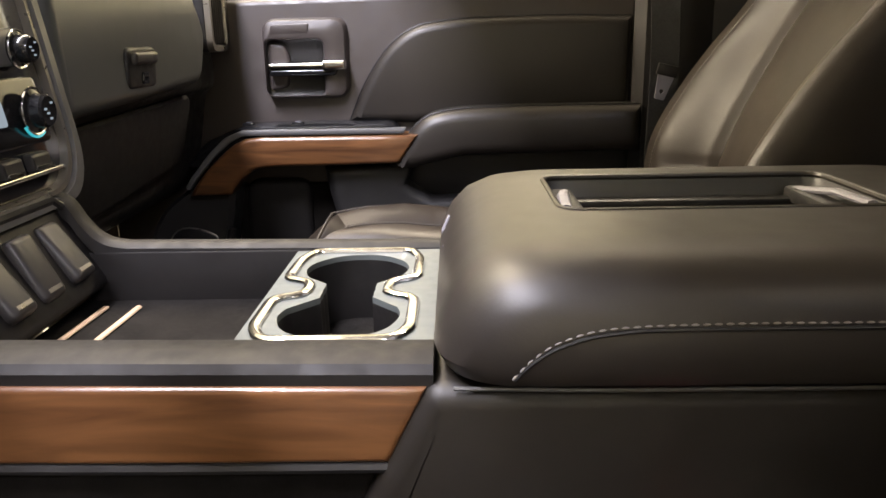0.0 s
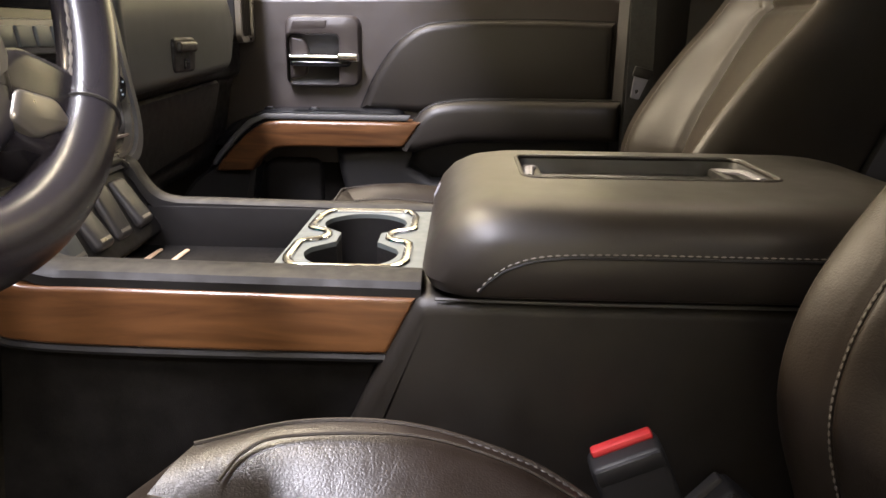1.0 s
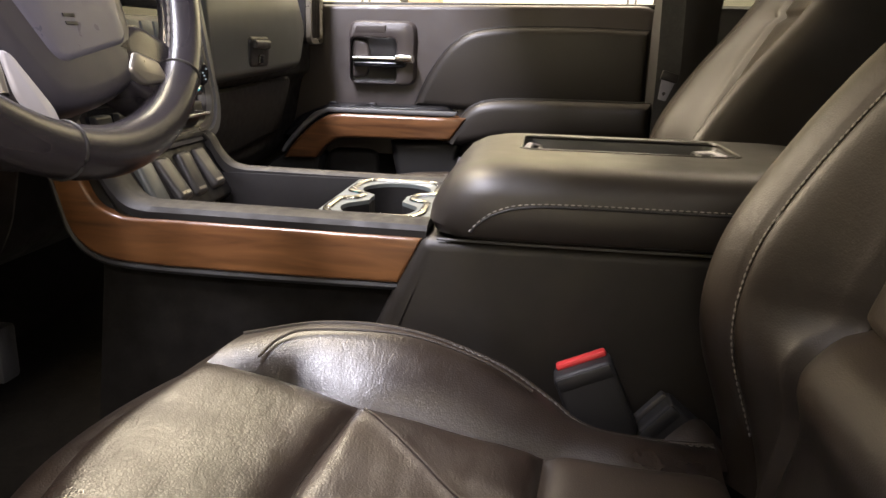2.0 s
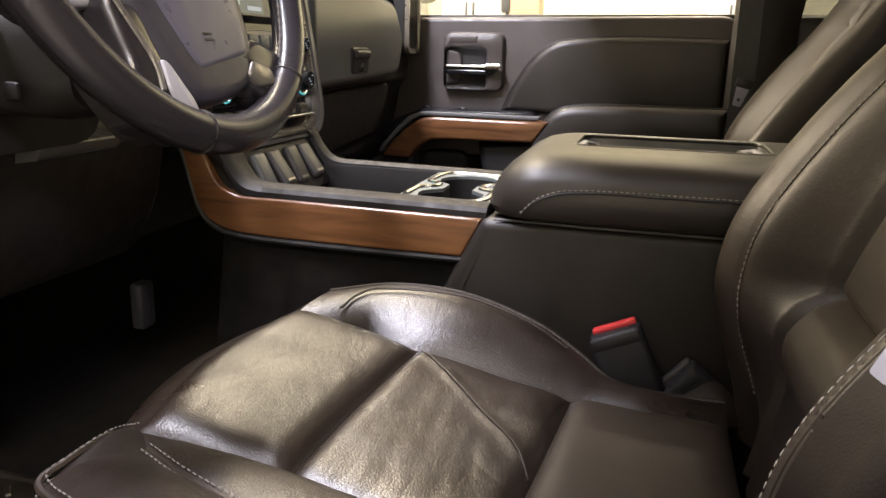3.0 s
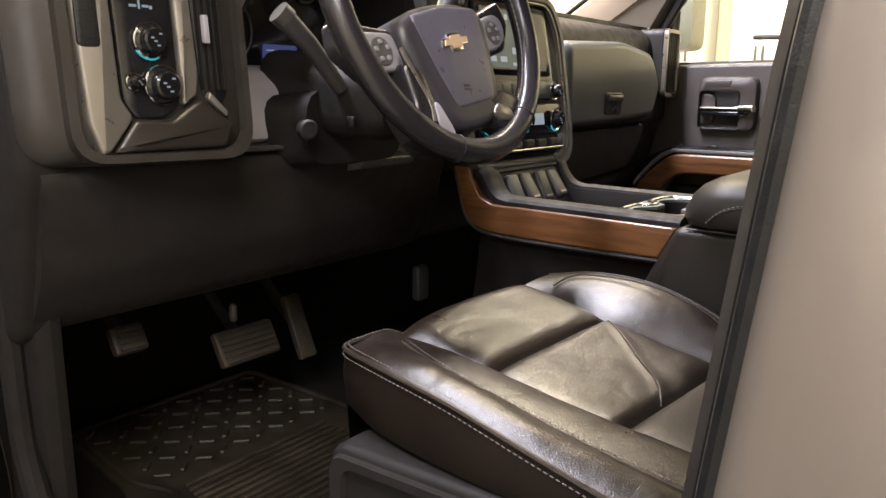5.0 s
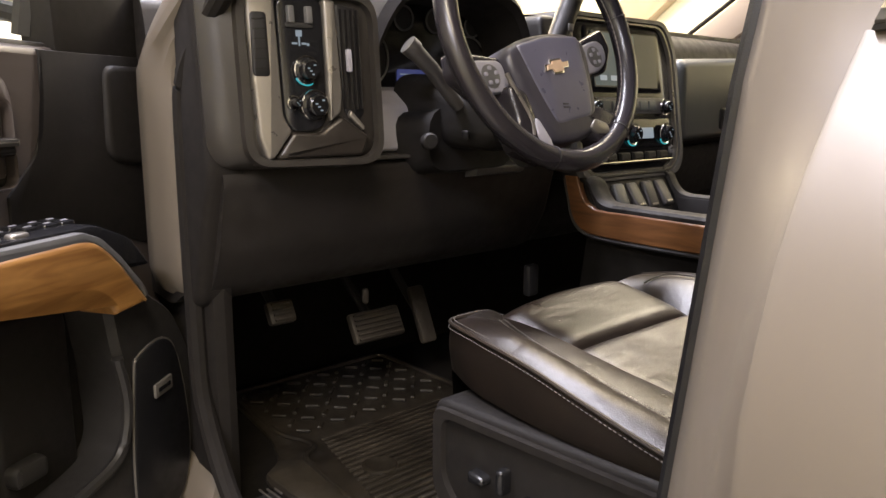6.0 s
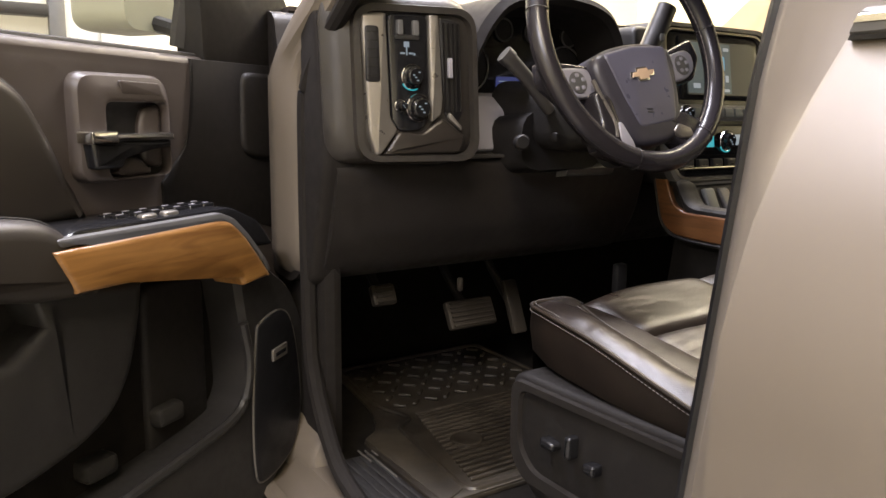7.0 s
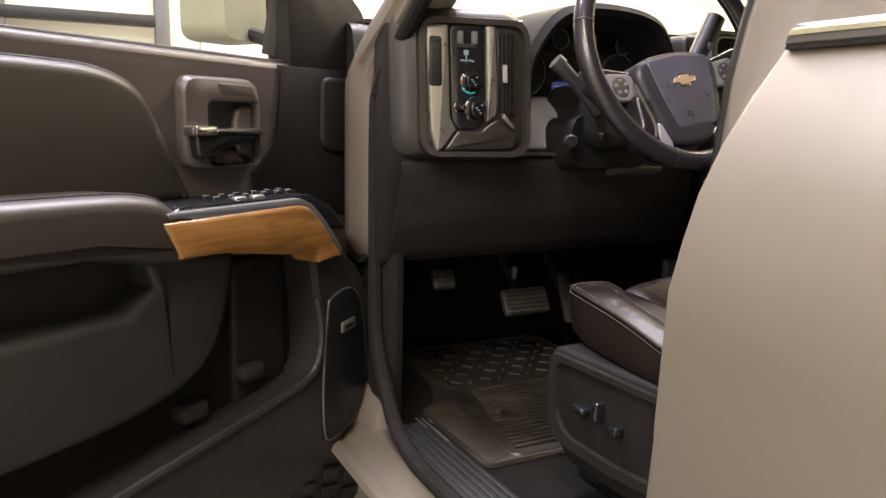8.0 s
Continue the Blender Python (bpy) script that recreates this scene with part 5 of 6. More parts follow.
def gbx(y, z, d):
    return (-0.424 + d - abs(z - 1.19) * 0.06, y, z)


door = round2([(0.80, 1.285), (1.10, 1.298), (1.27, 1.278), (1.315, 1.20), (1.29, 1.115), (0.82, 1.098)], 0.03, 5)
part("upper_lid", prism(bmesh.new(), door, gbx, -0.012, 0.024, 0.020, 4), GLOVE, gb)
part("latch_cup", prism(bmesh.new(), rrect(0.985, 1.08, 1.125, 1.178, 0.012, 4), gbx, 0.015, 0.0265, 0.005, 3), PLASTIC, gb)
part("latch", prism(bmesh.new(), rrect(0.995, 1.070, 1.156, 1.172, 0.005, 3), gbx, 0.022, 0.034, 0.005, 3), PLASTIC_SOFT, gb)
part("latch_button", prism(bmesh.new(), rrect(1.025, 1.045, 1.130, 1.146, 0.004, 3), gbx, 0.022, 0.0295, 0.002, 2), GLOSS, gb)
lower = round2([(0.80, 1.085), (1.30, 1.10), (1.30, 0.98), (0.80, 0.945)], 0.025, 4)
part("lower_lid", prism(bmesh.new(), lower, lambda y, z, d: (-0.445 + d + (z - 1.09) * 0.22, y, z), -0.02, 0.014, 0.012, 3), PLASTIC_DARK, gb)
pv = thing("passenger_vent", (-0.40, 1.37, 1.1), "dash end air vent with a bright rim", "air vent")
po, pi = rrect(1.325, 1.425, 1.165, 1.345, 0.02, 4), rrect(1.338, 1.412, 1.178, 1.332, 0.014, 4)
part("vent_body", prism(bmesh.new(), po, YZ, -0.5, -0.405, 0.006), PLASTIC, pv)
part("vent_rim", offset_ring(bmesh.new(), po, pi, YZ, -0.405, -0.395), SATIN, pv, "satin silver rim")
for k in range(6):
    y = 1.343 + k * 0.012
    part("vent_vane", boxes((-0.41, -0.398, y, y + 0.002, 1.18, 1.33), r=0), PLASTIC_SOFT, pv)

# ---- centre console ----
con = thing("centre_console", (0.0, MID, FLOOR_Z), "black centre console with wood veneer sides and cup holders", "console")
CY0, CY1 = 0.410, 0.712


def both(f):
    for s in (0, 1):
        f(lambda y: y if s == 0 else CY0 + CY1 - y)


# base below the veneer
part("base", prism(bmesh.new(), [(-0.40, 0.60), (-0.36, 0.93), (-0.02, 0.93), (0.05, 0.60)], XZ, 0.425, 0.697, 0.01), CARPET, con)


def veneer(sy):
    outl = smooth([(-0.004, 0.985), (-0.10, 0.986), (-0.26, 0.988), (-0.31, 0.988), (-0.334, 0.991), (-0.355, 1.003), (-0.367, 1.026), (-0.376, 1.050)], 4)
    back = smooth([(-0.408, 1.050), (-0.396, 1.005), (-0.386, 0.972), (-0.366, 0.950), (-0.325, 0.939), (-0.2, 0.936), (-0.028, 0.936)], 4)
    poly = [(p.x, p.y) for p in outl] + [(p.x, p.y) for p in back]
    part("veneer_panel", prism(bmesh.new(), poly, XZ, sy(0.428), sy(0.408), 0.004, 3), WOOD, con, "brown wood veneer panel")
    part("lower_strip", rod([(p.x, sy(0.412), p.y - 0.004) for p in back], 0.0042, 8), PLASTIC, con)
    rim = smooth([(0.0, 0.990), (-0.26, 0.993), (-0.305, 0.994), (-0.326, 1.001), (-0.341, 1.018), (-0.352, 1.036), (-0.372, 1.046)], 5)
    rings = []
    for p in rim:
        rings.append([(p.x, sy(y), p.y + dz) for y, dz in ((0.412, -0.006), (0.4125, 0.002), (0.417, 0.007), (0.430, 0.010), (0.452, 0.008), (0.466, 0.002), (0.470, -0.012), (0.43, -0.012))] if sy(0) == 0 else
                     [(p.x, sy(y), p.y + dz) for y, dz in ((0.408, -0.006), (0.409, 0.002), (0.413, 0.006), (0.420, 0.007), (0.427, 0.006), (0.432, 0.002), (0.434, -0.012), (0.42, -0.012))])
    part("rim", loft(rings), PLASTIC_DARK, con, "satin black rim")


both(veneer)
# trough, its near-black colours standing in for the dash's shade
part("trough_floor", boxes((-0.345, -0.125, 0.455, 0.692, 0.932, 0.944), r=0.002), CARPET, con)
part("trough_wall", boxes((-0.34, -0.12, 0.455, 0.465, 0.90, 0.985), r=0.002), PLASTIC_DARK, con)
part("trough_wall", boxes((-0.34, -0.12, 0.688, 0.70, 0.90, 0.992), r=0.002), PLASTIC_DARK, con)
part("trough_wall", boxes((-0.138, -0.128, 0.46, 0.695, 0.90, 0.978), r=0.002), PLASTIC_DARK, con)
# light reflected on the floor's ridges, built as two pale strips
for x in (-0.317, -0.286):
    part("reflection_strip", rod([(x - 0.002, 0.50, 0.9455), (x + 0.003, 0.665, 0.9455)], 0.0032, 8, flat=0.5), BUFF, con, "pale strip for light reflected off the tray floor")
part("tray_plate", boxes((-0.190, -0.142, 0.474, 0.486, 0.968, 0.976), r=0.003), PLASTIC_LIGHT, con)
# switch panel, sloping up towards the dash
m = Matrix.Translation((-0.344, 0.562, 1.000)) @ Matrix.Rotation(radians(60), 4, "Y")
part("switch_panel", boxes((-0.046, 0.046, -0.142, 0.138, -0.02, 0.004), r=0.008, m=m), PLASTIC_DARK, con, "black switch panel")
part("panel_rim", rod([m @ Vector(p) for p in ((0.030, -0.140, 0.006), (-0.036, -0.138, 0.007), (-0.047, -0.122, 0.008), (-0.048, 0.0, 0.008), (-0.047, 0.118, 0.008), (-0.034, 0.136, 0.007), (0.030, 0.138, 0.006))], 0.0055, 8), PLASTIC, con)
part("blank_switch", boxes((-0.032, 0.034, -0.128, -0.088, -0.004, 0.008), r=0.005, seg=3, m=m), PEARL, con, "flat grey blank switch")
for k in range(4):
    y = -0.058 + k * 0.050
    tilt = m @ Matrix.Rotation(radians(-5 if k % 2 else 4), 4, "Y")
    rs = part("rocker_switch", boxes((-0.030, 0.030, y - 0.017, y + 0.017, -0.004, 0.0115), r=0.006, seg=3, m=tilt), GLOVE if k == 0 else PLASTIC_SOFT, con)
    part("switch_mark", boxes((0.020, 0.0235, y - 0.010, y + 0.010, 0.0110, 0.0122), r=0, m=tilt), SATIN, rs)
# cup plate with a dogbone opening
CC = Vector((-0.071, 0.573))


def inside(p):
    q = p - CC
    return min((q - Vector((0, 0.056))).length, (q - Vector((0, -0.058))).length) < 0.0445 or (abs(q.x) < 0.021 and abs(q.y) < 0.05)


def edge(a, grow=0.0):
    d = Vector((math.cos(a), math.sin(a)))
    r = 0.002
    while inside(CC + d * (r + 0.001)):
        r += 0.001
    return CC + d * (r + grow)


angles = np.linspace(0, math.tau, 96, False)
hole = [edge(a) for a in angles]


def plate_edge(a):
    c, s = math.cos(a), math.sin(a)
    t = min((0.070 if c > 0 else 0.064) / max(1e-6, abs(c)), (0.128 if s > 0 else 0.110) / max(1e-6, abs(s)))
    return CC + Vector((c, s)) * t


rim_pts = [plate_edge(a) for a in angles]
rings = [[(p.x, p.y, 0.975) for p in rim_pts], [(p.x, p.y, 0.991) for p in rim_pts], [(p.x, p.y, 0.991) for p in hole], [(p.x, p.y, 0.984) for p in hole]]
part("cup_plate", loft(rings, caps=False), PEARL, con, "pearl grey cup holder plate")
# well coloured darker to paint the shade inside it
part("cup_well", loft([[(p.x, p.y, 0.986) for p in hole], [(CC.x + (p.x - CC.x) * 0.96, CC.y + (p.y - CC.y) * 0.97, 0.91) for p in hole]], caps=False), PLASTIC_DARK, con)
part("cup_bottom", boxes((-0.13, -0.01, 0.47, 0.70, 0.895, 0.912), r=0.002), RUBBER, con)
ch = round2([(-0.116, 0.694), (-0.026, 0.694), (-0.018, 0.668), (-0.018, 0.612), (-0.040, 0.602), (-0.040, 0.572), (-0.018, 0.562), (-0.018, 0.500), (-0.028, 0.480), (-0.116, 0.480), (-0.127, 0.502), (-0.127, 0.562), (-0.104, 0.572), (-0.104, 0.602), (-0.126, 0.612), (-0.125, 0.668)], 0.010, 4)
part("chrome_ring", rod([(x, y - 0.012, 0.992) for x, y in ch], 0.0046, 10, True, flat=0.7), CHROME, con, "polished chrome ring round the cup holders")
# storage box with soft sides
side = round2([(-0.004, 0.988), (0.47, 0.988), (0.47, 0.60), (-0.15, 0.60), (-0.10, 0.78), (-0.036, 0.925)], 0.01, 3)
part("storage_box", prism(prism(bmesh.new(), side, XZ, 0.56, 0.402, 0.014, 4), side, XZ, 0.56, 0.722, 0.014, 4), BOX_VINYL, con, "black vinyl storage box")
# grey rod that draws the highlight along the gap below the lid
part("box_highlight", rod([(0.012, 0.4035, 0.9875), (0.10, 0.4010, 0.9868), (0.46, 0.4010, 0.9868)], 0.0014, 6), PLASTIC_GREY, con, "thin pale highlight drawn under the lid")
part("hinge_gap", boxes((-0.004, 0.004, 0.415, 0.71, 0.93, 0.985), r=0.001), PLASTIC, con)

lid = thing("armrest_lid", (0.2, MID, 0.988), "padded black vinyl armrest lid with a tray on top", "armrest")
TRAY = (0.088, 0.326, 0.520, 0.650)


def lid_ring(z, fx, s, r):
    return [Vector((x, y, z)) for x, y in rrect(0.000 + fx, 0.462 - s, 0.386 + s, 0.738 - s, r, 8)]


rows = [(0.990, 0.018, 0.016, 0.045), (0.994, 0.006, 0.006, 0.05), (1.004, 0.0, 0.001, 0.055), (1.018, 0.002, 0.0, 0.058), (1.036, 0.010, 0.001, 0.06), (1.050, 0.022, 0.008, 0.06), (1.059, 0.038, 0.022, 0.055), (1.0635, 0.054, 0.040, 0.05), (1.065, 0.075, 0.070, 0.04)]
rings = [lid_ring(*r) for r in rows]
inner = [Vector((x, y, 1.0655)) for x, y in rrect(*TRAY, 0.018, 8)]
low = [Vector((TRAY[0] + 0.006 + (p.x - TRAY[0]) * 0.95, 0.590 + (p.y - 0.590) * 0.92, 1.040)) for p in inner]
part("lid_pad", loft(rings + [inner, [p + Vector((0, 0, -0.004)) for p in inner]], caps=False), LEATHER_LID, lid)
part("lid_base", loft([lid_ring(0.986, 0.02, 0.018, 0.045), lid_ring(0.991, 0.018, 0.016, 0.045)]), PLASTIC, lid)
part("tray", loft([[p + Vector((0, 0, 0.0006)) for p in inner], low], caps=False), PLASTIC_GREY, lid)
bm = bmesh.new()
bm.faces.new([bm.verts.new(p) for p in low])
part("tray_floor", bm, PLASTIC, lid)
part("tray_rim", rod([p + Vector((0, 0, -0.001)) for p in inner], 0.0026, 8, True), LEATHER_LID, lid)
for x, tip in ((0.094, 0.012), (0.312, -0.012)):
    part("tray_end", rod([(x, 0.536, 1.063), (x + tip * 0.3, 0.58, 1.063), (x + tip, 0.632, 1.055)], 0.0048, 8, flat=0.6), PLASTIC_LIGHT, lid, "pale tray end strip")
    part("tray_ramp", boxes((min(x, x + tip * 1.6), max(x, x + tip * 1.6), 0.532, 0.642, 1.044, 1.057), r=0.004), PLASTIC, lid)
part("tray_rail", boxes((0.11, 0.30, 0.624, 0.642, 1.041, 1.049), r=0.003), PLASTIC, lid)
bm = bmesh.new()
stitches(bm, smooth([(0.046, 0.3866, 1.002), (0.056, 0.3858, 1.013), (0.072, 0.3855, 1.0235), (0.10, 0.3856, 1.0305), (0.16, 0.3857, 1.0325), (0.25, 0.3857, 1.0325), (0.44, 0.3857, 1.0325)], 8), 0.0062, 0.0042, 0.0008)
part("stitching", bm, THREAD, lid, "pale grey stitching")
part("lid_seam", rod(smooth([(0.046, 0.3875, 0.9995), (0.056, 0.3862, 1.0105), (0.072, 0.3858, 1.0205), (0.10, 0.3858, 1.0275), (0.16, 0.3858, 1.0295), (0.44, 0.3858, 1.0295)], 8), 0.0013, 6), PLASTIC, lid)
part("latch", boxes((0.010, 0.045, 0.62, 0.70, 1.022, 1.036), r=0.005, m=Matrix.Identity(4)), GLOSS, lid)
part("latch_edge", rod([(0.010, 0.640, 1.034), (0.0045, 0.640, 1.022), (0.003, 0.640, 1.004), (0.003, 0.605, 1.001), (0.0035, 0.585, 1.004), (0.006, 0.585, 1.022), (0.012, 0.585, 1.034)], 0.0028, 8), PLASTIC_LIGHT, lid, "silver edge of the latch loop")

# ---- front seats ----
def front_seat(place, name, label, rake=0.0, shine=LEATHER):
    """A seat drawn for the driver's side: place(x, y, z) sets it down. y = -0.15 is the door side, 0.345 the console side."""
    s = thing(name, place(0.1, 0.1, FLOOR_Z), label, "car seat", "front seats")

    def P(*pts):
        return [Vector(p) for p in pts]

    def put(pname, bm, mat, lab="", angle=50):
        return part(pname, bm, mat, s, lab, angle, warp=place)

    # border points of the cushion
    fo, fi = (-0.185, 0.006, 0.884), (-0.168, 0.258, 0.902)      # front lip of the middle
    ao, ai = (-0.060, 0.003, 0.862), (-0.030, 0.244, 0.878)      # first cross seam
    do, di = (0.100, -0.022, 0.842), (0.127, 0.252, 0.842)        # second cross seam
    ro, ri = (0.275, -0.040, 0.835), (0.275, 0.252, 0.835)
    lipo, lipi = (-0.232, 0.03, 0.845), (-0.232, 0.25, 0.845)
    bm = bmesh.new()
    pillow(bm, P(fo, (-0.12, 0.004, 0.875), ao), P(fi, (-0.10, 0.256, 0.890), ai), P(fo, (-0.198, 0.13, 0.893), fi), P(ao, (-0.050, 0.12, 0.868), ai), 0.014, 60, 60, 10, wrinkle=0.0006)
    pillow(bm, P(lipo, (-0.215, 0.018, 0.868), fo), P(lipi, (-0.205, 0.256, 0.878), fi), P(lipo, (-0.245, 0.13, 0.845), lipi), P(fo, (-0.198, 0.13, 0.893), fi), 0.006, 22, 8, 4, Vector((-0.6, 0, 0.8)))
    pillow(bm, P((-0.222, 0.03, 0.70), (-0.232, 0.03, 0.78), lipo), P((-0.222, 0.25, 0.70), (-0.232, 0.25, 0.78), lipi), P((-0.222, 0.03, 0.70), (-0.225, 0.25, 0.70)), P(lipo, (-0.245, 0.13, 0.845), lipi), 0.0, 22, 6, 4)
    put("front_panel", bm, shine, "creased black leather front panel")
    bm = bmesh.new()
    pillow(bm, P(ao, (0.02, -0.010, 0.850), do), P(ai, (0.05, 0.250, 0.858), di), P(ao, (-0.050, 0.12, 0.868), ai), P(do, (0.115, 0.125, 0.842), di), 0.014, 80, 80, 12, wrinkle=0.0010)
    arc = [Vector(p) for p in ((-0.022, 0.232, 0.886), (0.015, 0.200, 0.884), (0.055, 0.160, 0.8765), (0.09, 0.125, 0.869), (0.112, 0.085, 0.860))]
    for v in bm.verts:
        best = min((v.co - p).xy.length for p in smooth(arc, 10))
        v.co.z += 0.0012 * math.exp(-(best / 0.007) ** 2)
    crest = []
    for p in smooth(arc, 10):
        near = min(bm.verts, key=lambda v: (v.co - p).xy.length)
        crest.append(Vector((p.x, p.y, near.co.z + 0.0004)))
    put("middle_panel", bm, shine, "perforated black leather middle panel")
    put("arc_seam", rod(crest[::3], 0.0013, 6), shine)
    bm = bmesh.new()
    pillow(bm, P(do, (0.19, -0.034, 0.836), ro), P(di, (0.2, 0.252, 0.836), ri), P(do, (0.115, 0.125, 0.842), di), P(ro, (0.275, 0.125, 0.835), ri), 0.020, 40, 36, 10)
    put("rear_panel", bm, LEATHER)
    # console-side bolster: top and flank
    bo = P(fi, (-0.10, 0.256, 0.890), ai, (0.05, 0.250, 0.858), di, (0.2, 0.252, 0.840), ri)
    bt = P((-0.152, 0.303, 0.912), (-0.08, 0.320, 0.922), (0.0, 0.328, 0.917), (0.08, 0.326, 0.893), (0.130, 0.318, 0.866), (0.165, 0.308, 0.846), (0.22, 0.30, 0.842), (0.275, 0.30, 0.842))
    bb = P((-0.140, 0.325, 0.70), (0.0, 0.348, 0.70), (0.15, 0.345, 0.70), (0.275, 0.335, 0.70))
    bm = bmesh.new()
    pillow(bm, P(fi, (-0.160, 0.282, 0.909), bt[0]), P(ri, (0.275, 0.28, 0.842), bt[-1]), bo, bt, 0.012, 40, 12, 2.5, Vector((0, -0.3, 0.95)), wrinkle=0.0008)
    put("inner_bolster", bm, shine, "black leather side bolster")
    bm = bmesh.new()
    pillow(bm, P(bt[0], (-0.150, 0.328, 0.82), bb[0]), P(bt[-1], (0.275, 0.335, 0.80), bb[-1]), bt, bb, 0.012, 40, 12, 3, Vector((0, 1, 0.2)))
    pillow(bm, P(lipi, (-0.205, 0.256, 0.878), fi), P((-0.165, 0.312, 0.80), (-0.158, 0.312, 0.86), bt[0]), P(lipi, (-0.21, 0.295, 0.82), (-0.165, 0.312, 0.80)), P(fi, (-0.160, 0.282, 0.909), bt[0]), 0.006, 8, 8, 3, Vector((-0.6, 0.3, 0.6)))
    pillow(bm, P((-0.222, 0.25, 0.70), (-0.232, 0.25, 0.78), lipi), P(bb[0], (-0.155, 0.322, 0.75), (-0.165, 0.312, 0.80)), P((-0.222, 0.25, 0.70), (-0.19, 0.30, 0.70), bb[0]), P(lipi, (-0.21, 0.295, 0.82), (-0.165, 0.312, 0.80)), 0.0, 8, 6, 3)
    pillow(bm, P((-0.165, 0.312, 0.80), (-0.150, 0.318, 0.86), bt[0]), P(bb[0], (-0.150, 0.328, 0.82), bt[0]), P((-0.165, 0.312, 0.80), (-0.155, 0.322, 0.75), bb[0]), P(bt[0], bt[0]), 0.0, 6, 6, 3)
    put("inner_flank", bm, LEATHER)
    # door-side bolster: inner roll, top panel, flank
    a1 = P(fo, (-0.12, 0.004, 0.875), ao, (0.02, -0.010, 0.850), do, (0.19, -0.034, 0.838), ro)
    a2 = P((-0.146, -0.034, 0.897), (-0.10, -0.056, 0.897), (-0.05, -0.070, 0.893), (0.02, -0.079, 0.884), (0.10, -0.088, 0.873), (0.19, -0.095, 0.864), (0.275, -0.098, 0.858))
    a3 = P((-0.172, -0.104, 0.904), (-0.10, -0.132, 0.908), (0.0, -0.146, 0.900), (0.10, -0.152, 0.880), (0.19, -0.154, 0.862), (0.275, -0.152, 0.852))
    a4 = P((-0.168, -0.100, 0.835), (-0.10, -0.128, 0.835), (0.0, -0.146, 0.835), (0.10, -0.153, 0.835), (0.275, -0.152, 0.835))
    bm = bmesh.new()
    pillow(bm, P(fo, (-0.166, -0.012, 0.895), a2[0]), P(ro, (0.275, -0.03, 0.858), a2[-1]), a1, a2, 0.006, 40, 10, 3, Vector((0, 0.4, 0.9)), wrinkle=0.001)
    put("outer_roll", bm, shine)
    bm = bmesh.new()
    pillow(bm, P(a2[0], (-0.164, -0.072, 0.907), a3[0]), P(a2[-1], (0.275, -0.125, 0.860), a3[-1]), a2, a3, 0.009, 70, 18, 3, wrinkle=0.0026)
    put("outer_bolster", bm, shine, "shiny creased black leather side bolster")
    bm = bmesh.new()
    pillow(bm, P(a3[0], (-0.175, -0.104, 0.87), a4[0]), P(a3[-1], a4[-1]), a3, a4, 0.003, 44, 6, 3, Vector((0, -1, 0)))
    pillow(bm, P(lipo, (-0.215, 0.018, 0.868), fo), P((-0.19, -0.085, 0.83), (-0.185, -0.095, 0.87), a3[0]), P(lipo, (-0.22, -0.03, 0.835), (-0.19, -0.085, 0.83)), P(fo, (-0.175, -0.04, 0.905), a3[0]), 0.008, 12, 8, 3, Vector((-0.7, -0.2, 0.5)))
    pillow(bm, P((-0.222, 0.03, 0.70), (-0.232, 0.03, 0.78), lipo), P((-0.18, -0.08, 0.70), (-0.186, -0.084, 0.77), (-0.19, -0.085, 0.83)), P((-0.222, 0.03, 0.70), (-0.21, -0.03, 0.70), (-0.18, -0.08, 0.70)), P(lipo, (-0.22, -0.03, 0.835), (-0.19, -0.085, 0.83)), 0.0, 8, 6, 3)
    pillow(bm, P(fo, (-0.166, -0.012, 0.895), a2[0]), P(fo, (-0.175, -0.04, 0.905), a3[0]), P(fo, fo), P(a2[0], (-0.164, -0.072, 0.907), a3[0]), 0.003, 8, 8, 3)
    pillow(bm, P((-0.19, -0.085, 0.83), (-0.185, -0.095, 0.87), a3[0]), P(a4[0], (-0.175, -0.104, 0.87), a3[0]), P((-0.19, -0.085, 0.83), a4[0]), P(a3[0], a3[0]), 0.0, 4, 6, 3)
    put("outer_flank", bm, LEATHER_SHADE)
    # piping and stitching
    a3 = P((-0.187, 0.004, 0.886), (-0.179, -0.035, 0.902), (-0.177, -0.075, 0.9055)) + a3
    put("outer_piping", rod([p + Vector((0, -0.001, 0.001)) for p in smooth(a3, 8)], 0.0026, 6), LEATHER)
    for line, dy, dz in ((a3, 0.006, 0.0035), (a3, -0.0035, -0.005), (a2, -0.005, 0.0032), (a2, 0.005, 0.0022)):
        bm = bmesh.new()
        stitches(bm, [p + Vector((0, dy, dz)) for p in smooth(line, 8)], 0.0062, 0.0044, 0.0008)
        put("seam_thread", bm, THREAD_DULL, "dull grey stitching")
    put("roll_piping", rod([p + Vector((0, 0.0, 0.0006)) for p in smooth(a2, 8)], 0.0022, 6), LEATHER)
    bm = bmesh.new()
    stitches(bm, [p + Vector((0, -0.008, 0.003)) for p in smooth(bt, 8)][20:], 0.0062, 0.0042, 0.0007)
    put("inner_thread", bm, THREAD_DULL, "dull grey stitching")
    loop = [Vector(p) for p in ((-0.124, 0.266, 0.9075), (-0.112, 0.286, 0.9175), (-0.085, 0.298, 0.9235), (0.0, 0.306, 0.9220), (0.07, 0.305, 0.9025), (0.115, 0.300, 0.880))]
    put("bolster_seam", rod([p + Vector((0, 0, 0.0002)) for p in smooth(loop, 6)], 0.0014, 6), LEATHER)
    put("inner_piping", rod([p + Vector((0, 0, 0.0004)) for p in smooth(bt, 8)], 0.0018, 6), LEATHER)
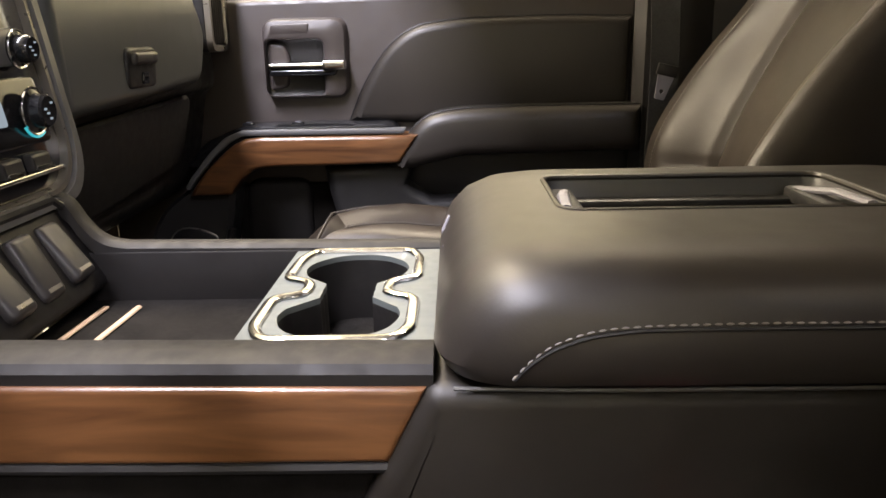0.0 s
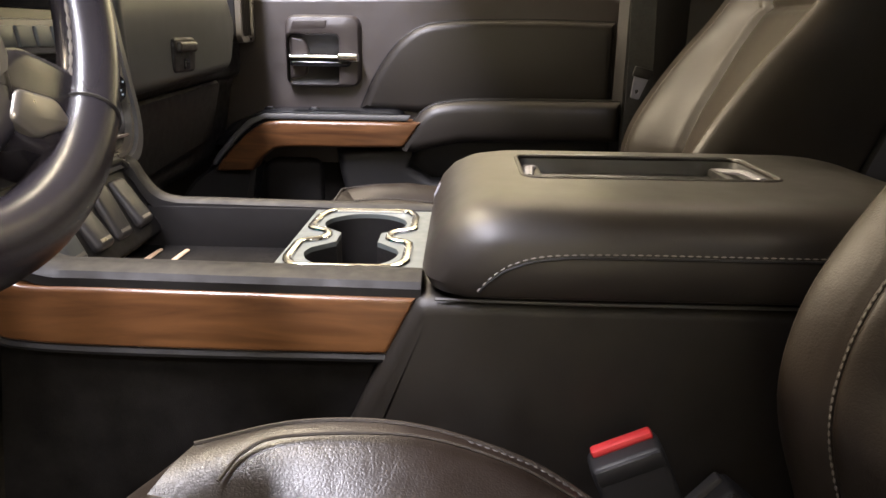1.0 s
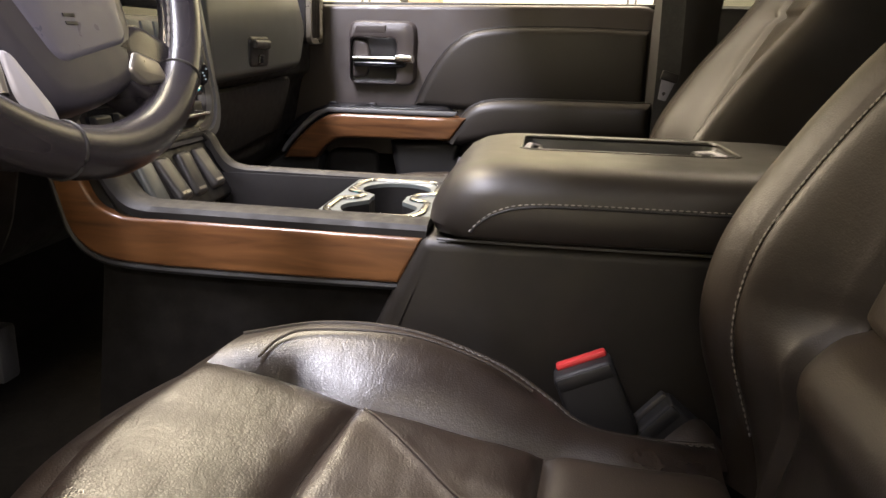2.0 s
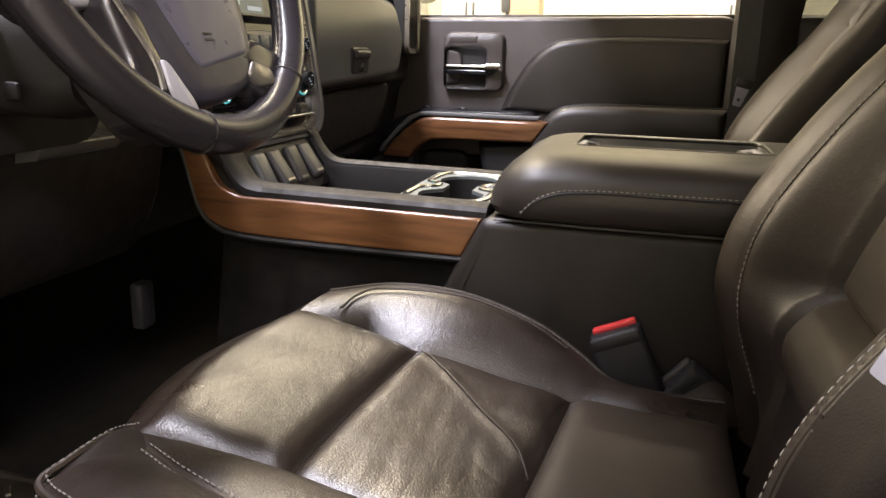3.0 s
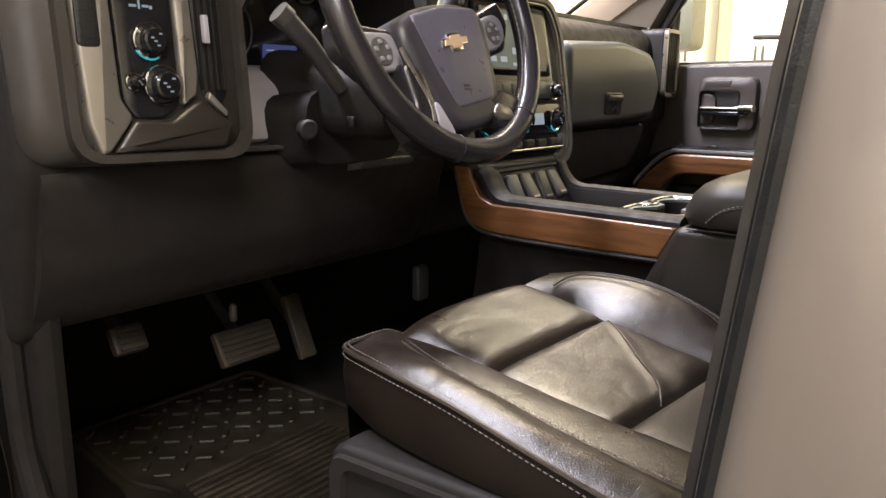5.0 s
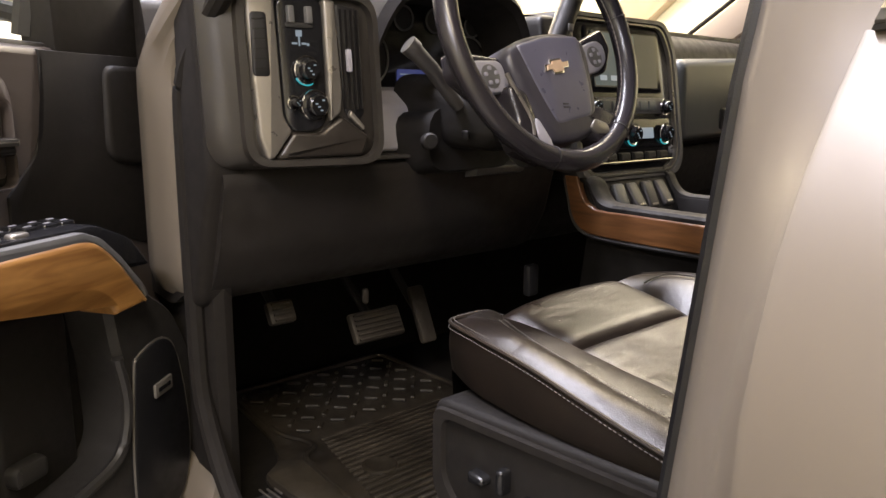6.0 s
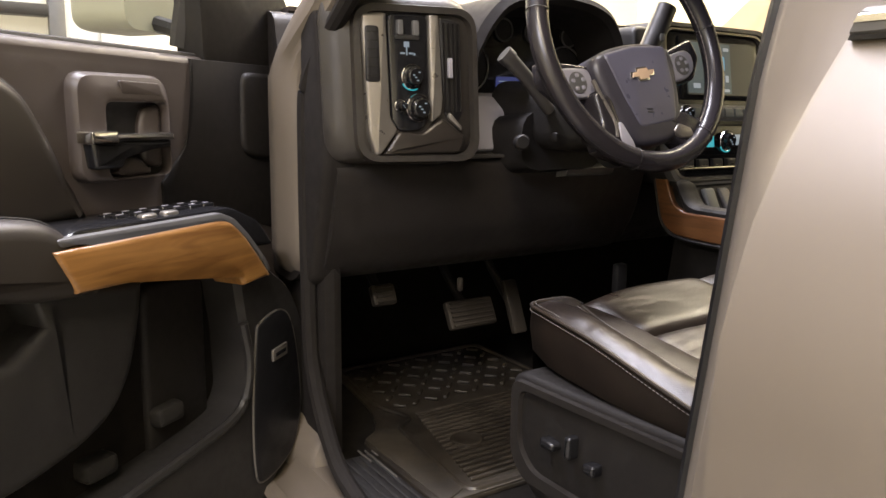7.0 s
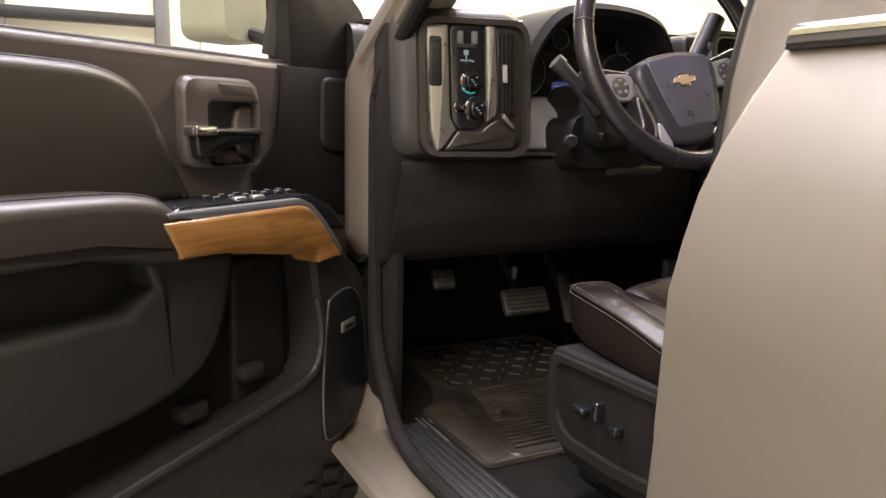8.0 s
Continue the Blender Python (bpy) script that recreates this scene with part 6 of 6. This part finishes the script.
    flap = [P((0.205, 0.300, 0.812), (0.262, 0.338, 0.846), (0.285, 0.342, 0.835)), P((0.235, 0.270, 0.800), (0.280, 0.300, 0.815), (0.305, 0.318, 0.806))]
    bm = bmesh.new()
    pillow(bm, P(flap[0][0], flap[1][0]), P(flap[0][2], flap[1][2]), flap[0], flap[1], 0.006, 12, 8, 3)
    put("rear_flap", bm, LEATHER, "folded leather flap at the cushion's rear corner")
    # underside, side shield and rails
    put("pan", boxes((-0.17, 0.30, -0.09, 0.32, 0.66, 0.80), r=0.02), CARPET)
    sh = round2([(-0.142, 0.826), (0.30, 0.842), (0.42, 0.90), (0.47, 0.86), (0.47, 0.70), (0.33, 0.655), (-0.09, 0.655), (-0.135, 0.69), (-0.150, 0.76)], 0.02, 4)
    put("side_shield", prism(bmesh.new(), sh, XZ, -0.11, -0.160, 0.010, 3), PLASTIC_DARK, "charcoal plastic side shield")
    shi = round2([(-0.118, 0.806), (0.27, 0.818), (0.30, 0.775), (0.25, 0.725), (0.03, 0.700), (-0.09, 0.700), (-0.118, 0.730)], 0.02, 4)
    sho = [(p + (0.018 if p > 0.1 else -0.022), q + (0.013 if q > 0.77 else -0.024)) for p, q in shi]
    put("shield_rim", offset_ring(bmesh.new(), sho, shi, XZ, -0.158, -0.166), HOOD, "raised charcoal rim")
    for x, z, w, h, tip in ((-0.052, 0.752, 0.013, 0.006, 0.010), (-0.014, 0.764, 0.006, 0.015, 0.0), (0.024, 0.752, 0.010, 0.007, -0.008)):
        put("seat_switch", prism(bmesh.new(), round2([(x - w, z - h), (x + w, z - h + tip * 0.2), (x + w, z + h), (x - w, z + h + tip * 0.3)], 0.004, 3), XZ, -0.158, -0.176, 0.005, 3), GLOSS)
    for y in (-0.06, 0.27):
        put("rail", boxes((-0.16, 0.45, y - 0.025, y + 0.025, FLOOR_Z, 0.665), r=0.008), PLASTIC)

    # backrest: drawn by height, leaning back
    def back(y, z, d):
        """A place on the backrest: d is forwards of the middle plane."""
        x = np.interp(z, (0.80, 0.87, 0.95, 1.03, 1.10, 1.17, 1.24, 1.32, 1.46), (0.335, 0.350, 0.371, 0.397, 0.425, 0.453, 0.487, 0.530, 0.612))
        return Vector((float(x) + rake - d, y, z))

    C0, PANEL = 0.10, 0.132      # middle of the backrest, and from there to the panel's edge on the console side
    HEIGHTS = (0.80, 0.87, 0.91, 0.955, 0.99, 1.03, 1.065, 1.105, 1.145, 1.18, 1.24, 1.32, 1.46)
    INNER = (0.020, 0.050, 0.078, 0.100, 0.110, 0.113, 0.110, 0.101, 0.090, 0.076, 0.058, 0.052, 0.046)
    OUTER = (0.050, 0.086, 0.116, 0.134, 0.143, 0.141, 0.134, 0.122, 0.106, 0.088, 0.066, 0.056, 0.048)

    def swell(z, rows):
        return sum(float(np.interp(z + k * 0.012, HEIGHTS, rows)) for k in (-2, -1, 0, 1, 2)) / 5

    def mid(z):
        """Depth of the middle panel: a lumbar roll below the cross seam, flatter above."""
        low = 0.046 + 0.022 * math.exp(-((z - 0.948) / 0.034) ** 2)
        high = float(np.interp(z, (0.99, 1.08, 1.24, 1.46), (0.046, 0.046, 0.030, 0.026)))
        k = 1 / (1 + math.exp(-(z - 0.986) / 0.003))
        cut = 0.016 * math.exp(-((z - 0.986) / 0.006) ** 2) + 0.010 * math.exp(-((z - 1.235) / 0.006) ** 2)
        return low * (1 - k) + high * k - cut

    def narrow(z):
        return 1 - 0.35 * max(0.0, z - 1.34) / 0.12 * max(0.0, z - 1.34) / 0.12 * 0.5

    bm = bmesh.new()

    def face(u, v):
        z = 0.80 + 0.64 * v
        k = 1 - abs(2 * u - 1) ** 9
        return back(C0 - 0.086 + u * (0.086 + PANEL), z, mid(z) - 0.012 + 0.012 * k)
    sheet(bm, face, 28, 130)
    put("back_panel", bm, LEATHER, "black leather back panel with a lumbar roll")
    for sgn, nm in ((-1, "outer_back_bolster"), (1, "inner_back_bolster")):
        wide = sgn < 0 and rake == 0
        rows = OUTER if wide else INNER
        seam, crest = (0.215, -0.014) if wide else (0.185, 0.020) if sgn > 0 else (0.178, 0.0)
        border = PANEL - 0.002 if sgn > 0 else 0.084
        bm = bmesh.new()

        def bol(u, v):
            """From the panel's edge out to the seam (u = 0.7), and over the crest to the flank."""
            z = 0.80 + 0.64 * v
            d0, d1 = mid(z) - 0.014, swell(z, rows)
            if u < 0.7:
                k = u / 0.7
                y = border + (seam - border) * k
                d = d0 + 0.014 * min(1, k * 6) + (d1 - d0 - 0.014) * (k * k * (3 - 2 * k))
            else:
                k = (u - 0.7) / 0.3
                y = seam + 0.037 * k
                d = d1 + crest * math.sin(k * math.pi * 0.5) - 0.0025 * math.exp(-((k - 0.05) / 0.06) ** 2)
            return back(C0 + sgn * y * narrow(z), z, d)
        sheet(bm, (lambda u, v: bol(u * 0.7, v)) if wide else bol, 40, 60)
        put(nm, bm, LEATHER, "black leather back bolster")
        bm = bmesh.new()

        def flank(u, v):
            z = 0.80 + 0.64 * v
            if wide and u < 0.25:
                return bol(0.7 + 1.2 * u, v)
            u = (u - 0.25) / 0.75 if wide else u
            p0 = bol(1.0, v)
            p1 = back(C0 + sgn * (seam + 0.075) * narrow(z), z, swell(z, rows) + (0.012 if sgn > 0 else -0.05 if wide else -0.02))
            p2 = back(C0 + sgn * (seam + 0.045) * narrow(z), z, -0.085)
            return p0 * (1 - u) ** 2 + p1 * 2 * u * (1 - u) * 1.0 + p2 * u ** 2
        sheet(bm, flank, 16, 60)
        # the driver's door-side flank has its shade put into the colour
        put("back_flank", bm, LEATHER_SHADE if wide else LEATHER, "leather flank coloured darker as shade" if wide else "")
        line = [bol(0.685, v) + Vector((-0.0015, sgn * 0.0005, 0)) for v in np.linspace(0.10, 1, 90)]
        bm = bmesh.new()
        stitches(bm, line, 0.0060, 0.0042, 0.0009 if sgn > 0 else 0.00045)
        put("back_thread", bm, THREAD, "pale stitching")
        put("back_seam", rod([bol(0.715, v) + Vector((-0.0002, 0, 0)) for v in np.linspace(0.10, 1, 70)], 0.0016, 8), LEATHER)
    bm = bmesh.new()
    sheet(bm, lambda u, v: back(C0 + (2 * u - 1) * 0.245 * narrow(0.8 + 0.64 * v), 0.80 + 0.64 * v, -0.085), 10, 20)
    sheet(bm, lambda u, v: back(C0 + (2 * u - 1) * 0.245 * narrow(1.44), 1.44 + 0.02 * math.sin(math.pi * v), 0.06 - 0.145 * v), 10, 6)
    put("back_shell", bm, PLASTIC)
    return s


front_seat(lambda x, y, z: (x, y, z), "car_seat", "black leather driver seat with creased shiny cushion and pale stitching", 0.0, LEATHER_WORN)
front_seat(lambda x, y, z: (x - 0.012, 2 * MID - y, z), "car_seat", "black leather passenger seat with pale stitching", 0.062)

# ---- belts, pedals, mat ----
def buckle(cx, cy, cz, lean, side, label, red=True):
    b = thing("belt_buckle", (cx, cy, cz - 0.2), label, "seat belt buckle", "buckles")
    m = Matrix.Translation((cx, cy, cz)) @ Matrix.Rotation(radians(lean), 4, "Y") @ Matrix.Rotation(radians(side), 4, "X")
    part("body", boxes((-0.029, 0.029, -0.016, 0.016, -0.085, -0.004), r=0.006, seg=3, m=m), PLASTIC, b)
    part("button", boxes((-0.024, 0.026, 0.001, 0.0125, -0.006, 0.0015), r=0.003, m=m), RED if red else PLASTIC_SOFT, b, "red release button" if red else "")
    part("lip", boxes((-0.027, 0.027, -0.0168, -0.004, -0.020, -0.0055), r=0.003, m=m), PLASTIC, b)
    part("stalk", boxes((-0.018, 0.018, -0.006, 0.006, -0.22, -0.08), r=0.003, m=m), BELT, b)
    return b


buckle(0.158, 0.358, 0.888, -24, 0, "black belt buckle with a red button beside the driver seat")
buckle(0.225, 0.368, 0.835, -50, 0, "dark centre belt buckle beside the driver seat", False)
buckle(0.235, 0.760, 0.95, -12, -15, "black belt buckle beside the passenger seat", False)


def tongue(pts, place, label, grp, size=1.0, turn=0.0, axes=None):
    t = thing("seat_belt", pts[-1], label, "seat belt", grp)
    w = 0.023
    P = smooth(pts, 6)
    across, thin = Vector((w * math.cos(turn), w * math.sin(turn), 0)), Vector((-0.0015 * math.sin(turn), 0.0015 * math.cos(turn), 0))
    rings = [[p - across, p - across + thin, p + across + thin, p + across] for p in P]
    part("webbing", loft(rings), BELT, t, "black belt webbing")
    x, y, z, lean = place
    m = Matrix.Translation((x, y, z)) @ Matrix.Rotation(turn, 4, "Z") @ Matrix.Rotation(radians(lean), 4, "Y") @ Matrix.Diagonal((size, 1, size, 1))
    if axes:
        # lies against the seat: across and along the tongue
        b, a = Vector(axes[0]).normalized(), Vector(axes[1]).normalized()
        d = a.cross(b).normalized()      # outwards from the plate
        m = Matrix.Translation((x, y, z)) @ Matrix((b, d, b.cross(d))).transposed().to_4x4() @ Matrix.Diagonal((size * 0.62, 1, size * 0.85, 1)) @ Matrix.Translation((0, 0, 0.032))
    o = round2([(-0.022, 0.018), (0.022, 0.018), (0.018, -0.008), (0.012, -0.052), (-0.012, -0.052), (-0.018, -0.008)], 0.004, 3)
    inner = [(0 + 0.006 * math.cos(k), -0.032 + 0.006 * math.sin(k)) for k in [math.atan2(q + 0.015, p) for p, q in o]]
    rings = [[Vector((p, -0.0015, q)) for p, q in o], [Vector((p, 0.0015, q)) for p, q in o], [Vector((p, 0.0015, q)) for p, q in inner], [Vector((p, -0.0015, q)) for p, q in inner], [Vector((p, -0.0015, q)) for p, q in o]]
    tm = loft(rings, caps=False)
    bmesh.ops.transform(tm, matrix=m, verts=tm.verts)
    part("tongue", tm, TONGUE, t, "bright steel belt tongue")
    part("tongue_cover", boxes((-0.026, 0.026, -0.004, 0.004, 0.006, 0.034), r=0.003, m=m), PLASTIC, t)
    return t


tongue([(0.365, 1.345, 1.60), (0.36, 1.315, 1.35), (0.357, 1.27, 1.15), (0.36, 1.285, 0.95), (0.375, 1.33, 0.65)], (0.356, 1.258, 1.112, 14), "grey seat belt hanging beside the passenger seat", "seat belts", 0.66)
tongue([(0.385, -0.20, 1.60), (0.350, -0.196, 1.35), (0.312, -0.190, 1.15), (0.300, -0.186, 1.10), (0.330, -0.196, 0.95), (0.345, -0.205, 0.65)], (0.2724, -0.150, 1.0716, 0), "dark seat belt with a steel tongue beside the driver seat", "seat belts", 0.55, radians(62), ((0.60, -0.76, -0.32), (0.308, 0.204, 0.929)))


def pedal(name, label, cx, cy, cz, w, h, tilt, ribs, mat=STEEL):
    p = thing(name, (cx, cy, cz), label, "pedal")
    m = Matrix.Translation((cx, cy, cz)) @ Matrix.Rotation(radians(tilt), 4, "Y")
    pad = part("pad", boxes((-0.008, 0.008, -w / 2, w / 2, -h / 2, h / 2), r=0.006, m=m), mat, p, "worn pedal pad")
    for k in range(ribs):
        z = -h / 2 + h * (k + 0.7) / (ribs + 0.4)
        part("rib", boxes((0.006, 0.0115, -w / 2 + 0.008, w / 2 - 0.008, z - 0.002, z + 0.002), r=0.001, m=m), mat, pad)
    part("arm", rod([m @ Vector((-0.008, 0, 0)), m @ Vector((-0.05, 0, 0.10)), m @ Vector((-0.09, 0, 0.28))], 0.009, 8), PLASTIC, p)
    return p


pedal("brake_pedal", "wide worn brake pedal with ribs", -0.602, 0.094, 0.764, 0.118, 0.060, -28, 6)
pedal("accelerator_pedal", "narrow worn dark accelerator pedal", -0.622, 0.226, 0.756, 0.038, 0.12, -24, 0)
pedal("parking_brake_pedal", "small ribbed parking brake pedal", -0.560, -0.136, 0.840, 0.050, 0.040, -28, 4)
stub = thing("column_lever", (-0.46, 0.38, 0.8), "small pale bracket beside the console", "bracket")
part("plate", boxes((-0.475, -0.455, 0.37, 0.40, 0.80, 0.865), r=0.006), PLASTIC, stub)
st2 = thing("release_handle", (-0.52, 0.02, 0.86), "small release handle below the dash", "handle")
part("grip", boxes((-0.525, -0.513, 0.004, 0.015, 0.838, 0.866), r=0.005), STEEL, st2)

mat = thing("floor_mat", (-0.45, 0.05, FLOOR_Z), "worn black rubber floor mat with ribs and treads", "floor mat")
base = round2([(-0.86, -0.10), (-0.62, -0.13), (-0.53, -0.165), (-0.50, -0.215), (-0.235, -0.215), (-0.225, 0.26), (-0.50, 0.30), (-0.86, 0.30)], 0.03, 4)
part("mat_sheet", prism(bmesh.new(), base, XY, FLOOR_Z + 0.001, FLOOR_Z + 0.008, 0.004, 2), MAT, mat)
rim = round2([(-0.85, -0.09), (-0.62, -0.115), (-0.535, -0.085), (-0.515, -0.13), (-0.245, -0.155), (-0.235, 0.25), (-0.50, 0.29), (-0.85, 0.29)], 0.025, 4)
part("mat_rim", rod([(x, y, FLOOR_Z + 0.010) for x, y in rim], 0.006, 6, True, flat=0.8), MAT, mat)
for quad in ([(-0.528, -0.165), (-0.500, -0.206), (-0.236, -0.206), (-0.262, -0.152), (-0.500, -0.128)], [(-0.262, -0.151), (-0.236, -0.205), (-0.230, 0.25), (-0.256, 0.25)]):
    part("mat_flange", prism(bmesh.new(), round2(quad, 0.008, 3), XY, FLOOR_Z + 0.006, FLOOR_Z + 0.0105, 0.002, 2), MAT_DIRT, mat, "dusty brown border of the mat")
for k in range(18):
    x = -0.550 + k * 0.0160
    part("mat_rib", boxes((x, x + 0.0075, -0.072 - 0.0036 * k, 0.215, FLOOR_Z + 0.008, FLOOR_Z + 0.0145), r=0.0025, seg=2), MAT_WORN, mat, "rubbed rib")
for i in range(6):
    for j in range(10):
        x, y = -0.82 + i * 0.044, -0.075 + j * 0.037
        m = Matrix.Translation((x, y, FLOOR_Z + 0.008)) @ Matrix.Rotation(radians(45 if (i + j) % 2 else -45), 4, "Z")
        part("mat_tread", boxes((-0.014, 0.014, -0.0045, 0.0045, 0, 0.006), r=0.002, seg=1, m=m), MAT, mat)
bm = bmesh.new()
lathe(bm, [(0.030, 0), (0.030, 0.008), (0.026, 0.0095), (0.020, 0.0075), (0.001, 0.0075)], (-0.395, -0.055, FLOOR_Z + 0.008), Vector((0, 0, 1)), 28)
part("mat_badge", bm, MAT, mat, "plain round badge")
